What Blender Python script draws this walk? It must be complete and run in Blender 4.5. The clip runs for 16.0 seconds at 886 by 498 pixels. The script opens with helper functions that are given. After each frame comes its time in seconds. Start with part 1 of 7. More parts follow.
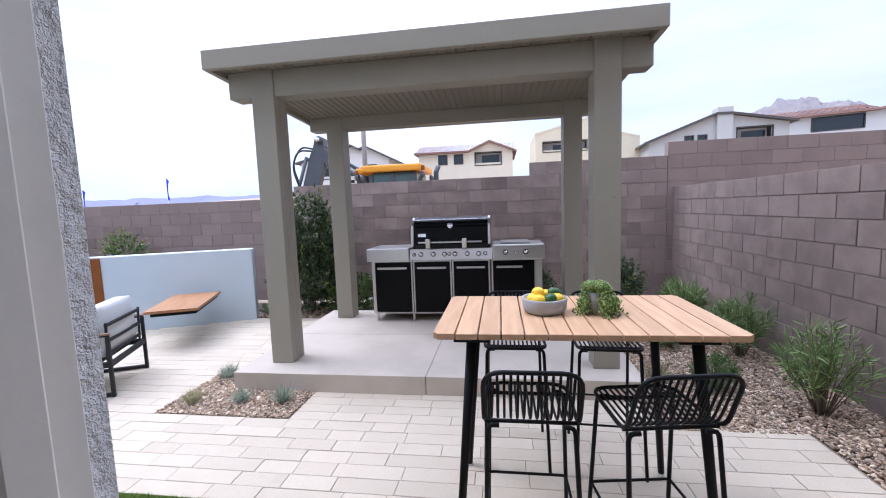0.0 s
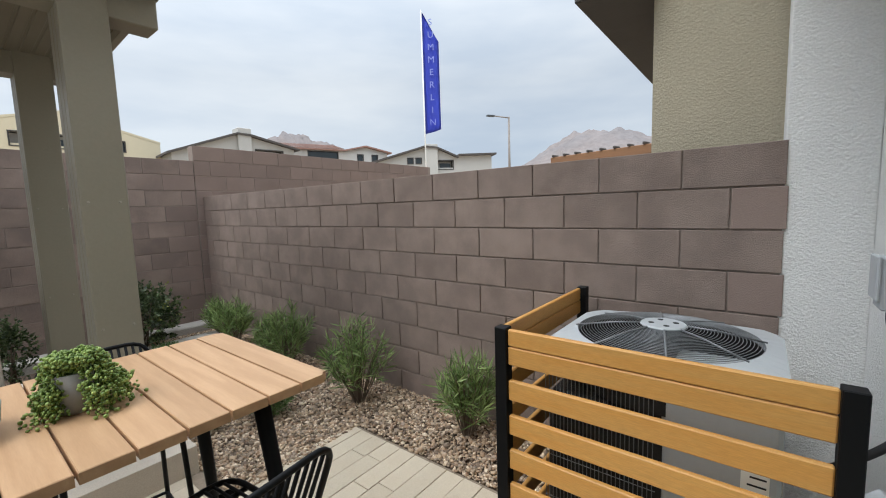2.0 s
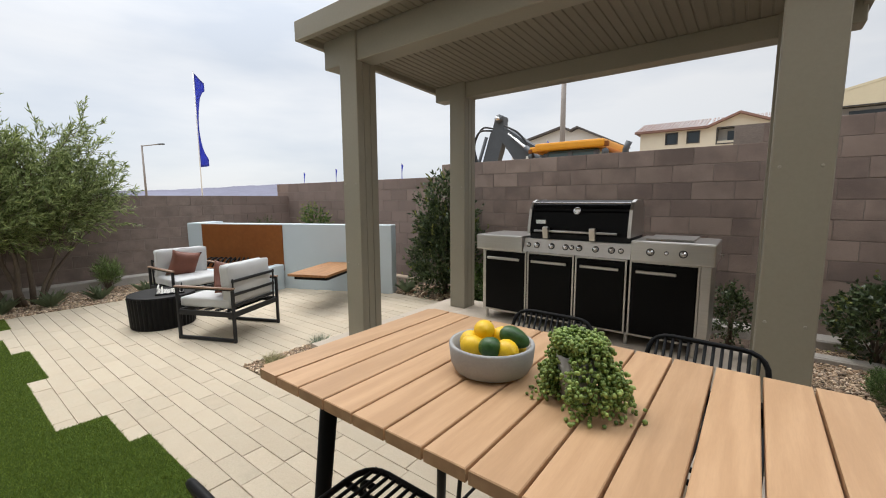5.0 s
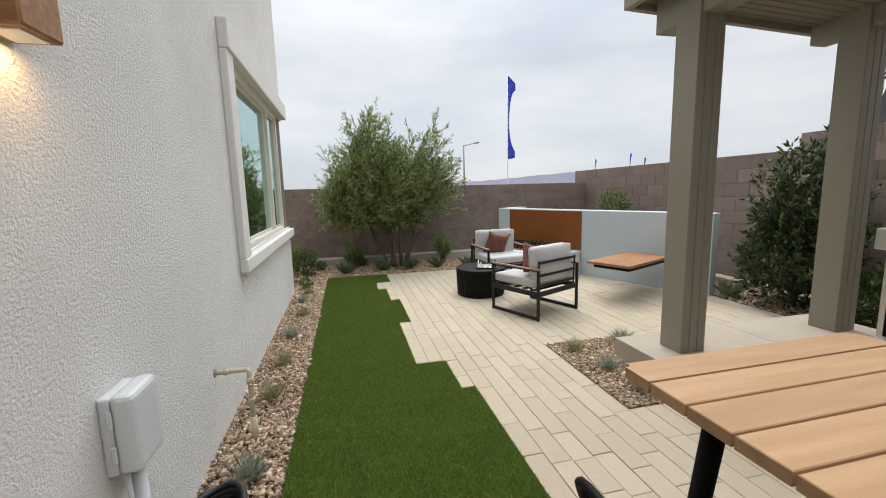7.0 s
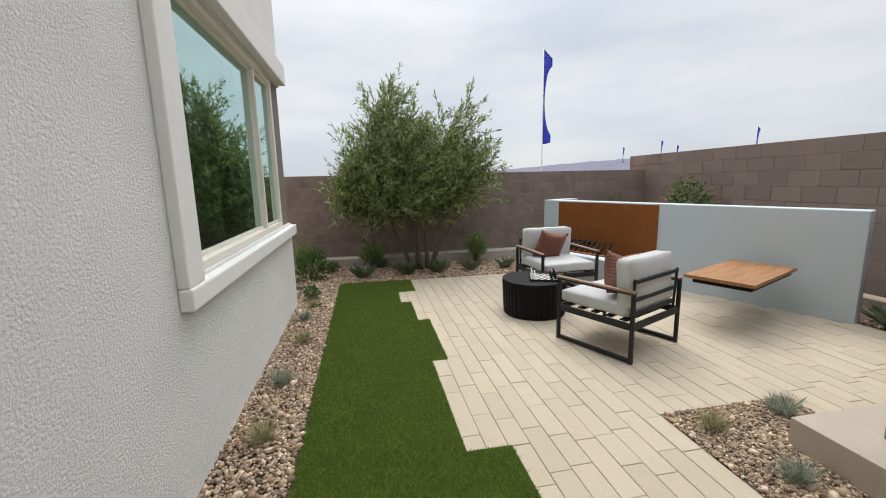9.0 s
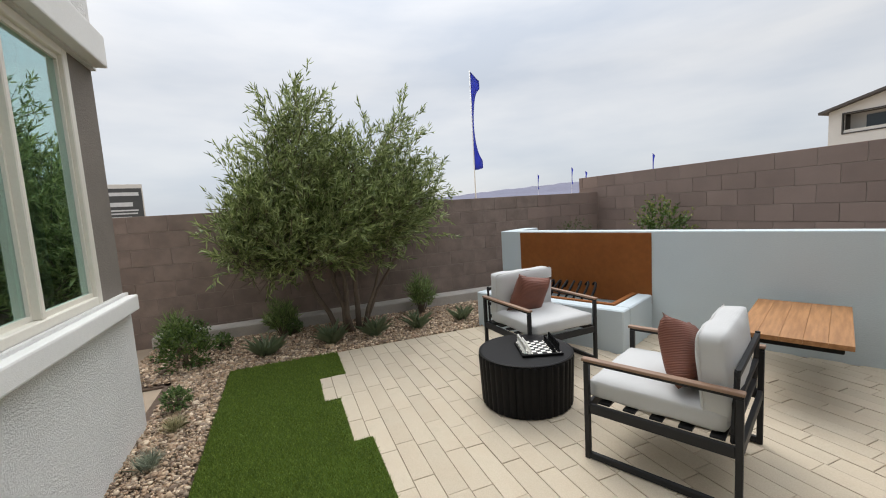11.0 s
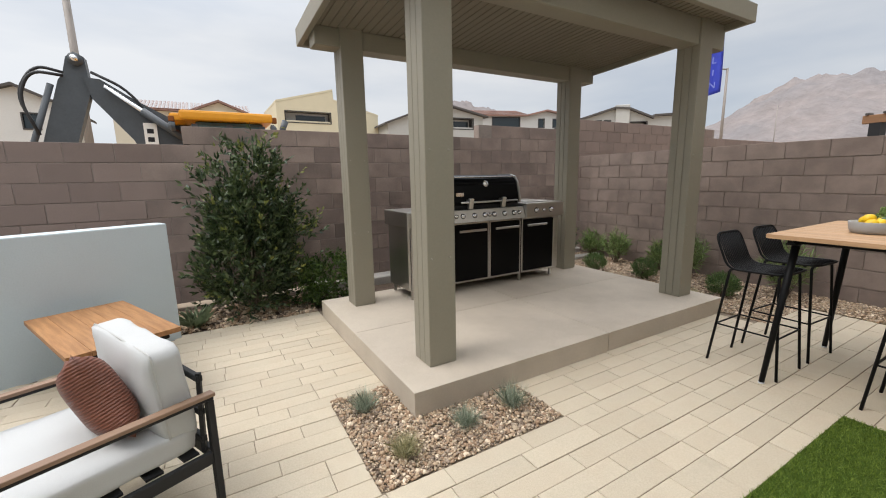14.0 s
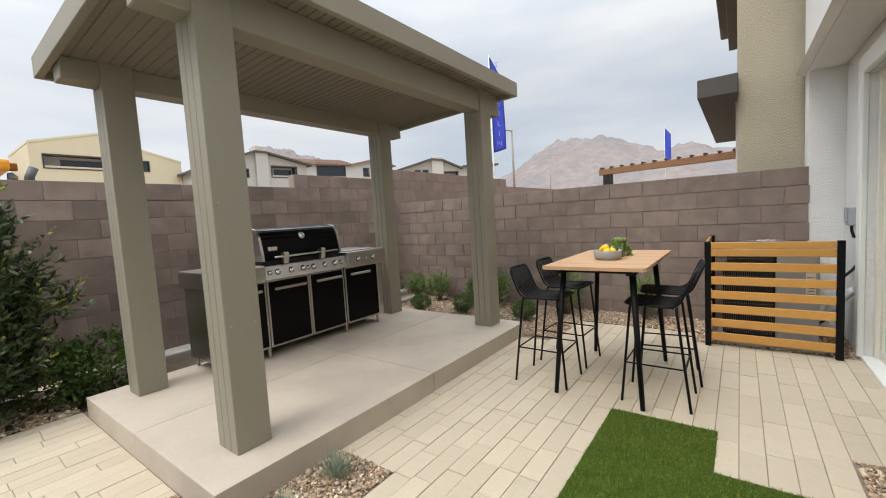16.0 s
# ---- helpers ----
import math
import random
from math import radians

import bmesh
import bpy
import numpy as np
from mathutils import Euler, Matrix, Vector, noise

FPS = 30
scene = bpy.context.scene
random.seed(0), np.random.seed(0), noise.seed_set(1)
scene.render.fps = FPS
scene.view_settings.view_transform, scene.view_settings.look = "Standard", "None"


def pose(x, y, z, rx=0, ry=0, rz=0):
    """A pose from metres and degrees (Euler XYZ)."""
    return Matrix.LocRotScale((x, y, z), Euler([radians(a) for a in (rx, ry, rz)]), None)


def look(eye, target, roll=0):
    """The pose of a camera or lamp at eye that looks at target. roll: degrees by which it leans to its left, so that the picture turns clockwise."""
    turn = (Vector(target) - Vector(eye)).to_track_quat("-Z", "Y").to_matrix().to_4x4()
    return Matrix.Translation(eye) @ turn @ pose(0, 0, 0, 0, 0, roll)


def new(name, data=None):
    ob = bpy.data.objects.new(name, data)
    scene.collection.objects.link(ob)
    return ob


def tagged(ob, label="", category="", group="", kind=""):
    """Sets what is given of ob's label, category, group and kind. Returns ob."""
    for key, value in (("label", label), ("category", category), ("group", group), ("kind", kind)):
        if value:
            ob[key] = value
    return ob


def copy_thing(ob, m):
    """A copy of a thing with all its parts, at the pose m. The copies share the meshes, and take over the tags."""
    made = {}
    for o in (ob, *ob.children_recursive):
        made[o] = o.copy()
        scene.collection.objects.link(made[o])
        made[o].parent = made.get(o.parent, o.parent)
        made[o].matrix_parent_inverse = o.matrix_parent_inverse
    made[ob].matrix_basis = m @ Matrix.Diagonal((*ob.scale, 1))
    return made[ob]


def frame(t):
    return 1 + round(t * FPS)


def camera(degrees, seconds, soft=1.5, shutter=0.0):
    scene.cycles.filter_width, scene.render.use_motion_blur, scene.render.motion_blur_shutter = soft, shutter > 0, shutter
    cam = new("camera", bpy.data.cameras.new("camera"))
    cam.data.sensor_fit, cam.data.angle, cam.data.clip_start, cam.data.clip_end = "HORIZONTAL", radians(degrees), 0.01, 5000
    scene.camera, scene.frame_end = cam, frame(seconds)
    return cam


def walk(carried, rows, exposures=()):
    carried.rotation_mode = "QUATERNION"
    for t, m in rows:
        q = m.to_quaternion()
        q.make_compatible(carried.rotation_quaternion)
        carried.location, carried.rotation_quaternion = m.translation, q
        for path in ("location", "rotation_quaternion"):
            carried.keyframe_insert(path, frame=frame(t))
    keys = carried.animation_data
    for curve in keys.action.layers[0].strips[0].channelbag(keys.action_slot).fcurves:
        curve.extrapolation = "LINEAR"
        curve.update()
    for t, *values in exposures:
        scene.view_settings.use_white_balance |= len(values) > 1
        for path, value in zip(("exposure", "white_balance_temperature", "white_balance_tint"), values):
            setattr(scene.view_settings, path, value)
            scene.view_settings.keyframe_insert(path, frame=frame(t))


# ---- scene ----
cam = camera(95.3, 16.0, soft=1.05)
PATH = [
    (0, (0.678, 0.493, 1.567), (0.392, 2.463, 1.371), -2.1),
    (0.5, (0.711, 0.588, 1.561), (0.783, 2.575, 1.34), -0.8),
    (1, (0.764, 0.748, 1.561), (1.375, 2.639, 1.342), 0.3),
    (1.5, (0.842, 1.011, 1.546), (2.122, 2.531, 1.319), -0.5),
    (2, (0.928, 1.127, 1.528), (2.491, 2.359, 1.324), -1.8),
    (2.5, (1.061, 1.251, 1.52), (2.493, 2.64, 1.377), -2.6),
    (3, (1.184, 1.378, 1.518), (2.268, 3.051, 1.366), -2.5),
    (3.5, (1.27, 1.521, 1.521), (1.876, 3.418, 1.336), -1.9),
    (4, (1.339, 1.648, 1.507), (1.318, 3.637, 1.301), -1.4),
    (4.5, (1.403, 1.669, 1.502), (0.715, 3.533, 1.273), -0.4),
    (4.6, (1.404, 1.670, 1.499), (0.598, 3.486, 1.268), -0.4),
    (5, (1.404, 1.633, 1.485), (0.189, 3.202, 1.237), -0.3),
    (5.2, (1.412, 1.64, 1.482), (0.036, 3.069, 1.229), -0.3),
    (7.3, (1.027, 1.499, 1.459), (-0.914, 1.869, 1.149), -1.6),
    (7.5, (0.911, 1.483, 1.47), (-1.034, 1.812, 1.142), -1.6),
    (8, (0.593, 1.512, 1.437), (-1.362, 1.768, 1.099), -2.0),
    (8.2, (0.442, 1.524, 1.448), (-1.511, 1.769, 1.096), -2.0),
    (10.3, (-1.161, 1.703, 1.44), (-3.038, 2.352, 1.206), -1.6),
    (10.5, (-1.319, 1.73, 1.448), (-3.193, 2.394, 1.231), -2.2),
    (11, (-1.688, 1.746, 1.455), (-3.541, 2.469, 1.251), -3.5),
    (11.5, (-2.059, 1.704, 1.459), (-3.782, 2.683, 1.187), -4.4),
    (12, (-2.4, 1.73, 1.435), (-3.966, 2.927, 1.091), -5.8),
    (12.5, (-2.692, 1.723, 1.431), (-3.82, 3.334, 1.068), -6.0),
    (13, (-2.808, 1.727, 1.451), (-2.951, 3.677, 1.033), -4.6),
    (13.5, (-2.748, 1.705, 1.417), (-2.157, 3.572, 1.012), -2.0),
    (14, (-2.714, 1.692, 1.44), (-1.724, 3.395, 1.091), -1.1),
    (14.5, (-2.647, 1.676, 1.465), (-1.396, 3.219, 1.236), -1.1),
    (15, (-2.599, 1.656, 1.496), (-1.119, 2.994, 1.355), -1.4),
    (15.5, (-2.560, 1.635, 1.489), (-0.921, 2.774, 1.355), -2.0),
    (16, (-2.562, 1.636, 1.463), (-0.959, 2.821, 1.307), -3.4),
]
EXPOSURES = [(0.0, 0.70, 5450, 20), (0.5, 0.38, 6100, 10), (1.0, 0.30, 6350, 8), (2.0, 0.32, 6300, 7), (3.5, 0.32, 6650, 10), (4.5, 0.24, 6750, 10), (5.0, 0.16, 6750, 10), (8.0, 0.06, 6750, 10), (11.0, -0.02, 6700, 10), (12.5, 0.05, 6700, 10), (13.5, 0.18, 6700, 10), (16.0, 0.36, 6700, 9)]
walk(cam, [(t, look(eye, target, roll)) for t, eye, target, roll in PATH], EXPOSURES)

# ---- daylight: a bright overcast sky with a weak, wide sun ----
SUN_EL, SUN_AZ = radians(55), radians(284)
world = bpy.data.worlds.new("overcast_sky")
scene.world = world
world.use_nodes = True
wn, wl = world.node_tree.nodes, world.node_tree.links
wn.clear()
w_out, w_bg = wn.new("ShaderNodeOutputWorld"), wn.new("ShaderNodeBackground")
w_sky = wn.new("ShaderNodeTexSky")
w_sky.sky_type, w_sky.sun_disc = "NISHITA", False
w_sky.sun_elevation, w_sky.sun_rotation = SUN_EL, SUN_AZ
w_dim = wn.new("ShaderNodeMixRGB")
w_dim.blend_type = "MULTIPLY"
w_dim.inputs[0].default_value = 1.0
w_dim.inputs[2].default_value = (0.10, 0.10, 0.10, 1)
w_co, w_map, w_noise, w_ramp, w_mix = (wn.new(n) for n in ("ShaderNodeTexCoord", "ShaderNodeMapping", "ShaderNodeTexNoise", "ShaderNodeValToRGB", "ShaderNodeMixRGB"))
w_map.inputs["Scale"].default_value = (1.0, 1.0, 4.0)
w_noise.inputs["Scale"].default_value = 1.7
w_noise.inputs["Detail"].default_value = 5.0
w_noise.inputs["Roughness"].default_value = 0.5
w_ramp.color_ramp.elements[0].position, w_ramp.color_ramp.elements[0].color = 0.34, (0.60, 0.66, 0.75, 1)
w_ramp.color_ramp.elements[1].position, w_ramp.color_ramp.elements[1].color = 0.62, (0.84, 0.86, 0.89, 1)
w_mix.inputs[0].default_value = 0.86
wl.new(w_co.outputs["Generated"], w_map.inputs[0])
wl.new(w_map.outputs[0], w_noise.inputs["Vector"])
wl.new(w_noise.outputs["Fac"], w_ramp.inputs[0])
wl.new(w_sky.outputs[0], w_dim.inputs[1])
wl.new(w_dim.outputs[0], w_mix.inputs[1])
wl.new(w_ramp.outputs[0], w_mix.inputs[2])
# overcast skies are brightest overhead
w_sep, w_lift, w_gain = wn.new("ShaderNodeSeparateXYZ"), wn.new("ShaderNodeValToRGB"), wn.new("ShaderNodeMixRGB")
w_lift.color_ramp.elements[0].position, w_lift.color_ramp.elements[0].color = 0.0, (0.26, 0.27, 0.285, 1)
w_lift.color_ramp.elements[1].position, w_lift.color_ramp.elements[1].color = 1.0, (1.33, 1.33, 1.33, 1)
for w_p, w_v in ((0.28, 0.31), (0.50, 0.41)):
    w_e = w_lift.color_ramp.elements.new(w_p)
    w_e.color = (w_v, w_v, w_v, 1)
w_gain.blend_type = "MULTIPLY"
w_gain.inputs[0].default_value = 1.0
wl.new(w_co.outputs["Generated"], w_sep.inputs[0])
wl.new(w_sep.outputs["Z"], w_lift.inputs[0])
wl.new(w_mix.outputs[0], w_gain.inputs[1])
wl.new(w_lift.outputs[0], w_gain.inputs[2])
# and brighter on the sun's side than opposite it
w_side, w_tilt = wn.new("ShaderNodeMath"), wn.new("ShaderNodeVectorMath")
w_side.operation, w_tilt.operation = "MULTIPLY_ADD", "SCALE"
w_side.inputs[1].default_value, w_side.inputs[2].default_value = -0.14, 1.0
wl.new(w_sep.outputs["X"], w_side.inputs[0])
wl.new(w_gain.outputs[0], w_tilt.inputs[0])
wl.new(w_side.outputs[0], w_tilt.inputs["Scale"])
wl.new(w_tilt.outputs[0], w_bg.inputs[0])
w_bg.inputs[1].default_value = 3.0
wl.new(w_bg.outputs[0], w_out.inputs[0])

sun = new("sun", bpy.data.lights.new("sun", "SUN"))
sun.data.energy, sun.data.angle, sun.data.color = 1.2, radians(30), (1.0, 0.98, 0.95)
sun.matrix_world = look((20 * math.sin(SUN_AZ) * math.cos(SUN_EL), 20 * math.cos(SUN_AZ) * math.cos(SUN_EL), 20 * math.sin(SUN_EL)), (0, 0, 0))


# ---- materials ----
def material(name, color, rough=0.6, metal=0.0, vary=0.12, scale=6.0, fine=60.0, bump=0.15, bump_scale=None, bump_dist=0.01,
             per_object=0.0, per_island=0.0, second=None, spec=0.5, stretch=(1, 1, 1), sheen=0.0, island_colors=None, tint=None, grain=0.5):
    m = bpy.data.materials.new(name)
    m.use_nodes = True
    n, l = m.node_tree.nodes, m.node_tree.links
    b = n["Principled BSDF"]
    b.inputs["Roughness"].default_value = rough
    b.inputs["Metallic"].default_value = metal
    b.inputs["Specular IOR Level"].default_value = spec
    if sheen:
        b.inputs["Sheen Weight"].default_value = sheen
    co, mp = n.new("ShaderNodeTexCoord"), n.new("ShaderNodeMapping")
    mp.inputs["Scale"].default_value = stretch
    l.new(co.outputs["Object"], mp.inputs[0])
    big, small = n.new("ShaderNodeTexNoise"), n.new("ShaderNodeTexNoise")
    big.inputs["Scale"].default_value, big.inputs["Detail"].default_value = scale, 4.0
    small.inputs["Scale"].default_value, small.inputs["Detail"].default_value, small.inputs["Roughness"].default_value = fine, 4.0, 0.62
    vec = mp.outputs[0]
    info = None
    if per_object:
        info = n.new("ShaderNodeObjectInfo")
        shift = n.new("ShaderNodeVectorMath")
        shift.operation = "ADD"
        off = n.new("ShaderNodeMath")
        off.operation = "MULTIPLY"
        off.inputs[1].default_value = 37.0
        l.new(info.outputs["Random"], off.inputs[0])
        l.new(vec, shift.inputs[0])
        l.new(off.outputs[0], shift.inputs[1])
        vec = shift.outputs[0]
    l.new(vec, big.inputs["Vector"])
    l.new(vec, small.inputs["Vector"])
    add = n.new("ShaderNodeMath")
    add.operation = "ADD"
    l.new(big.outputs["Fac"], add.inputs[0])
    l.new(small.outputs["Fac"], add.inputs[1])
    ramp = n.new("ShaderNodeMapRange")
    ramp.inputs["From Min"].default_value, ramp.inputs["From Max"].default_value = 0.65, 1.35
    ramp.inputs["To Min"].default_value, ramp.inputs["To Max"].default_value = 1 - vary, 1 + vary
    l.new(add.outputs[0], ramp.inputs["Value"])
    fac = ramp.outputs[0]
    rnd = None
    if per_object:
        rnd, amount = info.outputs["Random"], per_object
    elif per_island or island_colors:
        rnd, amount = n.new("ShaderNodeNewGeometry").outputs["Random Per Island"], per_island
    base = n.new("ShaderNodeMixRGB")
    base.inputs[1].default_value = (*color, 1)
    base.inputs[2].default_value = (*(second or color), 1)
    if second:
        sp = n.new("ShaderNodeMapRange")
        sp.inputs["From Min"].default_value, sp.inputs["From Max"].default_value = 0.4, 0.62
        if rnd and tint:
            l.new(rnd, sp.inputs["Value"])
            sp.inputs["From Min"].default_value, sp.inputs["From Max"].default_value = 0.0, 1.0
        else:
            l.new(big.outputs["Fac"], sp.inputs["Value"])
        l.new(sp.outputs[0], base.inputs[0])
    src = base.outputs[0]
    if island_colors:
        cr = n.new("ShaderNodeValToRGB")
        cr.color_ramp.interpolation = "CONSTANT"
        while len(cr.color_ramp.elements) < len(island_colors):
            cr.color_ramp.elements.new(0.5)
        for k, c in enumerate(island_colors):
            cr.color_ramp.elements[k].position = k / len(island_colors)
            cr.color_ramp.elements[k].color = (*c, 1)
        l.new(rnd, cr.inputs[0])
        src = cr.outputs[0]
    if rnd and amount:
        rr = n.new("ShaderNodeMapRange")
        rr.inputs["To Min"].default_value, rr.inputs["To Max"].default_value = 1 - amount, 1 + amount
        l.new(rnd, rr.inputs["Value"])
        mul = n.new("ShaderNodeMath")
        mul.operation = "MULTIPLY"
        l.new(fac, mul.inputs[0])
        l.new(rr.outputs[0], mul.inputs[1])
        fac = mul.outputs[0]
    out = n.new("ShaderNodeVectorMath")
    out.operation = "SCALE"
    l.new(src, out.inputs[0])
    l.new(fac, out.inputs["Scale"])
    l.new(out.outputs[0], b.inputs["Base Color"])
    if bump:
        bp = n.new("ShaderNodeBump")
        bp.inputs["Strength"].default_value, bp.inputs["Distance"].default_value = bump, bump_dist
        if bump_scale:
            bt = n.new("ShaderNodeTexNoise")
            bt.inputs["Scale"].default_value, bt.inputs["Detail"].default_value, bt.inputs["Roughness"].default_value = bump_scale, 4.0, grain
            l.new(vec, bt.inputs["Vector"])
            l.new(bt.outputs["Fac"], bp.inputs["Height"])
        else:
            l.new(small.outputs["Fac"], bp.inputs["Height"])
        l.new(bp.outputs[0], b.inputs["Normal"])
    return m


def leafy(name, c1, c2, rough=0.5, through_light=0.18):
    m = material(name, c1, rough, second=c2, tint=True, per_island=0.3, vary=0.08, bump=0.0, spec=0.4)
    b = m.node_tree.nodes["Principled BSDF"]
    t = m.node_tree.nodes.new("ShaderNodeBsdfTranslucent")
    mx = m.node_tree.nodes.new("ShaderNodeMixShader")
    mx.inputs[0].default_value = through_light
    m.node_tree.links.new(b.inputs["Base Color"].links[0].from_socket, t.inputs[0])
    o = m.node_tree.nodes["Material Output"]
    m.node_tree.links.new(b.outputs[0], mx.inputs[1])
    m.node_tree.links.new(t.outputs[0], mx.inputs[2])
    m.node_tree.links.new(mx.outputs[0], o.inputs[0])
    return m


def glass_material(name, color, rough=0.02, trans=1.0):
    m = bpy.data.materials.new(name)
    m.use_nodes = True
    b = m.node_tree.nodes["Principled BSDF"]
    b.inputs["Base Color"].default_value = (*color, 1)
    b.inputs["Roughness"].default_value = rough
    b.inputs["Transmission Weight"].default_value = trans
    b.inputs["IOR"].default_value = 1.5
    n, l = m.node_tree.nodes, m.node_tree.links
    coat, mx = n.new("ShaderNodeBsdfGlossy"), n.new("ShaderNodeMixShader")
    coat.inputs["Color"].default_value, coat.inputs["Roughness"].default_value = (0.72, 0.95, 0.90, 1), 0.015
    mx.inputs[0].default_value = 0.5
    l.new(b.outputs[0], mx.inputs[1])
    l.new(coat.outputs[0], mx.inputs[2])
    l.new(mx.outputs[0], n["Material Output"].inputs[0])
    return m


M_STUCCO = material("white_sand_stucco", (0.90, 0.89, 0.86), 0.9, vary=0.06, scale=2, fine=120, bump=1.0, bump_scale=80, bump_dist=0.019, spec=0.2, grain=0.70)
M_TRIM = material("smooth_white_trim", (0.76, 0.75, 0.72), 0.8, vary=0.04, bump=0.3, bump_scale=150, bump_dist=0.004, spec=0.3)
M_TAN = material("tan_stucco", (0.46, 0.41, 0.305), 0.9, vary=0.10, scale=1.6, fine=60, bump=1.0, bump_scale=70, bump_dist=0.015, spec=0.2, grain=0.68)
M_TAUPE = material("taupe_stucco", (0.20, 0.175, 0.15), 0.9, vary=0.08, bump=0.5, bump_scale=80, spec=0.2)
M_BLUE = material("pale_blue_stucco", (0.50, 0.56, 0.585), 0.9, vary=0.05, scale=1.5, fine=90, bump=0.35, bump_scale=90, bump_dist=0.006, spec=0.2)
M_PAVER = material("cream_concrete_paver", (0.535, 0.460, 0.350), 0.88, vary=0.14, scale=5, fine=140, bump=0.25, per_object=0.06, bump_dist=0.003, second=(0.480, 0.405, 0.305), spec=0.25)
M_PAVER_FAR = material("cream_concrete_paver_joined", (0.535, 0.460, 0.350), 0.88, vary=0.14, scale=5, fine=140, bump=0.25, per_island=0.06, bump_dist=0.003, second=(0.480, 0.405, 0.305), spec=0.25)
M_SAND = material("joint_sand", (0.25, 0.20, 0.15), 0.95, vary=0.2, bump=0.3, spec=0.1)
M_SLAB = material("broom_finished_concrete", (0.56, 0.485, 0.395), 0.80, vary=0.17, scale=1.6, fine=160, bump=0.25, bump_dist=0.004, second=(0.43, 0.37, 0.30), spec=0.3)
M_CURB = material("grey_curb_concrete", (0.42, 0.39, 0.35), 0.9, vary=0.18, scale=4, fine=70, bump=0.4, spec=0.2)
M_BLOCK = material("mauve_brown_block", (0.225, 0.173, 0.147), 0.92, vary=0.16, scale=5, fine=230, bump=0.9, per_object=0.07, bump_dist=0.006, second=(0.252, 0.196, 0.167), spec=0.2)
M_BLOCK_MIX = material("weathered_pink_brown_block", (0.232, 0.176, 0.150), 0.92, vary=0.16, scale=2.2, fine=190, bump=0.8, per_object=0.15, bump_dist=0.006, second=(0.302, 0.230, 0.192), spec=0.2)
M_BLOCK_FAR = material("brown_block_joined", (0.24, 0.180, 0.154), 0.92, vary=0.12, scale=3, fine=190, bump=0.4, per_island=0.10, bump_dist=0.005, spec=0.2)
M_MORTAR = material("grey_brown_mortar", (0.27, 0.222, 0.192), 0.95, vary=0.2, bump=0.4, spec=0.1)
M_DARKSOIL = material("dark_decomposed_granite", (0.13, 0.095, 0.072), 0.95, vary=0.3, scale=8, fine=120, bump=0.8, spec=0.1)
M_DIRT = material("pale_desert_dirt", (0.34, 0.27, 0.20), 0.95, vary=0.2, scale=0.2, fine=3, bump=0.4, spec=0.1)
STONES = [(0.46, 0.325, 0.215), (0.36, 0.240, 0.155), (0.52, 0.385, 0.26), (0.20, 0.145, 0.105), (0.40, 0.31, 0.22), (0.66, 0.53, 0.39), (0.31, 0.24, 0.18)]
M_GRAVEL = material("pink_tan_gravel", (0.4, 0.3, 0.25), 0.85, vary=0.15, fine=150, bump=0.3, island_colors=STONES, per_island=0.12, spec=0.3)
M_TURF = material("artificial_turf_base", (0.060, 0.100, 0.014), 0.9, vary=0.25, scale=5, fine=220, bump=0.9, bump_dist=0.01, spec=0.1)
M_BLADE = leafy("artificial_turf_blade", (0.105, 0.165, 0.020), (0.175, 0.235, 0.034), 0.65)
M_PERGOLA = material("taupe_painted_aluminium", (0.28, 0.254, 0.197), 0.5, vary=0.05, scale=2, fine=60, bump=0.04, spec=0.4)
# same taupe paint with the shade under the roof put into its colour
M_PERGOLA_SHADE = material("taupe_ribbed_ceiling_panel", (0.215, 0.188, 0.145), 0.55, vary=0.05, scale=2, fine=60, bump=0.04, spec=0.35)
M_BOLT = material("painted_screw_head", (0.34, 0.31, 0.25), 0.4, bump=0)
M_TEAK = material("oiled_teak_slat", (0.465, 0.280, 0.150), 0.5, vary=0.06, scale=2.5, fine=30, stretch=(14, 1.2, 14), bump=0.10, per_object=0.06, bump_dist=0.002, second=(0.51, 0.315, 0.175), spec=0.35)
M_CEDAR = material("orange_stained_cedar", (0.59, 0.305, 0.083), 0.45, vary=0.20, scale=2.5, fine=25, stretch=(14, 1.2, 14), bump=0.15, per_object=0.12, bump_dist=0.003, second=(0.52, 0.25, 0.06), spec=0.4)
M_BENCH = material("warm_brown_hardwood", (0.31, 0.145, 0.055), 0.45, vary=0.18, scale=3, fine=30, stretch=(14, 1.2, 14), bump=0.10, per_object=0.05, bump_dist=0.002, second=(0.37, 0.185, 0.075), spec=0.4)
M_ARBOUR = material("dark_stained_cedar", (0.24, 0.12, 0.055), 0.6, vary=0.15, scale=3, fine=30, stretch=(1.2, 14, 14), bump=0.1)
M_ARMWOOD = material("brown_wood_armrest", (0.26, 0.160, 0.105), 0.5, vary=0.15, scale=4, fine=30, stretch=(1.5, 14, 14), bump=0.1, bump_dist=0.003)
M_BLACK = material("black_powder_coat", (0.005, 0.005, 0.0055), 0.5, vary=0.1, fine=200, bump=0.08, bump_dist=0.002, spec=0.16)
M_CHARCOAL = material("dark_grey_powder_coat", (0.024, 0.024, 0.025), 0.5, vary=0.1, fine=200, bump=0.06, bump_dist=0.002, spec=0.2)
M_ENAMEL = material("black_enamel", (0.002, 0.002, 0.0025), 0.3, vary=0.05, bump=0.0, spec=0.12)
M_STEEL = material("brushed_stainless", (0.55, 0.53, 0.50), 0.32, 1.0, vary=0.07, scale=3, fine=40, stretch=(1, 30, 30), bump=0.04, bump_dist=0.002)
M_CHROME = material("polished_chrome", (0.72, 0.72, 0.72), 0.14, 1.0, vary=0.02, bump=0)
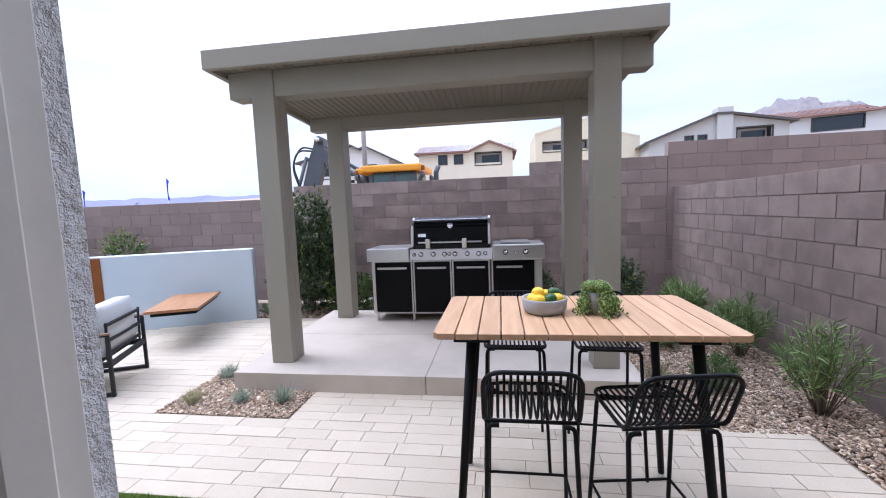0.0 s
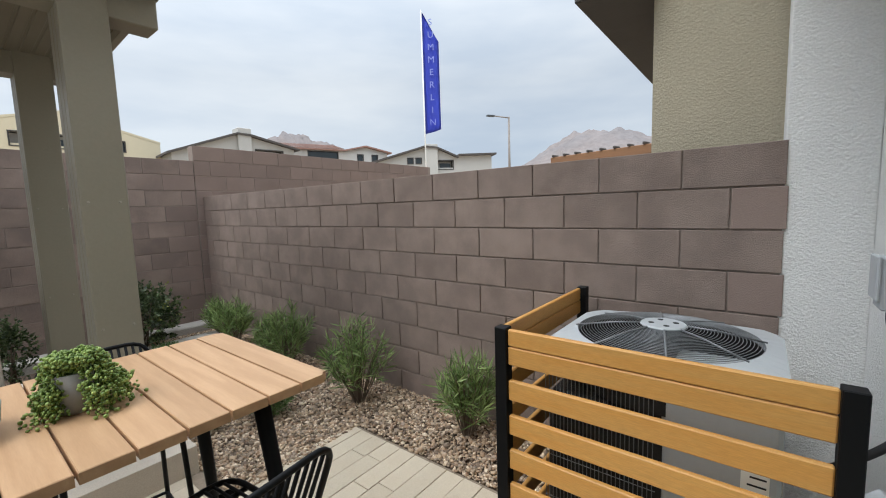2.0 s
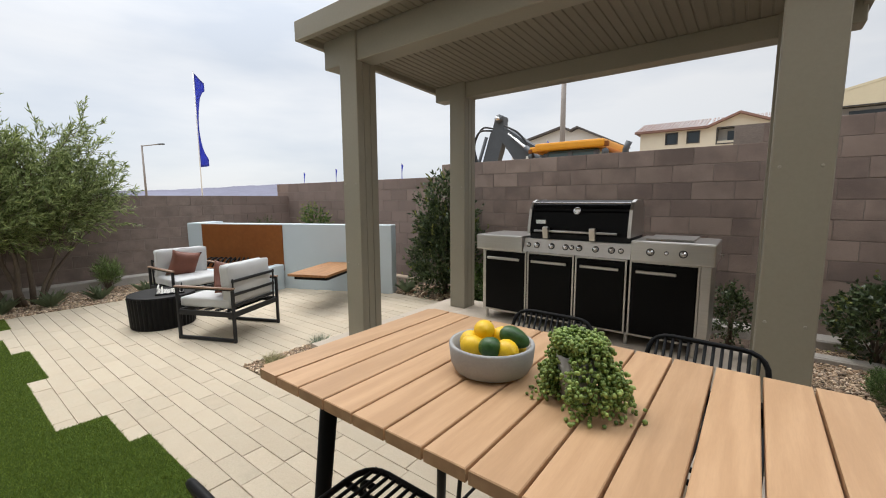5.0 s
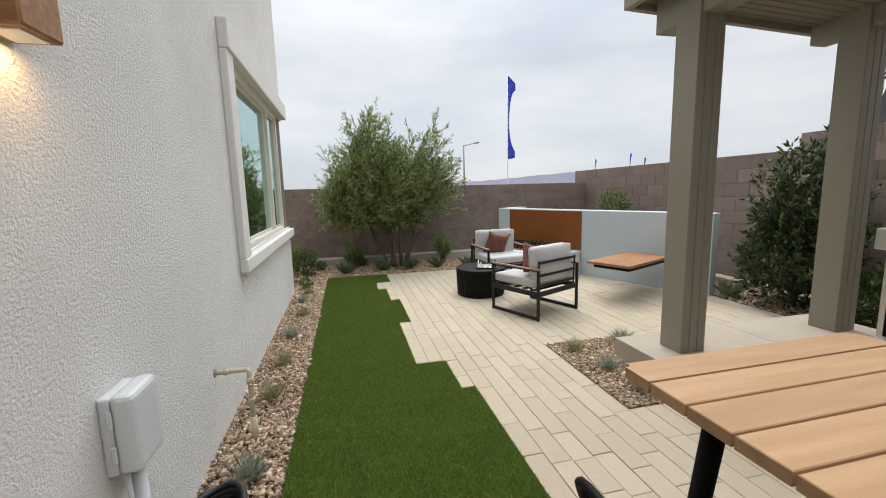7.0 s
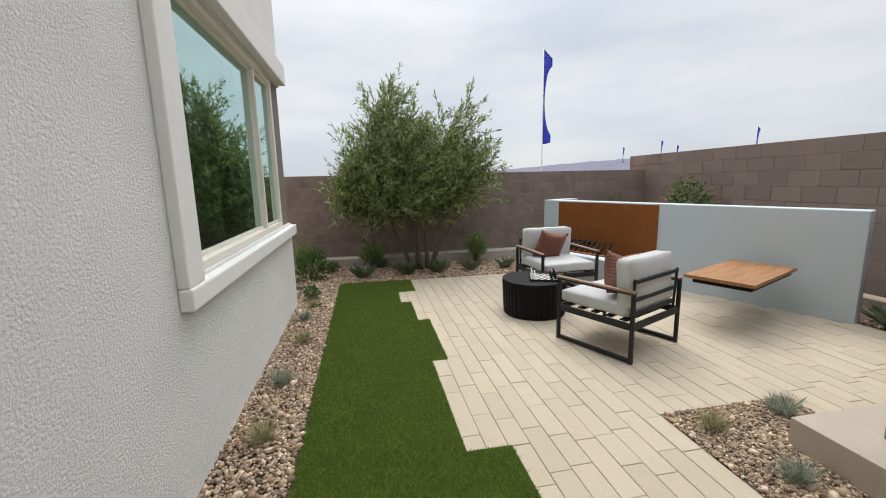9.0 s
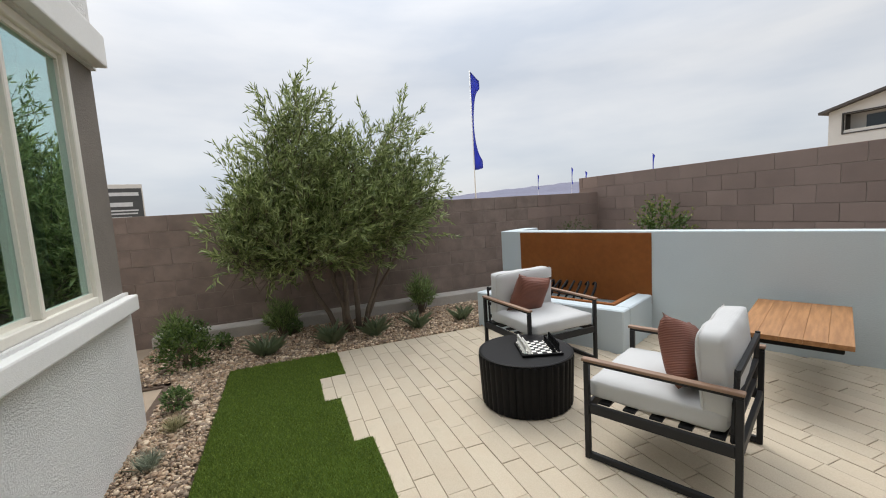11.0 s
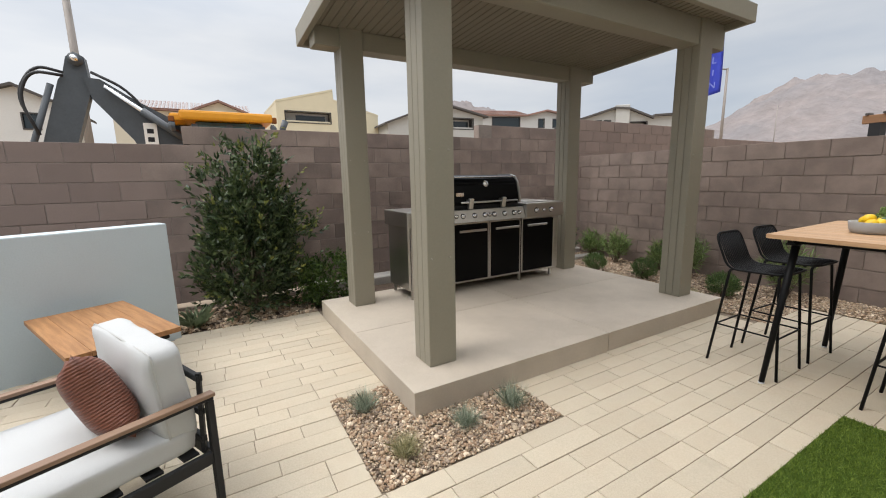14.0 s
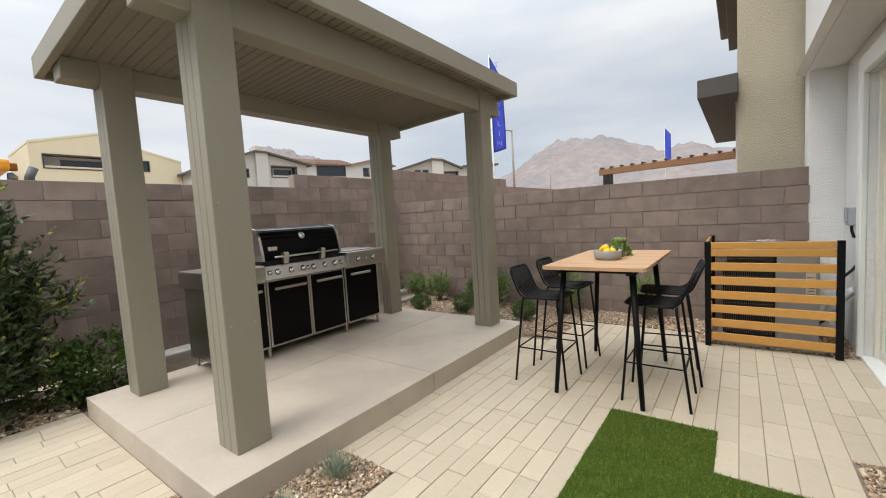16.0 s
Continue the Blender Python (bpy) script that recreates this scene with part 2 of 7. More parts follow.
M_FABRIC = material("off_white_woven_fabric", (0.52, 0.52, 0.51), 0.95, vary=0.05, scale=5, fine=350, bump=0.35, bump_dist=0.004, sheen=0.1, spec=0.2)
M_PIPING = material("pale_grey_piping", (0.50, 0.49, 0.47), 0.95, vary=0.05, fine=300, bump=0.2, spec=0.2)
M_CORTEN = material("rusted_corten_steel", (0.235, 0.080, 0.018), 0.75, vary=0.16, scale=3, fine=18, bump=0.15, bump_dist=0.003, second=(0.20, 0.064, 0.014), spec=0.25)
M_SIDING = material("grey_condenser_paint", (0.39, 0.405, 0.415), 0.45, vary=0.04, bump=0.05)
M_FIN = material("dark_condenser_fins", (0.015, 0.015, 0.015), 0.6, vary=0.3, fine=90, bump=0.3, spec=0.3)
M_WIRE = material("grey_wire", (0.19, 0.195, 0.20), 0.4, 0.4, bump=0)
M_PVC = material("cream_painted_pipe", (0.58, 0.52, 0.38), 0.5, vary=0.1, bump=0.1)
M_PLASTIC = material("pale_grey_plastic", (0.62, 0.64, 0.66), 0.35, vary=0.03, bump=0.03)
M_FRAME = material("cream_vinyl_frame", (0.74, 0.70, 0.61), 0.4, vary=0.04, bump=0.03)
M_GLASS = glass_material("blue_green_window_glass", (0.62, 0.84, 0.80))
M_ROOM = material("dim_room_wall", (0.34, 0.31, 0.27), 0.9, bump=0.1)
M_ROOMFLOOR = material("brown_floor_boards", (0.14, 0.10, 0.07), 0.6, bump=0.1)
M_CURTAIN = material("dark_curtain", (0.05, 0.05, 0.045), 0.9, bump=0.2)
M_BOWL = material("grey_concrete_bowl", (0.34, 0.34, 0.335), 0.85, vary=0.08, scale=14, fine=160, bump=0.2, bump_dist=0.002)
M_LEMON = material("yellow_lemon_skin", (0.80, 0.50, 0.012), 0.45, vary=0.07, scale=12, fine=220, bump=0.3, bump_dist=0.002)
M_AVOCADO = material("dark_green_avocado_skin", (0.025, 0.085, 0.014), 0.4, vary=0.35, scale=18, fine=160, bump=0.4, bump_dist=0.003)
M_WHITEPIECE = material("ivory_plastic", (0.82, 0.80, 0.74), 0.35, vary=0.03, bump=0)
M_FLAG = material("royal_blue_flag_cloth", (0.085, 0.12, 0.60), 0.8, vary=0.12, scale=3, fine=200, bump=0.1)
M_SIGNTEXT = material("pale_sign_print", (0.55, 0.56, 0.56), 0.8, bump=0)
M_FLAGTEXT = material("white_print", (0.26, 0.31, 0.66), 0.8, bump=0)
M_POLE = material("galvanised_pole", (0.25, 0.22, 0.195), 0.6, 0.2, vary=0.08, bump=0.05)
M_YELLOW = material("yellow_machine_paint", (0.72, 0.30, 0.012), 0.45, vary=0.08, bump=0.05)
M_MACHINE = material("dark_grey_machine_paint", (0.060, 0.068, 0.075), 0.5, vary=0.15, scale=4, fine=30, bump=0.08)
M_RUBBER = material("black_rubber", (0.015, 0.015, 0.016), 0.6, bump=0.05)
M_CABGLASS = material("tinted_cab_glass", (0.06, 0.10, 0.10), 0.08, vary=0.05, bump=0)
M_DARKGLASS = material("dark_far_glass", (0.025, 0.035, 0.04), 0.06, vary=0.1, bump=0)
M_REDTILE = material("red_clay_roof_tile", (0.26, 0.148, 0.115), 0.85, vary=0.2, scale=2, fine=15, bump=0.2, per_object=0.2)
M_ROOFGREY = material("dark_roof_fascia", (0.075, 0.066, 0.06), 0.8, vary=0.1, bump=0.1)
M_CREAM = material("cream_stucco_far", (0.66, 0.59, 0.46), 0.9, vary=0.05, scale=0.8, fine=9, bump=0.1)
M_OFFWHITE = material("off_white_stucco_far", (0.60, 0.58, 0.54), 0.9, vary=0.05, scale=0.8, fine=9, bump=0.1)
M_YELLOWST = material("pale_yellow_stucco_far", (0.62, 0.55, 0.39), 0.9, vary=0.05, scale=0.8, fine=9, bump=0.1)
M_GREYST = material("grey_white_stucco_far", (0.45, 0.44, 0.41), 0.9, vary=0.05, scale=0.8, fine=9, bump=0.1)
M_DARKFRAME = material("dark_bronze_window_frame", (0.045, 0.04, 0.036), 0.5, bump=0)
# distance haze is mixed into the rock and hill colours
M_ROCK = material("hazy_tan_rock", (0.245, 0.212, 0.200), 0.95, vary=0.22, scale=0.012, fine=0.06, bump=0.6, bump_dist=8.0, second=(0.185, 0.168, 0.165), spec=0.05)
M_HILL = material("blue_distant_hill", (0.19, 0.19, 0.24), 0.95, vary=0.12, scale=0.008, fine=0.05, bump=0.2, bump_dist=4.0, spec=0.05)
M_SIGN = material("grey_sign_board", (0.055, 0.058, 0.058), 0.6, bump=0.03)
M_BARK = material("grey_brown_bark", (0.15, 0.115, 0.085), 0.95, vary=0.3, scale=12, fine=60, stretch=(1, 1, 0.3), bump=0.6)
M_OLIVE = leafy("grey_green_olive_leaf", (0.122, 0.178, 0.045), (0.37, 0.425, 0.18), 0.4, 0.28)
M_LAUREL = leafy("deep_green_laurel_leaf", (0.030, 0.055, 0.022), (0.095, 0.125, 0.050), 0.35)
M_NEWLEAF = leafy("yellow_green_new_leaf", (0.16, 0.19, 0.04), (0.24, 0.25, 0.07), 0.45)
M_HEDGE = leafy("bright_hedge_leaf", (0.045, 0.090, 0.018), (0.105, 0.16, 0.036), 0.38)
M_OLEANDER = leafy("soft_green_narrow_leaf", (0.12, 0.20, 0.055), (0.25, 0.33, 0.12), 0.5)
M_ROSEMARY = leafy("dark_green_needle_leaf", (0.070, 0.135, 0.040), (0.165, 0.25, 0.080), 0.5)
M_FESCUE = leafy("blue_grey_grass", (0.22, 0.27, 0.19), (0.42, 0.46, 0.36), 0.85, 0.35)
M_DRYGRASS = leafy("straw_green_grass", (0.26, 0.26, 0.12), (0.50, 0.45, 0.27), 0.85, 0.35)
M_YUCCA = leafy("dusty_green_yucca_leaf", (0.16, 0.235, 0.13), (0.29, 0.35, 0.21), 0.5)
M_BEAD = leafy("bead_succulent_leaf", (0.135, 0.225, 0.042), (0.32, 0.41, 0.125), 0.4)


def rust_pillow_material():
    m = material("rust_ribbed_velvet", (0.155, 0.046, 0.023), 0.55, vary=0.25, fine=200, bump=0, sheen=0.05)
    n, l = m.node_tree.nodes, m.node_tree.links
    co, wv, bp = n.new("ShaderNodeTexCoord"), n.new("ShaderNodeTexWave"), n.new("ShaderNodeBump")
    wv.bands_direction = "X"
    wv.inputs["Scale"].default_value, wv.inputs["Distortion"].default_value, wv.inputs["Detail"].default_value = 26.0, 2.0, 1.5
    bp.inputs["Strength"].default_value, bp.inputs["Distance"].default_value = 0.4, 0.008
    l.new(co.outputs["Object"], wv.inputs["Vector"])
    l.new(wv.outputs["Fac"], bp.inputs["Height"])
    l.new(bp.outputs[0], n["Principled BSDF"].inputs["Normal"])
    return m


M_RUST = rust_pillow_material()


# ---- mesh helpers ----
def to_object(name, bm, mat, parent=None, smooth=False):
    me = bpy.data.meshes.new(name)
    bmesh.ops.recalc_face_normals(bm, faces=bm.faces)
    bm.to_mesh(me)
    bm.free()
    if smooth:
        me.polygons.foreach_set("use_smooth", [True] * len(me.polygons))
    me.materials.append(mat)
    ob = new(name, me)
    if parent:
        ob.parent = parent
    return ob


def part(name, bm, material_, parent, label="", smooth=False):
    ob = to_object(name, bm, material_, parent, smooth)
    return tagged(ob, label=label) if label else ob


def thing(name, x, y, z, turn, label, category, group=""):
    ob = new(name)
    ob.empty_display_size = 0.1
    ob.matrix_basis = pose(x, y, z, 0, 0, turn)
    return tagged(ob, label, category, group)


def structure(name, bm, mat, label, category="", smooth=False):
    return tagged(to_object(name, bm, mat, None, smooth), label, category or name.split("_")[0], kind="structure")


def add_box(bm, x0, y0, z0, x1, y1, z1, m=None, bevel=0.0, segments=1):
    vs = [bm.verts.new((x, y, z)) for z in (z0, z1) for x, y in ((x0, y0), (x1, y0), (x1, y1), (x0, y1))]
    fs = [bm.faces.new([vs[i] for i in f]) for f in ((3, 2, 1, 0), (4, 5, 6, 7), (0, 1, 5, 4), (1, 2, 6, 5), (2, 3, 7, 6), (3, 0, 4, 7))]
    if m is not None:
        bmesh.ops.transform(bm, matrix=m, verts=vs)
    if bevel:
        es = list({e for f in fs for e in f.edges})
        bmesh.ops.bevel(bm, geom=es, offset=bevel, segments=segments, affect="EDGES", profile=0.6)
    return bm


def box(x0, y0, z0, x1, y1, z1, bevel=0.0, segments=1, m=None):
    return add_box(bmesh.new(), x0, y0, z0, x1, y1, z1, m, bevel, segments)


def add_tube(bm, points, r, sides=8, cap=True, r_end=None):
    pts = [Vector(p) for p in points]
    rings = []
    up = None
    for k, p in enumerate(pts):
        d = (pts[min(k + 1, len(pts) - 1)] - pts[max(k - 1, 0)]).normalized()
        if up is None:
            up = Vector((0, 0, 1)) if abs(d.z) < 0.9 else Vector((1, 0, 0))
        u = d.cross(up).normalized()
        up = u.cross(d).normalized()
        rr = r if r_end is None else r + (r_end - r) * k / (len(pts) - 1)
        rings.append([bm.verts.new(p + (u * math.cos(a) + up * math.sin(a)) * rr) for a in (2 * math.pi * i / sides for i in range(sides))])
    for a, b in zip(rings, rings[1:]):
        for i in range(sides):
            bm.faces.new((a[i], a[(i + 1) % sides], b[(i + 1) % sides], b[i]))
    if cap:
        bm.faces.new(rings[0][::-1])
        bm.faces.new(rings[-1])
    return bm


def tube(points, r, sides=8, cap=True, r_end=None):
    return add_tube(bmesh.new(), points, r, sides, cap, r_end)


def rounded(points, radius, steps=4, closed=False):
    """A line with its corners rounded."""
    pts = [Vector(p) for p in points]
    out = [] if closed else [pts[0]]
    idx = range(len(pts)) if closed else range(1, len(pts) - 1)
    for k in idx:
        p, a, b = pts[k], pts[k - 1], pts[(k + 1) % len(pts)]
        da, db = (a - p), (b - p)
        ra, rb = min(radius, da.length * 0.45), min(radius, db.length * 0.45)
        s, e = p + da.normalized() * ra, p + db.normalized() * rb
        for i in range(steps + 1):
            t = i / steps
            out.append(s * (1 - t) ** 2 + p * 2 * t * (1 - t) + e * t ** 2)
    out.append(out[0].copy() if closed else pts[-1])
    return out


def lathe(profile, sides=24, bm=None, m=None):
    bm = bm or bmesh.new()
    rings = []
    for r, z in profile:
        rings.append([bm.verts.new((max(r, 1e-4) * math.cos(2 * math.pi * i / sides), max(r, 1e-4) * math.sin(2 * math.pi * i / sides), z)) for i in range(sides)])
    for a, b in zip(rings, rings[1:]):
        for i in range(sides):
            bm.faces.new((a[i], a[(i + 1) % sides], b[(i + 1) % sides], b[i]))
    bm.faces.new(rings[0][::-1])
    bm.faces.new(rings[-1])
    if m is not None:
        bmesh.ops.transform(bm, matrix=m, verts=[v for ring in rings for v in ring])
    return bm


def fast_mesh(name, verts, faces, mat, smooth=False):
    """One mesh out of numpy arrays: faces all with the same number of corners."""
    me = bpy.data.meshes.new(name)
    verts, faces = np.asarray(verts, dtype=np.float32), np.asarray(faces, dtype=np.int32)
    n, k = faces.shape
    me.vertices.add(len(verts))
    me.vertices.foreach_set("co", verts.ravel())
    me.loops.add(n * k)
    me.loops.foreach_set("vertex_index", faces.ravel())
    me.polygons.add(n)
    me.polygons.foreach_set("loop_start", np.arange(0, n * k, k, dtype=np.int32))
    me.polygons.foreach_set("loop_total", np.full(n, k, dtype=np.int32))
    if smooth:
        me.polygons.foreach_set("use_smooth", np.ones(n, dtype=bool))
    me.update(calc_edges=True)
    me.validate()
    me.materials.append(mat)
    return new(name, me)


def unit(v):
    return v / np.maximum(np.linalg.norm(v, axis=-1, keepdims=True), 1e-6)


def leaf_arrays(base, way, length, width, rng, fold=0.25):
    """Folded four-cornered leaves at base points along ways."""
    n = len(base)
    side = unit(np.cross(way, rng.normal(size=(n, 3))))
    nrm = np.cross(side, way)
    ln, wd = np.broadcast_to(length, (n,))[:, None], np.broadcast_to(width, (n,))[:, None]
    mid = base + way * ln * 0.45
    v = np.stack([base, mid + side * wd * 0.5 + nrm * wd * fold, base + way * ln - nrm * ln * 0.08, mid - side * wd * 0.5 + nrm * wd * fold], axis=1).reshape(-1, 3)
    return v, np.arange(4 * n).reshape(-1, 4)


def twig_leaves(origins, ways, twig_length, per_twig, leaf_length, leaf_width, spread, rng):
    """Leaves set along twigs, standing off them by spread."""
    t = rng.uniform(0.1, 1.0, size=(len(origins), per_twig, 1))
    b = origins[:, None, :] + ways[:, None, :] * twig_length * t
    d = unit(ways[:, None, :] + rng.normal(size=(len(origins), per_twig, 3)) * spread)
    return leaf_arrays(b.reshape(-1, 3), d.reshape(-1, 3), leaf_length * rng.uniform(0.6, 1.15, size=b.shape[0] * per_twig), leaf_width, rng)


def into(ob, parent):
    ob.parent = parent
    return ob


# ---- ground and setting ----
WALL_E, WALL_N, WALL_W, HOUSE = 3.29, 7.13, -7.45, 0.74
rng0 = np.random.default_rng(7)


def ground_height(x, y):
    s = lambda a: np.clip(a, 0, 1) ** 2 * (3 - 2 * np.clip(a, 0, 1))
    back = s((y - 9) / 26) * 3.2
    east = s((x - 12) / 25) * 2.6
    return -0.03 + np.maximum(back, east) * s((x + 60) / 40)


def build_ground():
    g = np.concatenate([-np.geomspace(2500, 12, 22), np.linspace(-10, 10, 21), np.geomspace(12, 2500, 22)])
    xx, yy = np.meshgrid(g, g, indexing="ij")
    v = np.stack([xx, yy, ground_height(xx, yy)], axis=-1).reshape(-1, 3)
    n = len(g)
    i, j = np.meshgrid(np.arange(n - 1), np.arange(n - 1), indexing="ij")
    a = (i * n + j).ravel()
    ob = fast_mesh("ground", v, np.stack([a, a + n, a + n + 1, a + 1], axis=1), M_DIRT)
    tagged(ob, "bare pale desert dirt reaching the horizon", "ground", kind="structure")


build_ground()

# bedding sand under the pavers
bm = bmesh.new()
add_box(bm, -6.06, 2.0, -0.02, 2.68, 3.80, -0.005)
add_box(bm, -6.06, 3.80, -0.02, -1.70, 6.12, -0.005)
add_box(bm, -0.10, 0.70, -0.02, 2.70, 2.0, -0.005)
structure("paver_bed", bm, M_SAND, "sandy bed in the joints between the pavers", "ground")

# soil under the planting beds
bm = bmesh.new()
add_box(bm, 1.70, 1.0, -0.028, 3.3, 7.1, -0.014)
add_box(bm, -7.4, 0.2, -0.028, -5.95, 5.2, -0.012)
add_box(bm, -6.0, 0.60, -0.028, 0.45, 1.2, -0.012)
add_box(bm, -7.4, 5.2, -0.028, 1.8, 7.1, -0.013)
add_box(bm, -2.16, 3.25, -0.028, -0.95, 4.2, -0.006)
structure("planting_soil", bm, M_DARKSOIL, "dark granite soil under the gravel beds", "ground")


def curb(name, x0, y0, x1, y1, z, label):
    return structure(name, box(x0, y0, -0.05, x1, y1, z, 0.015), M_CURB, label, "curb")


curb("curb_west", -7.44, 0.2, -7.20, 5.6, 0.15, "low weathered concrete curb along the block wall")
curb("curb_north", -1.60, 6.86, 3.285, 7.12, 0.10, "low pale concrete footing along the rear block wall")
curb("curb_north_front", 1.80, 6.42, 3.285, 6.56, 0.06, "flat concrete mow strip across the gravel bed")


# ---- slab of the pavilion ----
def slab():
    root = tagged(new("slab"), "pale broom-finished concrete pavilion slab with joints", "slab", kind="structure")
    xs, ys = (-1.752, 0.02, 1.79), (3.72, 4.86, 5.96)
    for i in range(2):
        for k in range(2):
            part("slab_panel", box(xs[i] + 0.002 * i, ys[k] + 0.002 * k, -0.05, xs[i + 1] - 0.002 * (1 - i), ys[k + 1] - 0.002 * (1 - k), 0.165, 0.005, 2), M_SLAB, root)
    part("joint_filler", box(-1.74, 3.735, -0.05, 1.78, 5.95, 0.157), M_SAND, root)


slab()


# ---- house ----
def wall_with_holes(x0, x1, z0, z1, y0, y1, holes):
    """A wall along x from rectangular pieces round its holes (x0, x1, z0, z1)."""
    bm = bmesh.new()
    xs = sorted({x0, x1, *[h[0] for h in holes], *[h[1] for h in holes]})
    for a, b in zip(xs, xs[1:]):
        cut = sorted((h[2], h[3]) for h in holes if h[0] <= a and h[1] >= b)
        z = z0
        for c, d in cut:
            if c > z:
                add_box(bm, a, y0, z, b, y1, c)
            z = d
        if z < z1:
            add_box(bm, a, y0, z, b, y1, z1)
    bmesh.ops.remove_doubles(bm, verts=bm.verts, dist=1e-5)
    return bm


WIN = (-4.74, -2.31, 1.0, 2.49)
DOOR = (0.395, 2.42, 0.0, 2.46)
structure("wall_house_north", wall_with_holes(-5.10, 3.55, -0.1, 5.8, HOUSE - 0.25, HOUSE, [(-5.10, *WIN[1:]), DOOR]), M_STUCCO, "white sand-finish stucco house wall", "wall")
structure("wall_house_west", box(-5.10, -8, -0.1, -4.85, HOUSE - 0.25, 5.8), M_STUCCO, "white stucco side wall of the house", "wall")
structure("wall_house_east", box(3.30, -8, -0.1, 3.55, HOUSE - 0.25, 5.8), M_STUCCO, "white stucco side wall of the house", "wall")
structure("wall_house_return", box(3.302, HOUSE, -0.1, 3.55, 1.036, 2.76, 0.004), M_STUCCO, "white stucco return wall beside the condenser", "wall")
structure("wall_house_overhang", box(0.15, HOUSE + 0.002, 2.76, 3.55, 1.04, 5.8, 0.006), M_STUCCO, "white stucco upper storey hanging over the door", "wall")
bm = bmesh.new()
for a in (0.15, ):
    vs = [bm.verts.new(p) for p in ((a, 1.042, 2.78), (3.552, 1.042, 2.78), (3.552, 1.12, 2.80), (a, 1.12, 2.80), (a, 1.042, 2.93), (3.552, 1.042, 2.93))]
    for f in ((0, 1, 2, 3), (3, 2, 5, 4), (0, 4, 5, 1), (1, 5, 2), (0, 3, 4)):
        bm.faces.new([vs[i] for i in f])
structure("trim_flare", bm, M_TRIM, "flared white stucco band under the upper storey", "trim")
structure("roof_house", box(-5.4, -8.2, 5.8, 3.9, 1.35, 6.0), M_ROOFGREY, "dark flat roof of the house", "roof")
structure("taupe_panel", box(-5.10, HOUSE - 0.25, 1.0, WIN[0], HOUSE - 0.03, 2.49), M_TAUPE, "taupe stucco panel beside the window", "wall")
structure("trim_sill", box(-5.07, HOUSE, 0.878, -2.11, HOUSE + 0.065, 0.985, 0.012, 2), M_TRIM, "thick white stucco window sill", "trim")
structure("trim_head", box(-5.07, HOUSE, 2.50, -2.11, HOUSE + 0.075, 2.705, 0.012, 2), M_TRIM, "thick white stucco window head", "trim")
structure("trim_side", box(-2.30, HOUSE, 0.986, -2.112, HOUSE + 0.055, 2.499, 0.01, 2), M_TRIM, "white stucco trim at the side of the window", "trim")


def window():
    root = tagged(new("window_1"), "cream vinyl sliding window with green-blue glass", "window", kind="structure")
    x0, x1, z0, z1 = WIN
    y = HOUSE - 0.05
    bm = bmesh.new()
    add_box(bm, x0, y - 0.05, z0, x0 + 0.06, y + 0.03, z1, bevel=0.005)
    add_box(bm, x1 - 0.06, y - 0.05, z0, x1, y + 0.03, z1, bevel=0.005)
    add_box(bm, x0 + 0.06, y - 0.05, z0, x1 - 0.06, y + 0.03, z0 + 0.05, bevel=0.005)
    add_box(bm, x0 + 0.06, y - 0.05, z1 - 0.05, x1 - 0.06, y + 0.03, z1, bevel=0.005)
    part("window_frame", bm, M_FRAME, root)
    mull = -4.10
    part("mullion", box(mull - 0.018, y - 0.045, z0 + 0.05, mull + 0.018, y + 0.022, z1 - 0.05, 0.005), M_FRAME, root)
    for a, b, off in ((x0 + 0.06, mull - 0.018, 0.0), (mull + 0.018, x1 - 0.06, -0.02)):
        bm = bmesh.new()
        for c in ((a, z0 + 0.05, a + 0.014, z1 - 0.05), (b - 0.014, z0 + 0.05, b, z1 - 0.05), (a + 0.014, z0 + 0.05, b - 0.014, z0 + 0.075), (a + 0.014, z1 - 0.075, b - 0.014, z1 - 0.05)):
            add_box(bm, c[0], y - 0.03 + off, c[1], c[2], y + 0.005 + off, c[3])
        sash = part("sash", bm, M_FRAME, root)
        pane = part("pane", box(a + 0.014, y - 0.016 + off, z0 + 0.075, b - 0.014, y - 0.010 + off, z1 - 0.075), M_GLASS, sash)
        pane.visible_shadow = False


window()


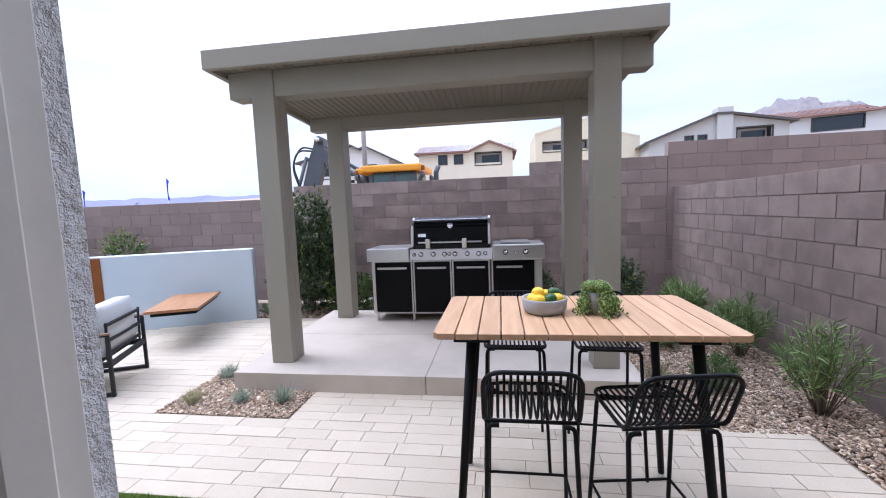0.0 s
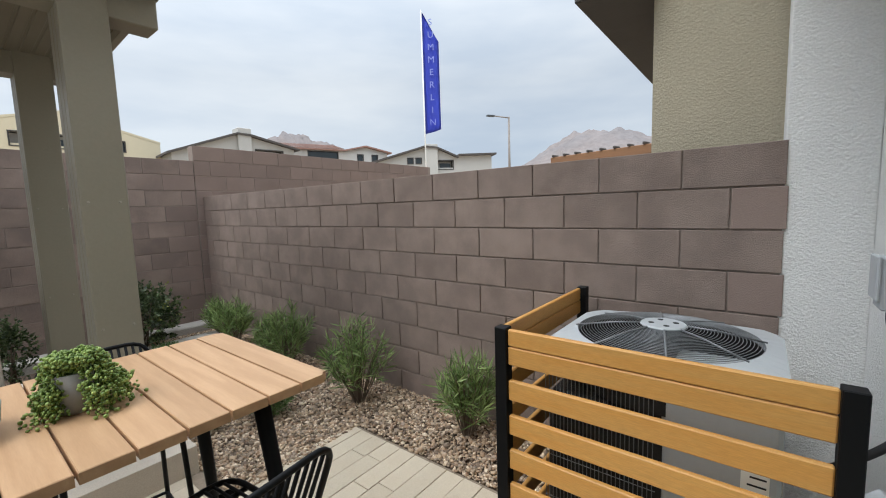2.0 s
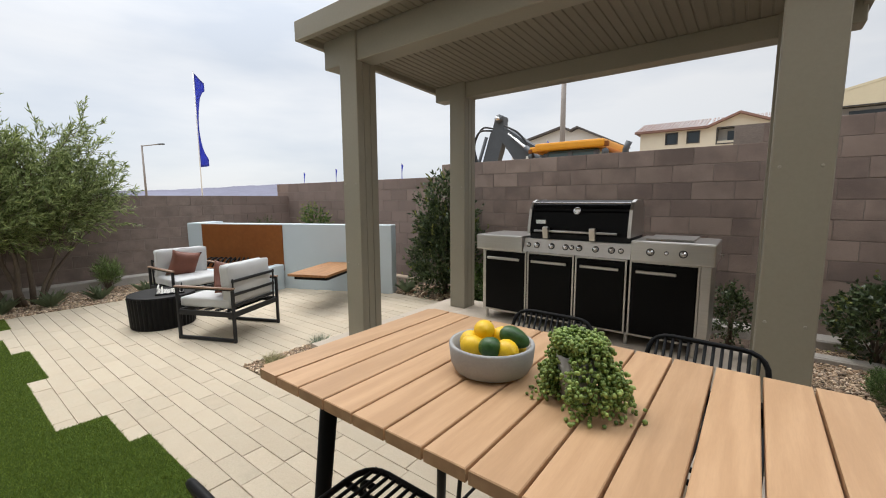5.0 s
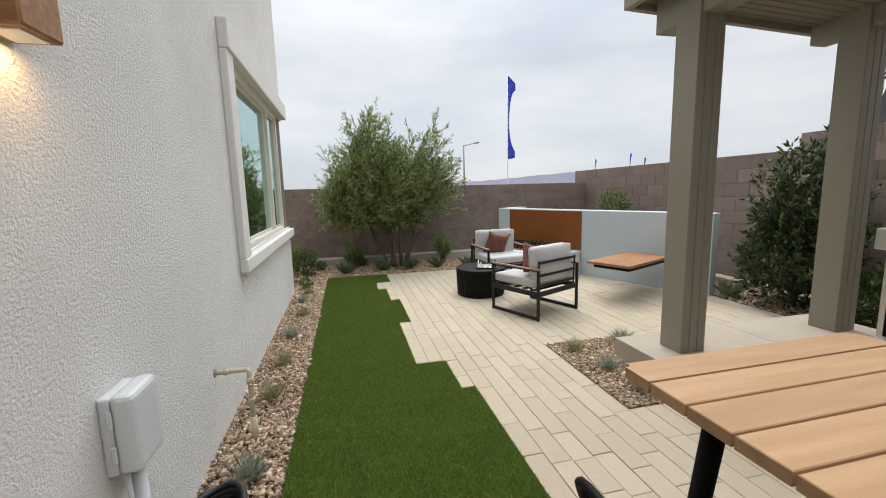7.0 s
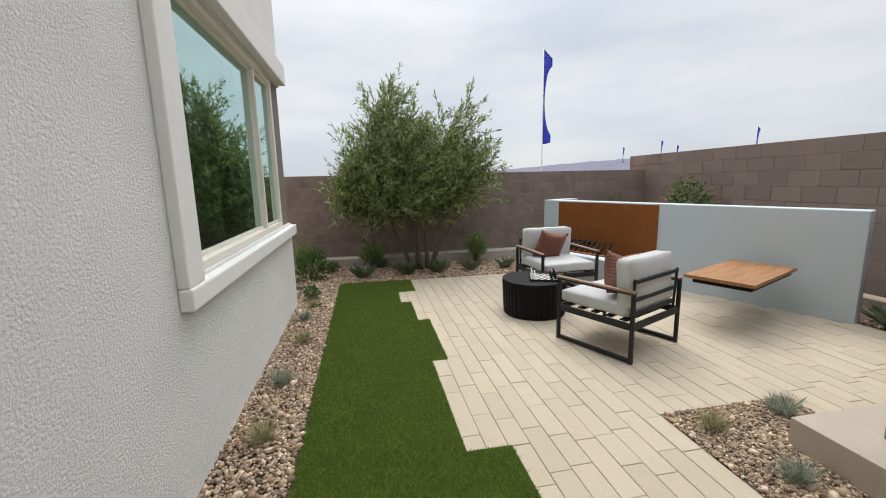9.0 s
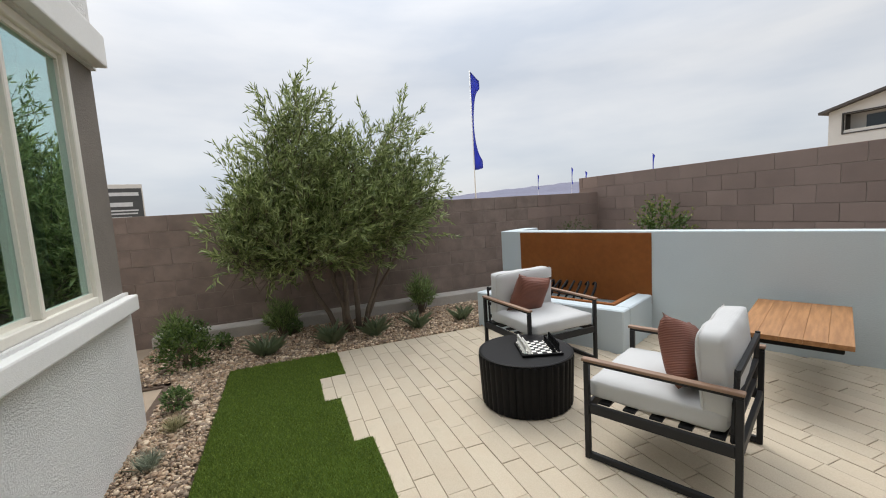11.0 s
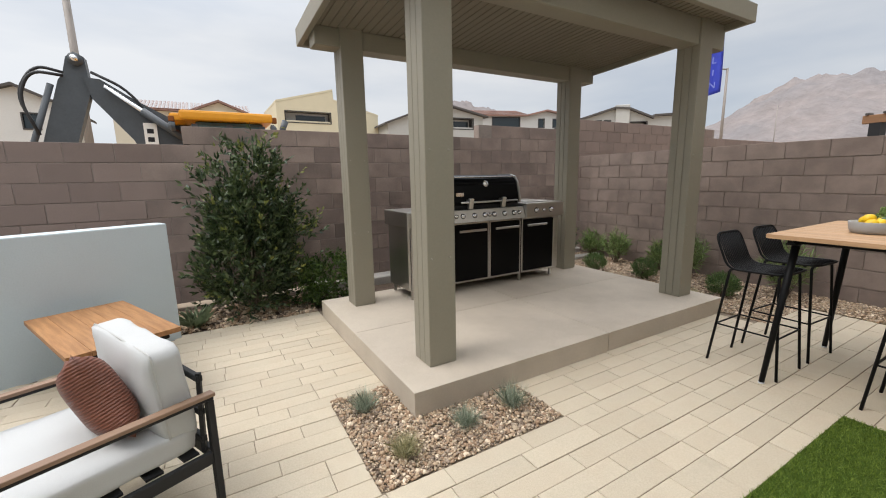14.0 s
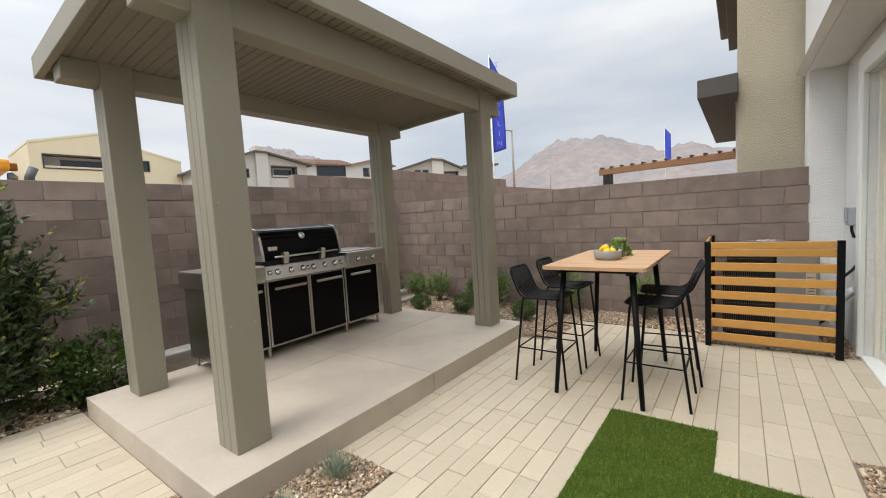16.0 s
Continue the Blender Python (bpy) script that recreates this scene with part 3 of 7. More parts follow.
def door():
    root = tagged(new("door_1"), "open sliding glass door in a cream vinyl frame", "door", kind="structure")
    x0, x1, z0, z1 = DOOR
    bm = bmesh.new()
    for k, (d, w) in enumerate(((0.030, 0.020), (0.060, 0.034), (0.09, 0.026), (0.135, 0.046))):
        add_box(bm, x0, HOUSE - d - 0.028, z0 + 0.02, x0 + w, HOUSE - d, z1 - 0.002, bevel=0.003)
    part("jamb", bm, M_FRAME, root)
    part("screen_edge", box(x0 + 0.001, HOUSE - 0.20, 0.02, x0 + 0.052, HOUSE - 0.175, z1 - 0.01), M_TAUPE, root, "taupe metal screen edge")
    bm = bmesh.new()
    add_box(bm, x1 - 0.06, HOUSE - 0.16, 0.02, x1, HOUSE - 0.05, z1 - 0.002, bevel=0.005)
    part("jamb", bm, M_FRAME, root)
    part("head", box(x0 + 0.05, HOUSE - 0.16, z1 - 0.06, x1 - 0.06, HOUSE - 0.05, z1 - 0.002, 0.005), M_FRAME, root)
    part("threshold", box(x0, HOUSE - 0.2, -0.02, x1, HOUSE + 0.03, 0.022, 0.006), M_TRIM, root)
    a, b = 1.38, x1 - 0.06
    bm = bmesh.new()
    for c in ((a, 0.022, a + 0.06, z1 - 0.06), (b - 0.06, 0.022, b, z1 - 0.06), (a + 0.06, 0.022, b - 0.06, 0.10), (a + 0.06, z1 - 0.13, b - 0.06, z1 - 0.06)):
        add_box(bm, c[0], HOUSE - 0.12, c[1], c[2], HOUSE - 0.08, c[3], bevel=0.004)
    panel = part("door_panel", bm, M_FRAME, root)
    part("pane", box(a + 0.06, HOUSE - 0.105, 0.10, b - 0.06, HOUSE - 0.098, z1 - 0.13), M_GLASS, panel).visible_shadow = False


door()
structure("trim_door", box(2.42, HOUSE, 0.0, 2.55, HOUSE + 0.05, 2.62, 0.01), M_TRIM, "white stucco trim beside the door", "trim")
structure("trim_door_head", box(0.395, HOUSE, 2.462, 2.418, HOUSE + 0.05, 2.62, 0.01), M_TRIM, "white stucco trim above the door", "trim")

# the dim room behind door and window
structure("floor_room", box(-4.85, -5.0, -0.08, 3.30, HOUSE - 0.25, 0.0), M_ROOMFLOOR, "dark wooden floor inside the house", "floor")
structure("ceiling_room", box(-4.85, -5.0, 2.75, 3.30, HOUSE - 0.25, 2.83), M_TRIM, "plain ceiling inside the house", "ceiling")
structure("wall_room", box(-4.85, -5.1, -0.08, 3.30, -5.0, 2.75), M_ROOM, "dim wall inside the house", "wall")
bm = bmesh.new()
pts = []
for k in range(25):
    pts.append((-4.78 + 0.028 * k, 0.34 + 0.025 * math.sin(k * 1.9)))
for (xa, ya), (xb, yb) in zip(pts, pts[1:]):
    bm.faces.new([bm.verts.new(p) for p in ((xa, ya, 0.02), (xb, yb, 0.02), (xb, yb, 2.6), (xa, ya, 2.6))])
bmesh.ops.remove_doubles(bm, verts=bm.verts, dist=1e-4)
bmesh.ops.solidify(bm, geom=bm.faces[:], thickness=0.004)
tagged(to_object("curtain", bm, M_CURTAIN), "dark drawn curtain beside the window", "curtain")


# ---- fire pit wall, at an angle across the corner ----
def fire_wall():
    root = thing("fire_pit_wall", -6.55, 4.51, 0, 23.9, "pale blue stucco garden wall with a corten-backed fire pit", "garden wall")
    part("screen_wall", box(0.0, 0.0, -0.05, 3.84, 0.20, 1.08, 0.012, 2), M_BLUE, root)
    part("end_return", box(-0.002, 0.19, -0.05, 0.20, 0.62, 1.082, 0.012, 2), M_BLUE, root)
    part("corten_panel", box(0.315, -0.012, 0.30, 1.925, -0.002, 1.062, 0.002), M_CORTEN, root, "rust-brown corten steel back panel")
    pit = bmesh.new()
    add_box(pit, 0.19, -0.80, -0.05, 1.93, -0.64, 0.41, bevel=0.012)
    add_box(pit, 0.19, -0.64, -0.05, 0.34, -0.013, 0.41, bevel=0.012)
    add_box(pit, 1.78, -0.64, -0.05, 1.93, -0.013, 0.41, bevel=0.012)
    add_box(pit, 0.34, -0.64, -0.05, 1.78, -0.013, 0.20)
    part("pit_box", pit, M_BLUE, root)
    rim = bmesh.new()
    for c in ((0.335, -0.645, 1.785, -0.60), (0.335, -0.60, 0.38, -0.05), (1.74, -0.60, 1.785, -0.05)):
        add_box(rim, c[0], c[1], 0.30, c[2], c[3], 0.425, bevel=0.003)
    part("pit_rim", rim, M_CORTEN, root, "rusted steel rim")
    coil = bmesh.new()
    for k in range(9):
        cx = 0.72 + 0.082 * k
        add_tube(coil, [(cx + 0.10 * math.sin(a) * 0.5 + 0.02 * k % 3 * 0.1, -0.33 + 0.12 * math.cos(a), 0.41 + 0.12 * math.sin(a + k * 0.15)) for a in np.linspace(-0.3, math.pi + 0.5, 12)], 0.014, 6)
    add_box(coil, 0.6, -0.42, 0.20, 1.55, -0.22, 0.31, bevel=0.01)
    part("burner", coil, M_BLACK, root, "black curled metal burner ornament", True)
    return root


fire_wall()


def bench():
    root = thing("wall_bench", -3.655, 5.665, 0, 23.9, "brown hardwood bench cantilevered from the stucco wall", "bench")
    for k in range(5):
        part("slat", box(-0.285 + 0.1155 * k, -1.10, 0.468, -0.1705 + 0.1155 * k, -0.02, 0.50, 0.0012), M_BENCH, root)
    part("support", box(-0.24, -1.02, 0.415, 0.25, -0.01, 0.464, 0.006), M_BLACK, root, "black steel support")


bench()


# ---- pavilion ----
def pavilion():
    root = thing("pavilion", 0.06, 4.84, 0.165, 0, "taupe painted aluminium patio cover on four grooved posts", "pavilion")

    def roof_z(y):
        return 2.975 - 0.165 - 0.045 * (y + 1.12)
    for x in (-1.57, 1.38):
        for y in (-0.878, 0.70):
            top = roof_z(y) - 0.10
            post = part("post", box(x + 0.006, y + 0.006, 0, x + 0.202, y + 0.216, top), M_PERGOLA, root)
            for k in range(3):
                part("post_plank", box(x - 0.002, y + 0.074 * k + (0.002 if k else 0), 0, x + 0.21, y + 0.074 * (k + 1) - (0.002 if k < 2 else 0), top, 0.004), M_PERGOLA, post)
            for z in (0.75, 1.45):
                for dx in (0.03, 0.17):
                    part("screw_head", lathe([(0.007, 0), (0.007, 0.004), (0.004, 0.006)], 8, None, Matrix.Translation((x + dx, y, z)) @ pose(0, 0, 0, 90, 0, 0)), M_BOLT, post)
    for y in (-0.86, 0.72):
        part("beam", box(-1.80, y, 2.46, 1.83, y + 0.18, roof_z(y) - 0.105, 0.006), M_PERGOLA, root)
    # fascia: four lengths round the edge
    x0, x1, y0, y1 = -1.86, 1.85, -1.11, 1.17
    for a, b in (((x0, y0, x1, y0 + 0.05), 0), ((x0, y1 - 0.05, x1, y1), 0), ((x0, y0 + 0.05, x0 + 0.05, y1 - 0.05), 1), ((x1 - 0.05, y0 + 0.05, x1, y1 - 0.05), 1)):
        bm = add_box(bmesh.new(), a[0], a[1], -0.16, a[2], a[3], 0.0, bevel=0.004)
        for v in bm.verts:
            v.co.z += roof_z(v.co.y)
        part("fascia", bm, M_PERGOLA, root)
    bm = add_box(bmesh.new(), x0 + 0.05, y0 + 0.05, -0.03, x1 - 0.05, y1 - 0.05, -0.012)
    for v in bm.verts:
        v.co.z += roof_z(v.co.y)
    part("roof_deck", bm, M_PERGOLA, root)
    # ribbed underside, in one mesh, its taupe darkened for the roof's shade
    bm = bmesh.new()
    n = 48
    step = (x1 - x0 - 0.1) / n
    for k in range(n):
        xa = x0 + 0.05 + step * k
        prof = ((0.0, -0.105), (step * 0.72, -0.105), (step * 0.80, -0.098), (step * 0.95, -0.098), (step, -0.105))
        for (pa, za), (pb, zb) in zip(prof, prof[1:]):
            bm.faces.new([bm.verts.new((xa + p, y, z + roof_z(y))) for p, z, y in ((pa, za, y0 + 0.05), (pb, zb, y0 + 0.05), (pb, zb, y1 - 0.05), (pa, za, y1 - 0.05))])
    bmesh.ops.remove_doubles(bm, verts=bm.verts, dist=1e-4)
    part("ribbed_ceiling", bm, M_PERGOLA_SHADE, root)


pavilion()


# ---- bar table and stools ----
def bar_table():
    root = thing("bar_table", 1.008, 2.508, 0, 0, "bar-height table with teak slat top and black steel legs", "table")
    w, d, n = 1.260, 0.732, 13
    step = w / n
    for k in range(n):
        bm = box(-w / 2 + step * k + 0.003, -d / 2, 1.016, -w / 2 + step * (k + 1) - 0.003, d / 2, 1.042)
        if k in (0, n - 1):
            sx = -w / 2 if k == 0 else w / 2
            es = [e for e in bm.edges if abs(e.verts[0].co.z - e.verts[1].co.z) > 0.01 and abs(e.verts[0].co.x - sx) < 0.01]
            bmesh.ops.bevel(bm, geom=es, offset=0.016, segments=3, affect="EDGES")
        else:
            bmesh.ops.bevel(bm, geom=[e for e in bm.edges if all(v.co.z > 1.03 for v in e.verts)], offset=0.002, segments=1, affect="EDGES")
        part("slat", bm, M_TEAK, root)
    bm = bmesh.new()
    for y in (-0.25, 0.25):
        add_box(bm, -0.56, y - 0.02, 0.985, 0.56, y + 0.02, 1.015, bevel=0.003)
    for x in (-0.50, 0.0, 0.50):
        add_box(bm, x - 0.02, -0.23, 0.985, x + 0.02, 0.23, 1.014, bevel=0.003)
    part("subframe", bm, M_BLACK, root)
    for sx in (-1, 1):
        for sy in (-1, 1):
            bm = bmesh.new()
            a, b = Vector((sx * 0.47, sy * 0.25, 0.99)), Vector((sx * 0.55, sy * 0.315, 0.012))
            add_tube(bm, [a, b], 0.024, 10, True, 0.017)
            add_box(bm, sx * 0.47 - 0.08, sy * 0.25 - 0.03, 0.975, sx * 0.47 + 0.08, sy * 0.25 + 0.03, 0.986, bevel=0.002)
            leg = part("leg", bm, M_BLACK, root, "", True)
            part("foot_pad", lathe([(0.016, 0), (0.019, 0.004), (0.019, 0.013)], 10, None, Matrix.Translation((b.x, b.y, 0.002))), M_PLASTIC, leg)
    return root


bar_table()


def bar_stool(x, y, turn):
    """Back towards its own -y."""
    root = thing("bar_stool", x, y, 0.002, turn, "black wire bar stool with bent-rod seat and low back", "stool", "stools round the bar table")
    w, sh = 0.178, 0.745
    rim = rounded([(-w, 0.20, sh), (-w, -0.15, sh - 0.012), (-w * 0.98, -0.255, 0.985), (w * 0.98, -0.255, 0.985), (w, -0.15, sh - 0.012), (w, 0.20, sh)], 0.075, 5, True)
    part("rim", tube(rim, 0.0085, 8, False), M_BLACK, root, "", True)
    for k in range(13):
        xx = -w + 0.028 + (2 * w - 0.056) * k / 12
        line = rounded([(xx, 0.20, sh), (xx, -0.14, sh - 0.016), (xx * 0.98, -0.252, 0.98)], 0.09, 5)
        part("rod", tube(line, 0.0052, 6), M_BLACK, root, "", True)
    for yy in (-0.12, 0.12):
        part("under_bar", tube([(-w, yy, sh - 0.012), (w, yy, sh - 0.012)], 0.008, 8), M_BLACK, root, "", True)
    feet = {}
    for sx in (-1, 1):
        for sy, top in ((-1, -0.14), (1, 0.16)):
            foot = Vector((sx * 0.188, sy * 0.225, 0.0))
            line = rounded([(sx * 0.12, top, sh - 0.02), (sx * 0.165, top, sh - 0.02), foot], 0.03, 3)
            part("leg", tube(line, 0.0095, 8), M_BLACK, root, "", True)
            knee = Vector((sx * 0.165, top, sh - 0.02))
            t = (knee.z - 0.30) / knee.z
            feet[(sx, sy)] = knee.lerp(foot, t)
    part("footrest", tube(rounded([feet[(-1, -1)], feet[(1, -1)], feet[(1, 1)], feet[(-1, 1)]], 0.02, 3, True), 0.0065, 8, False), M_BLACK, root, "", True)
    return root


stool = bar_stool(0.775, 2.135, 0)
copy_thing(stool, pose(1.265, 2.13, 0.002, 0, 0, 8))
copy_thing(stool, pose(0.745, 3.0, 0.002, 0, 0, 180))
copy_thing(stool, pose(1.285, 2.99, 0.002, 0, 0, 177))


# ---- fruit bowl and trailing plant on the table ----
TOP = 1.042
BOWL = (0.883, 2.51)
bowl = to_object("fruit_bowl", lathe([(0.082, 0.0), (0.096, 0.006), (0.106, 0.026), (0.111, 0.070), (0.109, 0.075), (0.101, 0.074), (0.095, 0.035), (0.075, 0.014), (0.0, 0.012)], 48), M_BOWL, None, True)
bowl.location = (*BOWL, TOP)
tagged(bowl, "shallow grey concrete bowl full of fruit", "bowl")


def fruit(name, mat, dx, dy, z, r, stretch, turn, tilt, label, pear=0.0):
    prof = []
    for k in range(13):
        a = math.pi * k / 12
        rr = r * math.sin(a) * (1 - pear * math.cos(a) * 0.5)
        zz = -r * stretch * math.cos(a)
        if not pear and k in (0, 12):
            zz *= 1.10
        prof.append((rr, zz))
    ob = to_object(name, lathe(prof, 16), mat, None, True)
    ob.matrix_basis = pose(BOWL[0] + dx, BOWL[1] + dy, TOP + z - 0.006, tilt, 0, turn)
    tagged(ob, label, name, group="fruit in the bowl")


for dx, dy, z, turn, tilt in ((-0.030, 0.012, 0.100, 40, 70), (-0.058, -0.012, 0.072, 20, 82), (-0.030, -0.045, 0.074, 75, 85), (0.010, 0.040, 0.082, 110, 80), (0.058, -0.026, 0.076, 60, 80), (-0.005, -0.020, 0.064, 70, 85), (0.045, 0.045, 0.060, 10, 80)):
    fruit("lemon", M_LEMON, dx, dy, z, 0.0285, 1.22, turn, tilt, "ripe yellow lemon in the grey bowl")
fruit("avocado", M_AVOCADO, 0.020, -0.046, 0.082, 0.026, 1.35, 70, 75, "dark green avocado in the grey bowl", 0.35)
fruit("avocado", M_AVOCADO, 0.056, 0.020, 0.096, 0.026, 1.55, -70, 70, "dark green avocado in the grey bowl", 0.35)


def bead_plant(x, y):
    rng = np.random.default_rng(21)
    root = thing("potted_succulent", x, y, TOP, 0, "trailing bead succulent spilling from a grey cone pot", "potted plant")
    part("pot", lathe([(0.026, 0.0), (0.031, 0.003), (0.045, 0.105), (0.042, 0.107), (0.036, 0.09), (0.0, 0.088)], 28), M_BOWL, root, "", True)
    pts = []
    for k in range(330):
        a = rng.uniform(0, 2 * math.pi)
        gap = abs(((a + 1.85 + math.pi) % (2 * math.pi)) - math.pi) < 0.40
        reach = rng.uniform(0.02, 0.055) + 0.040 * max(0.0, math.cos(a + 0.5))
        steps = rng.integers(10, 20)
        fall = rng.uniform(0.55, 1.0)
        for s in range(steps):
            t = s / steps
            r = 0.022 + reach * min(1, t * 1.5)
            z = 0.108 + 0.034 * math.sin(min(1, t * 2.0) * math.pi) - (0.125 * fall * max(0, (t - 0.28) / 0.72) ** 1.1)
            if gap and t > 0.30:
                break
            if z < 0.006:
                r += 0.03 * t
            pts.append((r * math.cos(a) + rng.normal(0, 0.006), r * math.sin(a) + rng.normal(0, 0.006), max(0.005, z + rng.normal(0, 0.006))))
    pts = np.array(pts)
    t = (1 + 5 ** 0.5) / 2
    ico = unit(np.array([(-1, t, 0), (1, t, 0), (-1, -t, 0), (1, -t, 0), (0, -1, t), (0, 1, t), (0, -1, -t), (0, 1, -t), (t, 0, -1), (t, 0, 1), (-t, 0, -1), (-t, 0, 1)], dtype=float))
    fac = np.array([(0, 11, 5), (0, 5, 1), (0, 1, 7), (0, 7, 10), (0, 10, 11), (1, 5, 9), (5, 11, 4), (11, 10, 2), (10, 7, 6), (7, 1, 8), (3, 9, 4), (3, 4, 2), (3, 2, 6), (3, 6, 8), (3, 8, 9), (4, 9, 5), (2, 4, 11), (6, 2, 10), (8, 6, 7), (9, 8, 1)])
    n = len(pts)
    v = (ico[None] * (rng.uniform(0.0031, 0.0050, (n, 1, 1)) * rng.uniform(0.8, 1.35, (n, 1, 3))) + pts[:, None, :]).reshape(-1, 3)
    ob = into(fast_mesh("bead_leaves", v, (fac[None] + 12 * np.arange(n)[:, None, None]).reshape(-1, 3), M_BEAD, True), root)
    tagged(ob, "round green bead leaves on trailing stems", kind="stuff")


bead_plant(1.116, 2.482)


# ---- grill island ----
def grill():
    root = thing("gas_grill", 0.065, 5.40, 0.165, 0, "black and stainless steel gas grill with four cabinet doors", "grill")
    zc = 0.10
    for x0, x1 in ((-1.0, -0.50), (-0.49, -0.005), (0.005, 0.47), (0.49, 1.02)):
        body = part("cabinet", box(x0, 0.02, zc, x1, 0.52, 0.775, 0.004), M_ENAMEL, root)
        frame_ = bmesh.new()
        for c in ((x0, zc, x0 + 0.018, 0.775), (x1 - 0.018, zc, x1, 0.775), (x0 + 0.018, zc, x1 - 0.018, zc + 0.018), (x0 + 0.018, 0.757, x1 - 0.018, 0.775)):
            add_box(frame_, c[0], 0.005, c[1], c[2], 0.02, c[3], bevel=0.002)
        part("frame", frame_, M_STEEL, body, "brushed steel frame")
        door_ = part("door", box(x0 + 0.022, -0.006, zc + 0.022, x1 - 0.022, 0.016, 0.750, 0.004), M_ENAMEL, root, "glossy black door")
        a = x0 + 0.06
        b = x1 - (0.06 if x1 < 1 else 0.16)
        bm = bmesh.new()
        add_box(bm, a, -0.045, 0.672, b, -0.030, 0.700, bevel=0.005)
        add_box(bm, a + 0.02, -0.032, 0.68, a + 0.04, -0.005, 0.695)
        add_box(bm, b - 0.04, -0.032, 0.68, b - 0.02, -0.005, 0.695)
        part("handle", bm, M_STEEL, door_, "brushed steel bar handle")
    for x in (-0.985, -0.505, 0.48, 1.0):
        for y in (0.04, 0.49):
            part("leg", box(x - 0.014, y - 0.014, 0.0, x + 0.014, y + 0.014, zc + 0.01, 0.003), M_STEEL, root)
    # side tables
    part("side_table", box(-1.065, -0.055, 0.775, -0.52, 0.54, 0.935, 0.012, 2), M_STEEL, root)
    st = part("side_burner_table", box(0.505, -0.055, 0.775, 1.12, 0.54, 0.955, 0.014, 2), M_STEEL, root)
    part("burner_cover", box(0.60, 0.03, 0.956, 0.96, 0.48, 0.972, 0.006), M_STEEL, st)
    part("end_panel", box(1.021, 0.006, zc, 1.095, 0.52, 0.774, 0.004), M_STEEL, root)
    part("end_panel", box(-1.03, 0.02, zc, -1.001, 0.52, 0.774, 0.004), M_STEEL, root)
    hooks = part("tool_hook", tube(rounded([(1.12, 0.2, 0.86), (1.15, 0.2, 0.86), (1.15, 0.2, 0.835)], 0.01), 0.004, 6), M_CHROME, root)
    # control panel with knobs
    bm = box(-0.515, -0.045, 0.785, 0.50, 0.10, 0.915)
    for v in bm.verts:
        if v.co.z > 0.9 and v.co.y < 0:
            v.co.y += 0.05
    panel = part("control_panel", bm, M_STEEL, root)

    def knob(x, z, r, owner):
        lean = pose(0, 0, 0, 69, 0, 0)
        bm = lathe([(r, 0), (r, 0.006), (r * 0.78, 0.008), (r * 0.70, 0.028), (r * 0.60, 0.031), (0, 0.031)], 18, None, Matrix.Translation((x, -0.022, z)) @ lean)
        part("knob", bm, M_CHROME, owner, "", True)
        part("bezel", lathe([(r * 1.28, 0), (r * 1.28, 0.003), (r, 0.004)], 18, None, Matrix.Translation((x, -0.0215, z)) @ lean), M_ENAMEL, owner, "dark knob bezel")
    for x in (-0.46, -0.375, -0.22, -0.08, -0.02, 0.05, 0.20, 0.34, 0.42):
        knob(x, 0.852, 0.019 if x in (-0.02, 0.42, -0.46) else 0.024, panel)

    def side_knob(x, z, r):
        bm = lathe([(r, 0), (r, 0.006), (r * 0.78, 0.008), (r * 0.70, 0.028), (0, 0.03)], 18, None, Matrix.Translation((x, -0.055, z)) @ pose(0, 0, 0, 90, 0, 0))
        part("knob", bm, M_CHROME, st, "", True)
        part("bezel", lathe([(r * 1.28, 0), (r * 1.28, 0.003), (r, 0.004)], 18, None, Matrix.Translation((x, -0.0545, z)) @ pose(0, 0, 0, 90, 0, 0)), M_ENAMEL, st, "dark knob bezel")
    for x, r in ((0.66, 0.025), (0.78, 0.013), (0.90, 0.025)):
        side_knob(x, 0.865, r)
    # fire box and lid
    part("fire_box", box(-0.49, 0.06, 0.80, 0.475, 0.53, 0.97, 0.006), M_CHARCOAL, root)
    prof = [(0.03, 0.965), (0.035, 1.02), (0.075, 1.20), (0.13, 1.27), (0.22, 1.295), (0.42, 1.295), (0.53, 1.20), (0.53, 0.965)]
    bm = bmesh.new()
    ends = []
    for x in (-0.475, 0.455):
        ends.append([bm.verts.new((x, y, z)) for y, z in prof])
    for k in range(len(prof)):
        bm.faces.new((ends[0][k], ends[0][(k + 1) % len(prof)], ends[1][(k + 1) % len(prof)], ends[1][k]))
    bm.faces.new(ends[0])
    bm.faces.new(ends[1][::-1])
    bmesh.ops.bevel(bm, geom=[e for e in bm.edges if abs(e.verts[0].co.x - e.verts[1].co.x) > 0.5], offset=0.02, segments=2, affect="EDGES")
    lid = part("lid", bm, M_ENAMEL, root, "glossy black hood")
    for x0, x1 in ((-0.502, -0.474), (0.454, 0.482)):
        bm = bmesh.new()
        ends = [[bm.verts.new((x, y + (-0.008 if y < 0.3 else 0.008), z + (0.008 if z > 1 else 0))) for y, z in prof] for x in (x0, x1)]
        for k in range(len(prof)):
            bm.faces.new((ends[0][k], ends[0][(k + 1) % len(prof)], ends[1][(k + 1) % len(prof)], ends[1][k]))
        bm.faces.new(ends[0])
        bm.faces.new(ends[1][::-1])
        part("lid_end", bm, M_STEEL, lid, "cast steel end cap")
    part("lid_edge", tube([(-0.475, 0.105, 1.272), (0.455, 0.105, 1.272)], 0.006, 8), M_CHROME, lid)
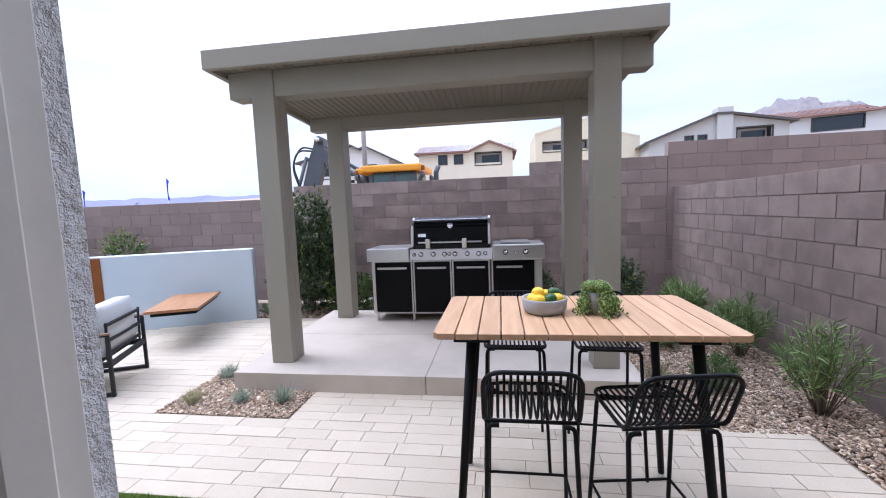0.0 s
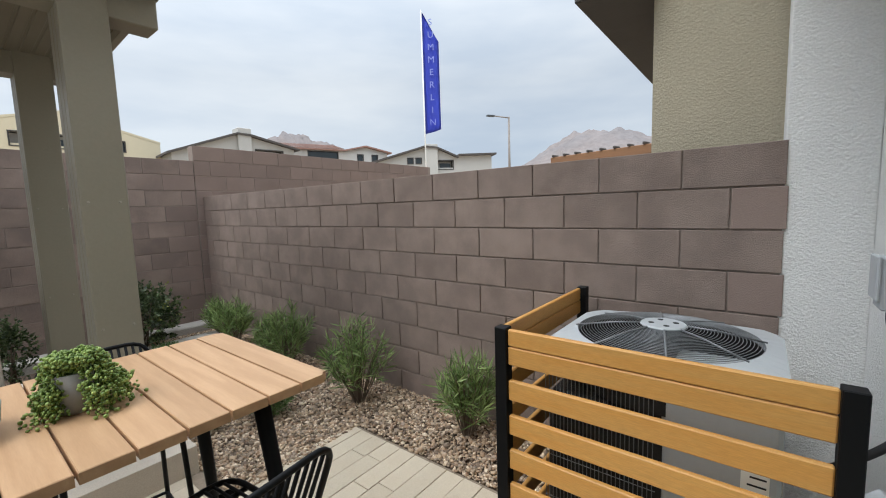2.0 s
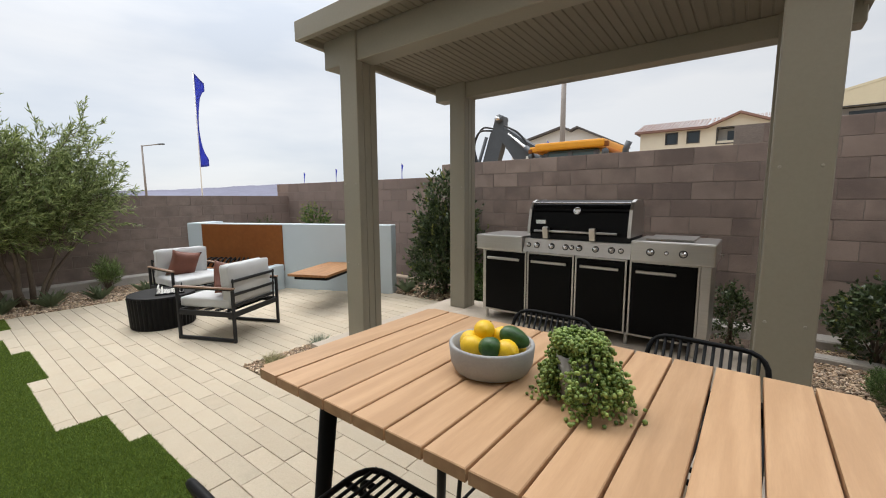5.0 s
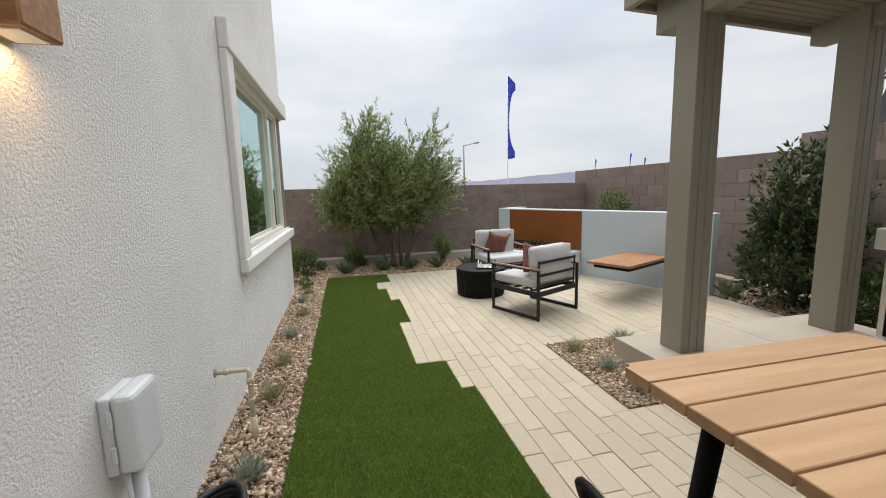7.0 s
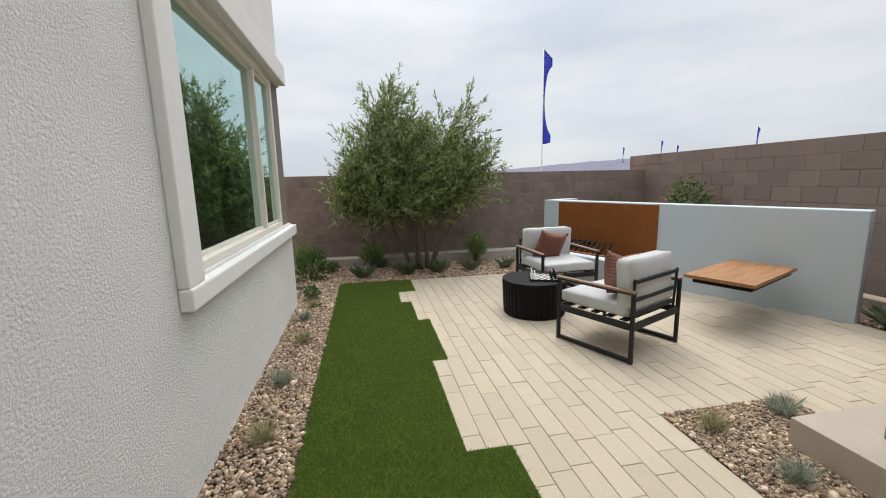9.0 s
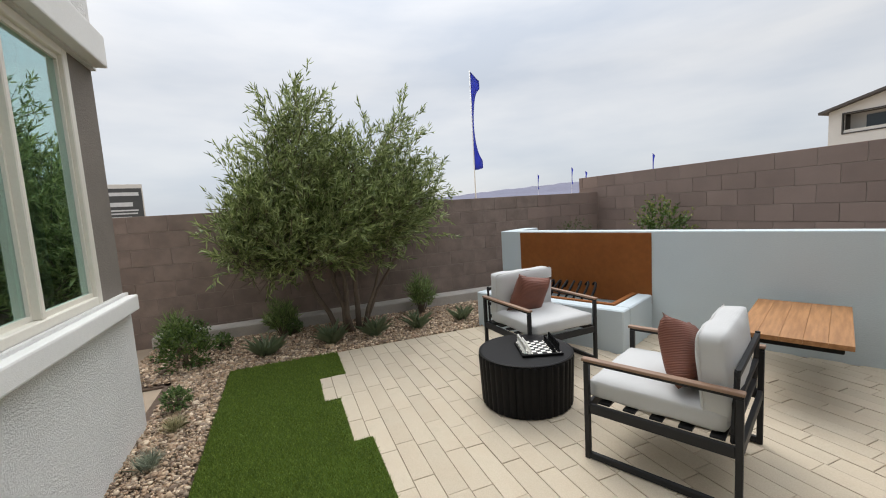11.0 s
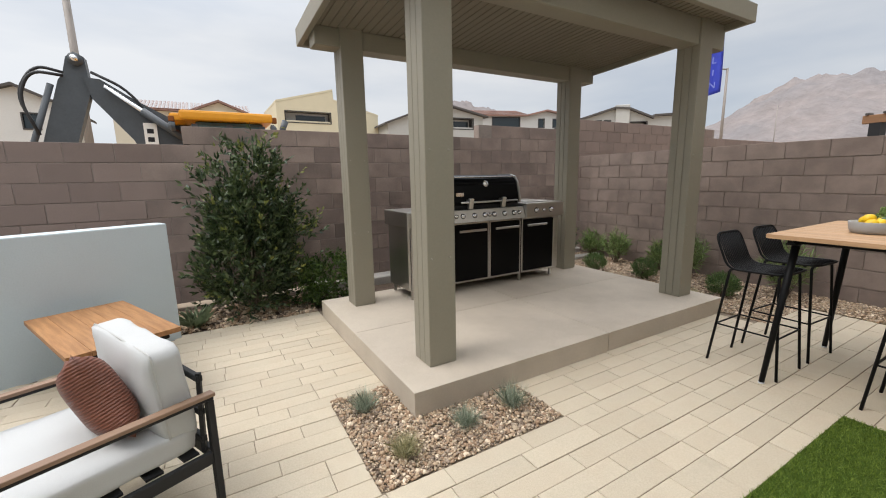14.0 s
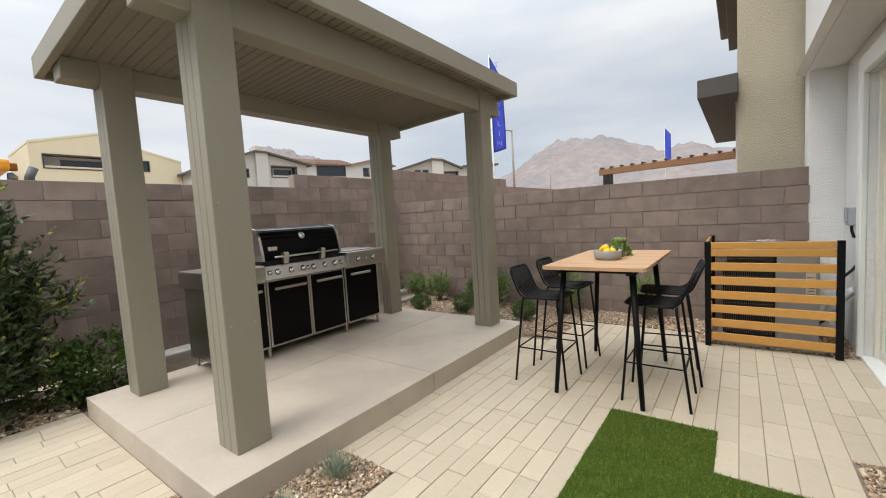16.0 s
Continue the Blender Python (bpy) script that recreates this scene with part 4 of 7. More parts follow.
    part("thermometer", lathe([(0.036, 0), (0.036, 0.008), (0.030, 0.012), (0, 0.012)], 24, None, Matrix.Translation((-0.01, 0.066, 1.195)) @ pose(0, 0, 0, 76, 0, 0)), M_CHROME, lid, "", True)
    part("badge", box(-0.42, 0.045, 1.06, -0.315, 0.052, 1.105, 0.004, m=None), M_CHROME, lid)
    part("lid_handle", tube([(-0.40, -0.035, 1.0), (0.38, -0.035, 1.0)], 0.011, 10), M_STEEL, lid, "", True)
    for x in (-0.28, 0.17):
        bm = bmesh.new()
        m = pose(x, 0, 1.0, 12, 0, 0)
        add_box(bm, -0.028, -0.055, -0.065, 0.028, -0.015, 0.05, m, 0.008, 2)
        add_box(bm, -0.012, -0.02, -0.02, 0.012, 0.06, 0.02, m)
        part("handle_bracket", bm, M_STEEL, lid)


grill()


# ---- lounge chairs, coffee table, chess ----
def cushion_bm(sx, sy, sz, puff=0.02, n=8, r=0.04):
    """A soft cushion: a rounded box, swollen in the middle."""
    bm = bmesh.new()
    bmesh.ops.create_cube(bm, size=1.0)
    bmesh.ops.subdivide_edges(bm, edges=bm.edges[:], cuts=n, use_grid_fill=True)
    for v in bm.verts:
        p = v.co * 2
        sxx, syy, szz = p.x * sx / 2, p.y * sy / 2, p.z * sz / 2
        q = Vector((max(-sx / 2 + r, min(sx / 2 - r, sxx)), max(-sy / 2 + r, min(sy / 2 - r, syy)), max(-sz / 2 + r, min(sz / 2 - r, szz))))
        d = Vector((sxx, syy, szz)) - q
        w = q + (d.normalized() * r if d.length > 1e-6 else d)
        bulge = puff * (1 - p.x ** 2) * (1 - p.y ** 2)
        w.z += bulge * (1 if p.z > 0 else -1) * abs(p.z)
        w += Vector((noise.noise(w * 9), noise.noise(w * 9 + Vector((5, 0, 0))), noise.noise(w * 9 + Vector((0, 7, 0))))) * 0.008
        v.co = w
    return bm


def lounge_chair(x, y, turn, label):
    """Faces its own +x; 0.70 deep, 0.75 wide."""
    root = thing("lounge_chair", x, y, 0.002, turn, label, "armchair", "lounge chairs")
    hd, hw, t = 0.36, 0.370, 0.0145
    for s in (-1, 1):
        yy = s * (hw - t)
        for sx in (-1, 1):
            part("leg", box(sx * (hd - t) - t, yy - t, 0, sx * (hd - t) + t, yy + t, 0.550, 0.003), M_CHARCOAL, root)
        part("floor_rail", box(-hd + 2 * t, yy - t * 0.9, 0.005, hd - 2 * t, yy + t * 0.9, 0.04, 0.003), M_CHARCOAL, root)
        arm = part("arm_rail", box(-hd, yy - t, 0.551, hd, yy + t, 0.565, 0.003), M_CHARCOAL, root)
        part("armrest", box(-hd - 0.005, yy - 0.021, 0.566, hd + 0.008, yy + 0.021, 0.583, 0.005, 2), M_ARMWOOD, arm, "brown wooden armrest")
        part("side_rail", box(-hd + 2 * t, yy - t * 0.8, 0.27, hd - 2 * t, yy + t * 0.8, 0.325, 0.003), M_CHARCOAL, root)
    for sx in (-1, 1):
        part("cross_rail", box(sx * (hd - t) - t * 0.8, -hw + 2 * t, 0.27, sx * (hd - t) + t * 0.8, hw - 2 * t, 0.325, 0.003), M_CHARCOAL, root)
    for k in range(5):
        part("seat_slat", box(-0.29 + 0.13 * k, -hw + 2 * t, 0.326, -0.23 + 0.13 * k, hw - 2 * t, 0.336), M_CHARCOAL, root)
    for z in (0.38, 0.50, 0.645):
        xx = -hd + 0.040 - (z - 0.40) * 0.04
        part("back_bar", box(xx - 0.012, -hw + 0.035, z - 0.014, xx + 0.012, hw - 0.035, z + 0.014, 0.003), M_CHARCOAL, root)
    for s in (-1, 1):
        yy = s * (hw - 0.045)
        part("back_post", tube([(-hd + 0.043, yy, 0.32), (-hd + 0.040 - 0.27 * 0.04, yy, 0.668)], 0.012, 4), M_CHARCOAL, root)
    seat = part("seat_cushion", cushion_bm(0.655, 0.655, 0.112, 0.010, 10, 0.03), M_FABRIC, root, "off-white fabric seat cushion", True)
    seat.matrix_basis = pose(0.028, 0, 0.398)
    back = part("back_cushion", cushion_bm(0.415, 0.645, 0.135, 0.020, 10, 0.03), M_FABRIC, root, "off-white fabric back cushion", True)
    back.matrix_basis = pose(-0.236, 0, 0.600, 0, 94, 0)
    part("piping", tube(rounded([(-0.206, -0.322, 0.045), (0.206, -0.322, 0.045), (0.206, 0.322, 0.045), (-0.206, 0.322, 0.045)], 0.03, 4, True), 0.004, 5, False), M_PIPING, back)
    return root


CHAIR_A, CHAIR_B = (-4.80, 3.865, 3.5), (-3.25, 3.695, 204.5)
lounge_chair(*CHAIR_B, "charcoal metal lounge chair with off-white cushions near the coffee table")
lounge_chair(*CHAIR_A, "charcoal metal lounge chair with off-white cushions by the fire pit")


def pillow(chair, dx, dy, dz, tilt, spin, yaw):
    bm = bmesh.new()
    bmesh.ops.create_grid(bm, x_segments=14, y_segments=14, size=0.5)
    top = bm.verts[:]
    for v in top:
        a, b = v.co.x * 2, v.co.y * 2
        pinch = 1 - 0.15 * (1 - a * a) * abs(b) ** 3 - 0.15 * (1 - b * b) * abs(a) ** 3
        v.co = Vector((a * 0.19 * pinch, b * 0.19 * pinch, 0.082 * (max(0, (1 - a ** 4) * (1 - b ** 4))) ** 0.6))
    geo = bmesh.ops.duplicate(bm, geom=bm.verts[:] + bm.edges[:] + bm.faces[:])
    for v in [g for g in geo["geom"] if isinstance(g, bmesh.types.BMVert)]:
        v.co.z *= -1
    bmesh.ops.remove_doubles(bm, verts=bm.verts, dist=1e-4)
    ob = to_object("throw_pillow", bm, M_RUST, None, True)
    ob.matrix_basis = pose(chair[0], chair[1], 0.002, 0, 0, chair[2]) @ pose(dx, dy, dz, 0, 0, yaw) @ pose(0, 0, 0, 0, tilt, 0) @ pose(0, 0, 0, 0, 0, spin)
    tagged(ob, "rust-brown ribbed throw pillow leaning on the chair back", "pillow", "throw pillows")


pillow(CHAIR_B, -0.065, 0.075, 0.612, 108, 22, 0)
pillow(CHAIR_A, -0.055, -0.045, 0.605, 108, -12, -4)

CT = (-4.17, 3.315)


def coffee_table():
    root = thing("coffee_table", CT[0], CT[1], 0.002, 0, "round black fluted drum coffee table", "coffee table")
    bm = bmesh.new()
    n = 288
    rings = []
    for z, r, amp in ((0.0, 0.318, 0.4), (0.012, 0.325, 1), (0.36, 0.340, 1), (0.372, 0.338, 0.5)):
        rings.append([bm.verts.new(((r + 0.013 * amp * abs(math.sin(20 * a)) - 0.008) * math.cos(a), (r + 0.013 * amp * abs(math.sin(20 * a)) - 0.008) * math.sin(a), z)) for a in (2 * math.pi * i / n for i in range(n))])
    for a, b in zip(rings, rings[1:]):
        for i in range(n):
            bm.faces.new((a[i], a[(i + 1) % n], b[(i + 1) % n], b[i]))
    bm.faces.new(rings[0][::-1])
    part("drum", bm, M_BLACK, root)
    part("tabletop", lathe([(0.334, 0.368), (0.341, 0.372), (0.341, 0.380), (0.332, 0.384), (0.320, 0.380), (0.0, 0.380)], 64), M_BLACK, root)


coffee_table()
CHESS = (-4.118, 3.39, 0.386, 70.0)


def chess():
    root = thing("chess_board", CHESS[0], CHESS[1], CHESS[2] - 0.002, CHESS[3], "black and white chess board on the coffee table", "chess board")
    part("board", box(-0.145, -0.145, 0, 0.145, 0.145, 0.016, 0.003), M_BLACK, root)
    q = 0.0335
    for i in range(8):
        for k in range(8):
            if (i + k) % 2:
                part("square", box((i - 4) * q + 0.001, (k - 4) * q + 0.001, 0.0162, (i - 3) * q - 0.001, (k - 3) * q - 0.001, 0.0172), M_WHITEPIECE, root)
    pawn = [(0.0105, 0), (0.0105, 0.004), (0.005, 0.008), (0.0035, 0.017), (0.0055, 0.019), (0.0062, 0.024), (0.004, 0.029), (0.0, 0.030)]
    tall = [(0.012, 0), (0.012, 0.005), (0.006, 0.010), (0.0045, 0.030), (0.0075, 0.034), (0.006, 0.040), (0.0075, 0.046), (0.003, 0.049), (0.0, 0.052)]
    base = pose(CHESS[0], CHESS[1], CHESS[2] + 0.0155, 0, 0, CHESS[3])
    for mat, rows, label in ((M_WHITEPIECE, (0, 1), "ivory chess piece on the board"), (M_BLACK, (7, 6), "black chess piece on the board")):
        src = {}
        for k, row in enumerate(rows):
            for i in range(8):
                m = base @ Matrix.Translation(((row - 3.5) * q, (i - 3.5) * q, 0))
                if k not in src:
                    src[k] = to_object("chess_piece", lathe([(a * 1.15, b * 1.35) for a, b in (tall if k == 0 else pawn)], 10), mat, None, True)
                    src[k].matrix_basis = m
                    tagged(src[k], label, "chess piece", "chess pieces")
                else:
                    copy_thing(src[k], m)


chess()


# ---- cedar screen and condenser ----
def cedar_screen():
    root = thing("slat_screen", 2.27, 0.93, 0, 0, "orange cedar slat screen on black posts round the condenser", "screen fence")
    for x, y in ((0, 0), (0, 0.97), (0.90, 0.97)):
        part("post", box(x - 0.025, y - 0.025, -0.03, x + 0.025, y + 0.025, 1.062, 0.003), M_BLACK, root)
    rows = [(0.990, 1.055), (0.915, 0.987)] + [(0.915 - 0.062 - 0.142 * k - 0.080, 0.915 - 0.062 - 0.142 * k) for k in range(6)]
    for a, b in rows:
        part("slat", box(-0.012, 0.026, a, 0.010, 0.944, b, 0.004), M_CEDAR, root)
    for a, b in rows:
        ob = part("slat", box(-0.010, -0.43, -(b - a) / 2, 0.010, 0.43, (b - a) / 2, 0.004), M_CEDAR, root)
        ob.matrix_basis = pose(0.455, 0.985, (a + b) / 2, 0, 0, 90)


cedar_screen()


def condenser():
    root = thing("air_conditioner", 2.725, 1.42, 0, 0, "grey air conditioning condenser with a round fan grille", "air conditioner")
    part("pad", box(-0.36, -0.42, -0.02, 0.36, 0.42, 0.06, 0.01), M_CURB, root, "concrete pad")
    part("coil", box(-0.315, -0.365, 0.06, 0.315, 0.365, 0.79, 0.05, 3), M_FIN, root, "dark coil fins")
    part("corner_panel", box(-0.325, -0.375, 0.06, 0.05, -0.05, 0.93, 0.03, 3), M_SIDING, root)
    part("base_pan", box(-0.325, -0.375, 0.055, 0.325, 0.375, 0.11, 0.02, 2), M_SIDING, root)
    top = bmesh.new()
    n, hole = 48, 0.326
    ring_in, ring_out, low = [], [], []
    for i in range(n):
        a = 2 * math.pi * i / n
        c, s = math.cos(a), math.sin(a)
        k = min(0.335 / max(abs(c), 1e-6), 0.385 / max(abs(s), 1e-6))
        k = min(k, 0.455)
        ring_in.append(top.verts.new((hole * c, hole * s, 0.995)))
        ring_out.append(top.verts.new((k * c, k * s, 0.975)))
        low.append(top.verts.new((k * c, k * s, 0.92)))
    inner = [top.verts.new((v.co.x, v.co.y, 0.97)) for v in ring_in]
    for i in range(n):
        j = (i + 1) % n
        top.faces.new((ring_in[i], ring_in[j], ring_out[j], ring_out[i]))
        top.faces.new((ring_out[i], ring_out[j], low[j], low[i]))
        top.faces.new((inner[i], inner[j], ring_in[j], ring_in[i]))
    part("top_cover", top, M_SIDING, root)
    part("fan_well", lathe([(0.330, 0.80), (0.330, 0.966), (0.3245, 0.966), (0.3245, 0.805), (0.0, 0.805)], 48), M_FIN, root)
    grille = bmesh.new()
    for k in range(23):
        r = 0.085 + 0.0110 * k
        z = 1.030 - 0.032 * (r / 0.31) ** 2
        add_tube(grille, [(r * math.cos(a), r * math.sin(a), z) for a in np.linspace(0, 2 * math.pi, 49)], 0.0015, 5, False)
    for k in range(8):
        a = 2 * math.pi * k / 8 + 0.2
        add_tube(grille, [(r * math.cos(a), r * math.sin(a), 1.033 - 0.032 * (r / 0.31) ** 2) for r in (0.07, 0.18, 0.338)], 0.004, 5)
    part("fan_grille", grille, M_WIRE, root, "pale wire fan grille", True)
    part("hub_plate", lathe([(0.080, 1.026), (0.085, 1.031), (0.080, 1.036), (0.0, 1.038)], 28), M_SIDING, root)
    for k in range(4):
        part("hub_hole", lathe([(0.011, 0.0), (0.011, 0.0015), (0.0, 0.0015)], 12, None, pose(0.045 * math.cos(1.571 * k + 0.4), 0.045 * math.sin(1.571 * k + 0.4), 1.0368)), M_FIN, root)
    blades = bmesh.new()
    for k in range(3):
        m = pose(0, 0, 0.87, 0, 0, 120 * k) @ pose(0.15, 0, 0, 22, 0, 0)
        add_box(blades, -0.12, -0.09, -0.002, 0.12, 0.09, 0.002, m)
    part("fan_blades", blades, M_FIN, root)
    for k in range(9):
        z = 0.16 + 0.09 * k
        part("guard_wire", tube([(-0.328, -0.04, z), (-0.328, 0.36, z)], 0.0018, 4), M_WIRE, root)
    for k in range(27):
        y = -0.03 + 0.0150 * k
        part("guard_wire", tube([(-0.330, y, 0.13), (-0.330, y, 0.92)], 0.0016, 4), M_WIRE, root)
    part("rating_label", box(-0.30, -0.3775, 0.50, -0.17, -0.3755, 0.72), M_WHITEPIECE, root, "white rating sticker")
    part("rating_label", box(-0.3275, -0.345, 0.52, -0.3255, -0.275, 0.76), M_WHITEPIECE, root, "white rating sticker")
    bars = bmesh.new()
    for k in range(7):
        add_box(bars, -0.3285, -0.338, 0.55 + 0.026 * k, -0.3278, -0.285 - 0.006 * (k % 3), 0.556 + 0.026 * k)
    part("label_print", bars, M_CHARCOAL, root)


condenser()


# ---- house fittings ----
def wall_lamp():
    root = thing("wall_lamp", -0.075, HOUSE, 1.86, 0, "bronze box wall lamp shining down warmly", "wall lamp")
    bm = box(-0.075, 0.0, 0.0, 0.075, 0.11, 0.36, 0.006)
    part("housing", bm, M_BENCH, root)
    part("diffuser", box(-0.05, 0.02, -0.004, 0.05, 0.09, 0.002), M_WHITEPIECE, root)
    glow = new("lamp_glow", bpy.data.lights.new("lamp_glow", "AREA"))
    glow.data.shape, glow.data.size, glow.data.size_y, glow.data.energy, glow.data.color = "RECTANGLE", 0.09, 0.06, 0.55, (1.0, 0.62, 0.30)
    glow.parent = root
    glow.matrix_basis = pose(0, 0.055, -0.012)


wall_lamp()


def meter_box():
    root = thing("outlet_cover", -0.318, HOUSE, 0.57, 0, "pale grey weatherproof plastic outlet cover on the wall", "outlet cover")
    part("base", box(-0.085, 0, 0, 0.085, 0.035, 0.27, 0.012, 3), M_PLASTIC, root)
    part("lid", box(-0.092, 0.036, 0.004, 0.092, 0.105, 0.276, 0.03, 4), M_PLASTIC, root)
    part("hinge", box(0.088, 0.028, 0.05, 0.096, 0.044, 0.11, 0.003), M_PLASTIC, root)
    part("hinge", box(0.088, 0.028, 0.17, 0.096, 0.044, 0.23, 0.003), M_PLASTIC, root)
    part("conduit", tube([(0.0, 0.05, 0.0), (0.0, 0.05, -0.60)], 0.022, 12), M_PLASTIC, root, "", True)
    part("cable", tube(rounded([(0.05, 0.04, 0.0), (0.075, 0.06, -0.15), (0.045, 0.05, -0.35), (0.05, 0.05, -0.60)], 0.08), 0.008, 8), M_PLASTIC, root, "", True)


meter_box()


def hose_bib():
    root = thing("water_pipe", -1.30, HOUSE, 0, 0, "cream painted water riser pipe beside the house wall", "pipe")
    part("pipe", tube(rounded([(-0.02, 0.0, 0.44), (-0.02, 0.17, 0.44), (0.0, 0.19, 0.44), (0.0, 0.19, 0.02)], 0.03, 4), 0.014, 12), M_PVC, root, "", True)
    for p, q in (((-0.02, 0.05, 0.44), (-0.02, 0.08, 0.44)), ((0, 0.19, 0.40), (0, 0.19, 0.36)), ((0, 0.19, 0.27), (0, 0.19, 0.245)), ((0, 0.19, 0.15), (0, 0.19, 0.0))):
        part("fitting", tube([p, q], 0.020, 12), M_PVC, root, "", True)
    part("valve", tube([(0, 0.19, 0.36), (0.035, 0.20, 0.36)], 0.008, 8), M_STEEL, root, "", True)
    part("flange", lathe([(0.025, 0), (0.025, 0.006), (0.012, 0.008)], 16, None, Matrix.Translation((-0.02, 0.0, 0.44)) @ pose(0, 0, 0, -90, 0, 0)), M_STEEL, root)


hose_bib()
hose = bmesh.new()
for k in range(4):
    add_tube(hose, [(-0.60 + 0.16 * math.cos(a), 0.90 + 0.11 * math.sin(a), 0.03 + 0.028 * k + 0.01 * math.sin(3 * a)) for a in np.linspace(0.3 * k, 0.3 * k + 6.1, 22)], 0.014, 8)
tagged(to_object("garden_hose", hose, M_RUBBER, None, True), "coiled black rubber hose on the gravel", "hose")


def ac_lines():
    root = thing("refrigerant_lines", 2.62, HOUSE, 0, 0, "white line cover and black hose from wall to condenser", "pipes")
    part("line_cover", tube(rounded([(0.10, 0.03, 0.56), (0.10, 0.09, 0.50), (0.12, 0.25, 0.26), (0.12, 0.36, 0.24)], 0.10, 6), 0.035, 10), M_PLASTIC, root, "", True)
    part("black_line", tube(rounded([(0.06, 0.01, 0.82), (0.06, 0.06, 0.74), (0.10, 0.18, 0.60), (0.12, 0.36, 0.55)], 0.08, 6), 0.013, 8), M_RUBBER, root, "", True)
    part("black_line", tube(rounded([(0.17, 0.02, 0.52), (0.14, 0.12, 0.42), (0.15, 0.24, 0.20), (0.12, 0.36, 0.20)], 0.08, 6), 0.012, 8), M_RUBBER, root, "", True)


ac_lines()


def disconnect():
    root = thing("disconnect_box", 2.80, HOUSE, 1.16, 0, "small grey electrical disconnect box on the wall", "electrical box")
    part("body", box(-0.05, 0, 0, 0.05, 0.07, 0.17, 0.006), M_SIDING, root)
    part("cover", box(-0.054, 0.071, 0.03, 0.054, 0.082, 0.174, 0.004), M_SIDING, root)
    part("conduit", tube(rounded([(0.03, 0.03, 0.0), (0.03, 0.03, -0.05), (0.03, 0.01, -0.12)], 0.03), 0.012, 8), M_RUBBER, root, "", True)


disconnect()


# the house stands half a degree off the line of the paving
HOUSE_TURN = pose(1.2, HOUSE, 0, 0, 0, 0.42) @ pose(-1.2, -HOUSE, 0)
HOUSE_PARTS = ("wall_house", "taupe_panel", "trim_", "window_1", "door_1", "floor_room", "ceiling_room", "wall_room", "curtain", "roof_house", "wall_lamp", "outlet_cover", "water_pipe", "disconnect_box")
for ob in list(scene.objects):
    if ob.parent is None and ob.name.startswith(HOUSE_PARTS):
        ob.matrix_basis = HOUSE_TURN @ ob.matrix_basis


# ---- plants ----
def lobes_points(lobes, n, rng, shell=0.5):
    """Points in a set of ellipsoids (centre, radii), more of them near the surface, with their outward ways."""
    vol = np.array([l[1][0] * l[1][1] * l[1][2] for l in lobes])
    pick = rng.choice(len(lobes), n, p=vol / vol.sum())
    c, r = np.array([l[0] for l in lobes])[pick], np.array([l[1] for l in lobes])[pick]
    d = unit(rng.normal(size=(n, 3)))
    k = rng.uniform(0, 1, (n, 1)) ** (1 / 3) * (1 - shell) + shell * rng.uniform(0.75, 1.0, (n, 1))
    return c + d * r * np.minimum(k, 1.0), d


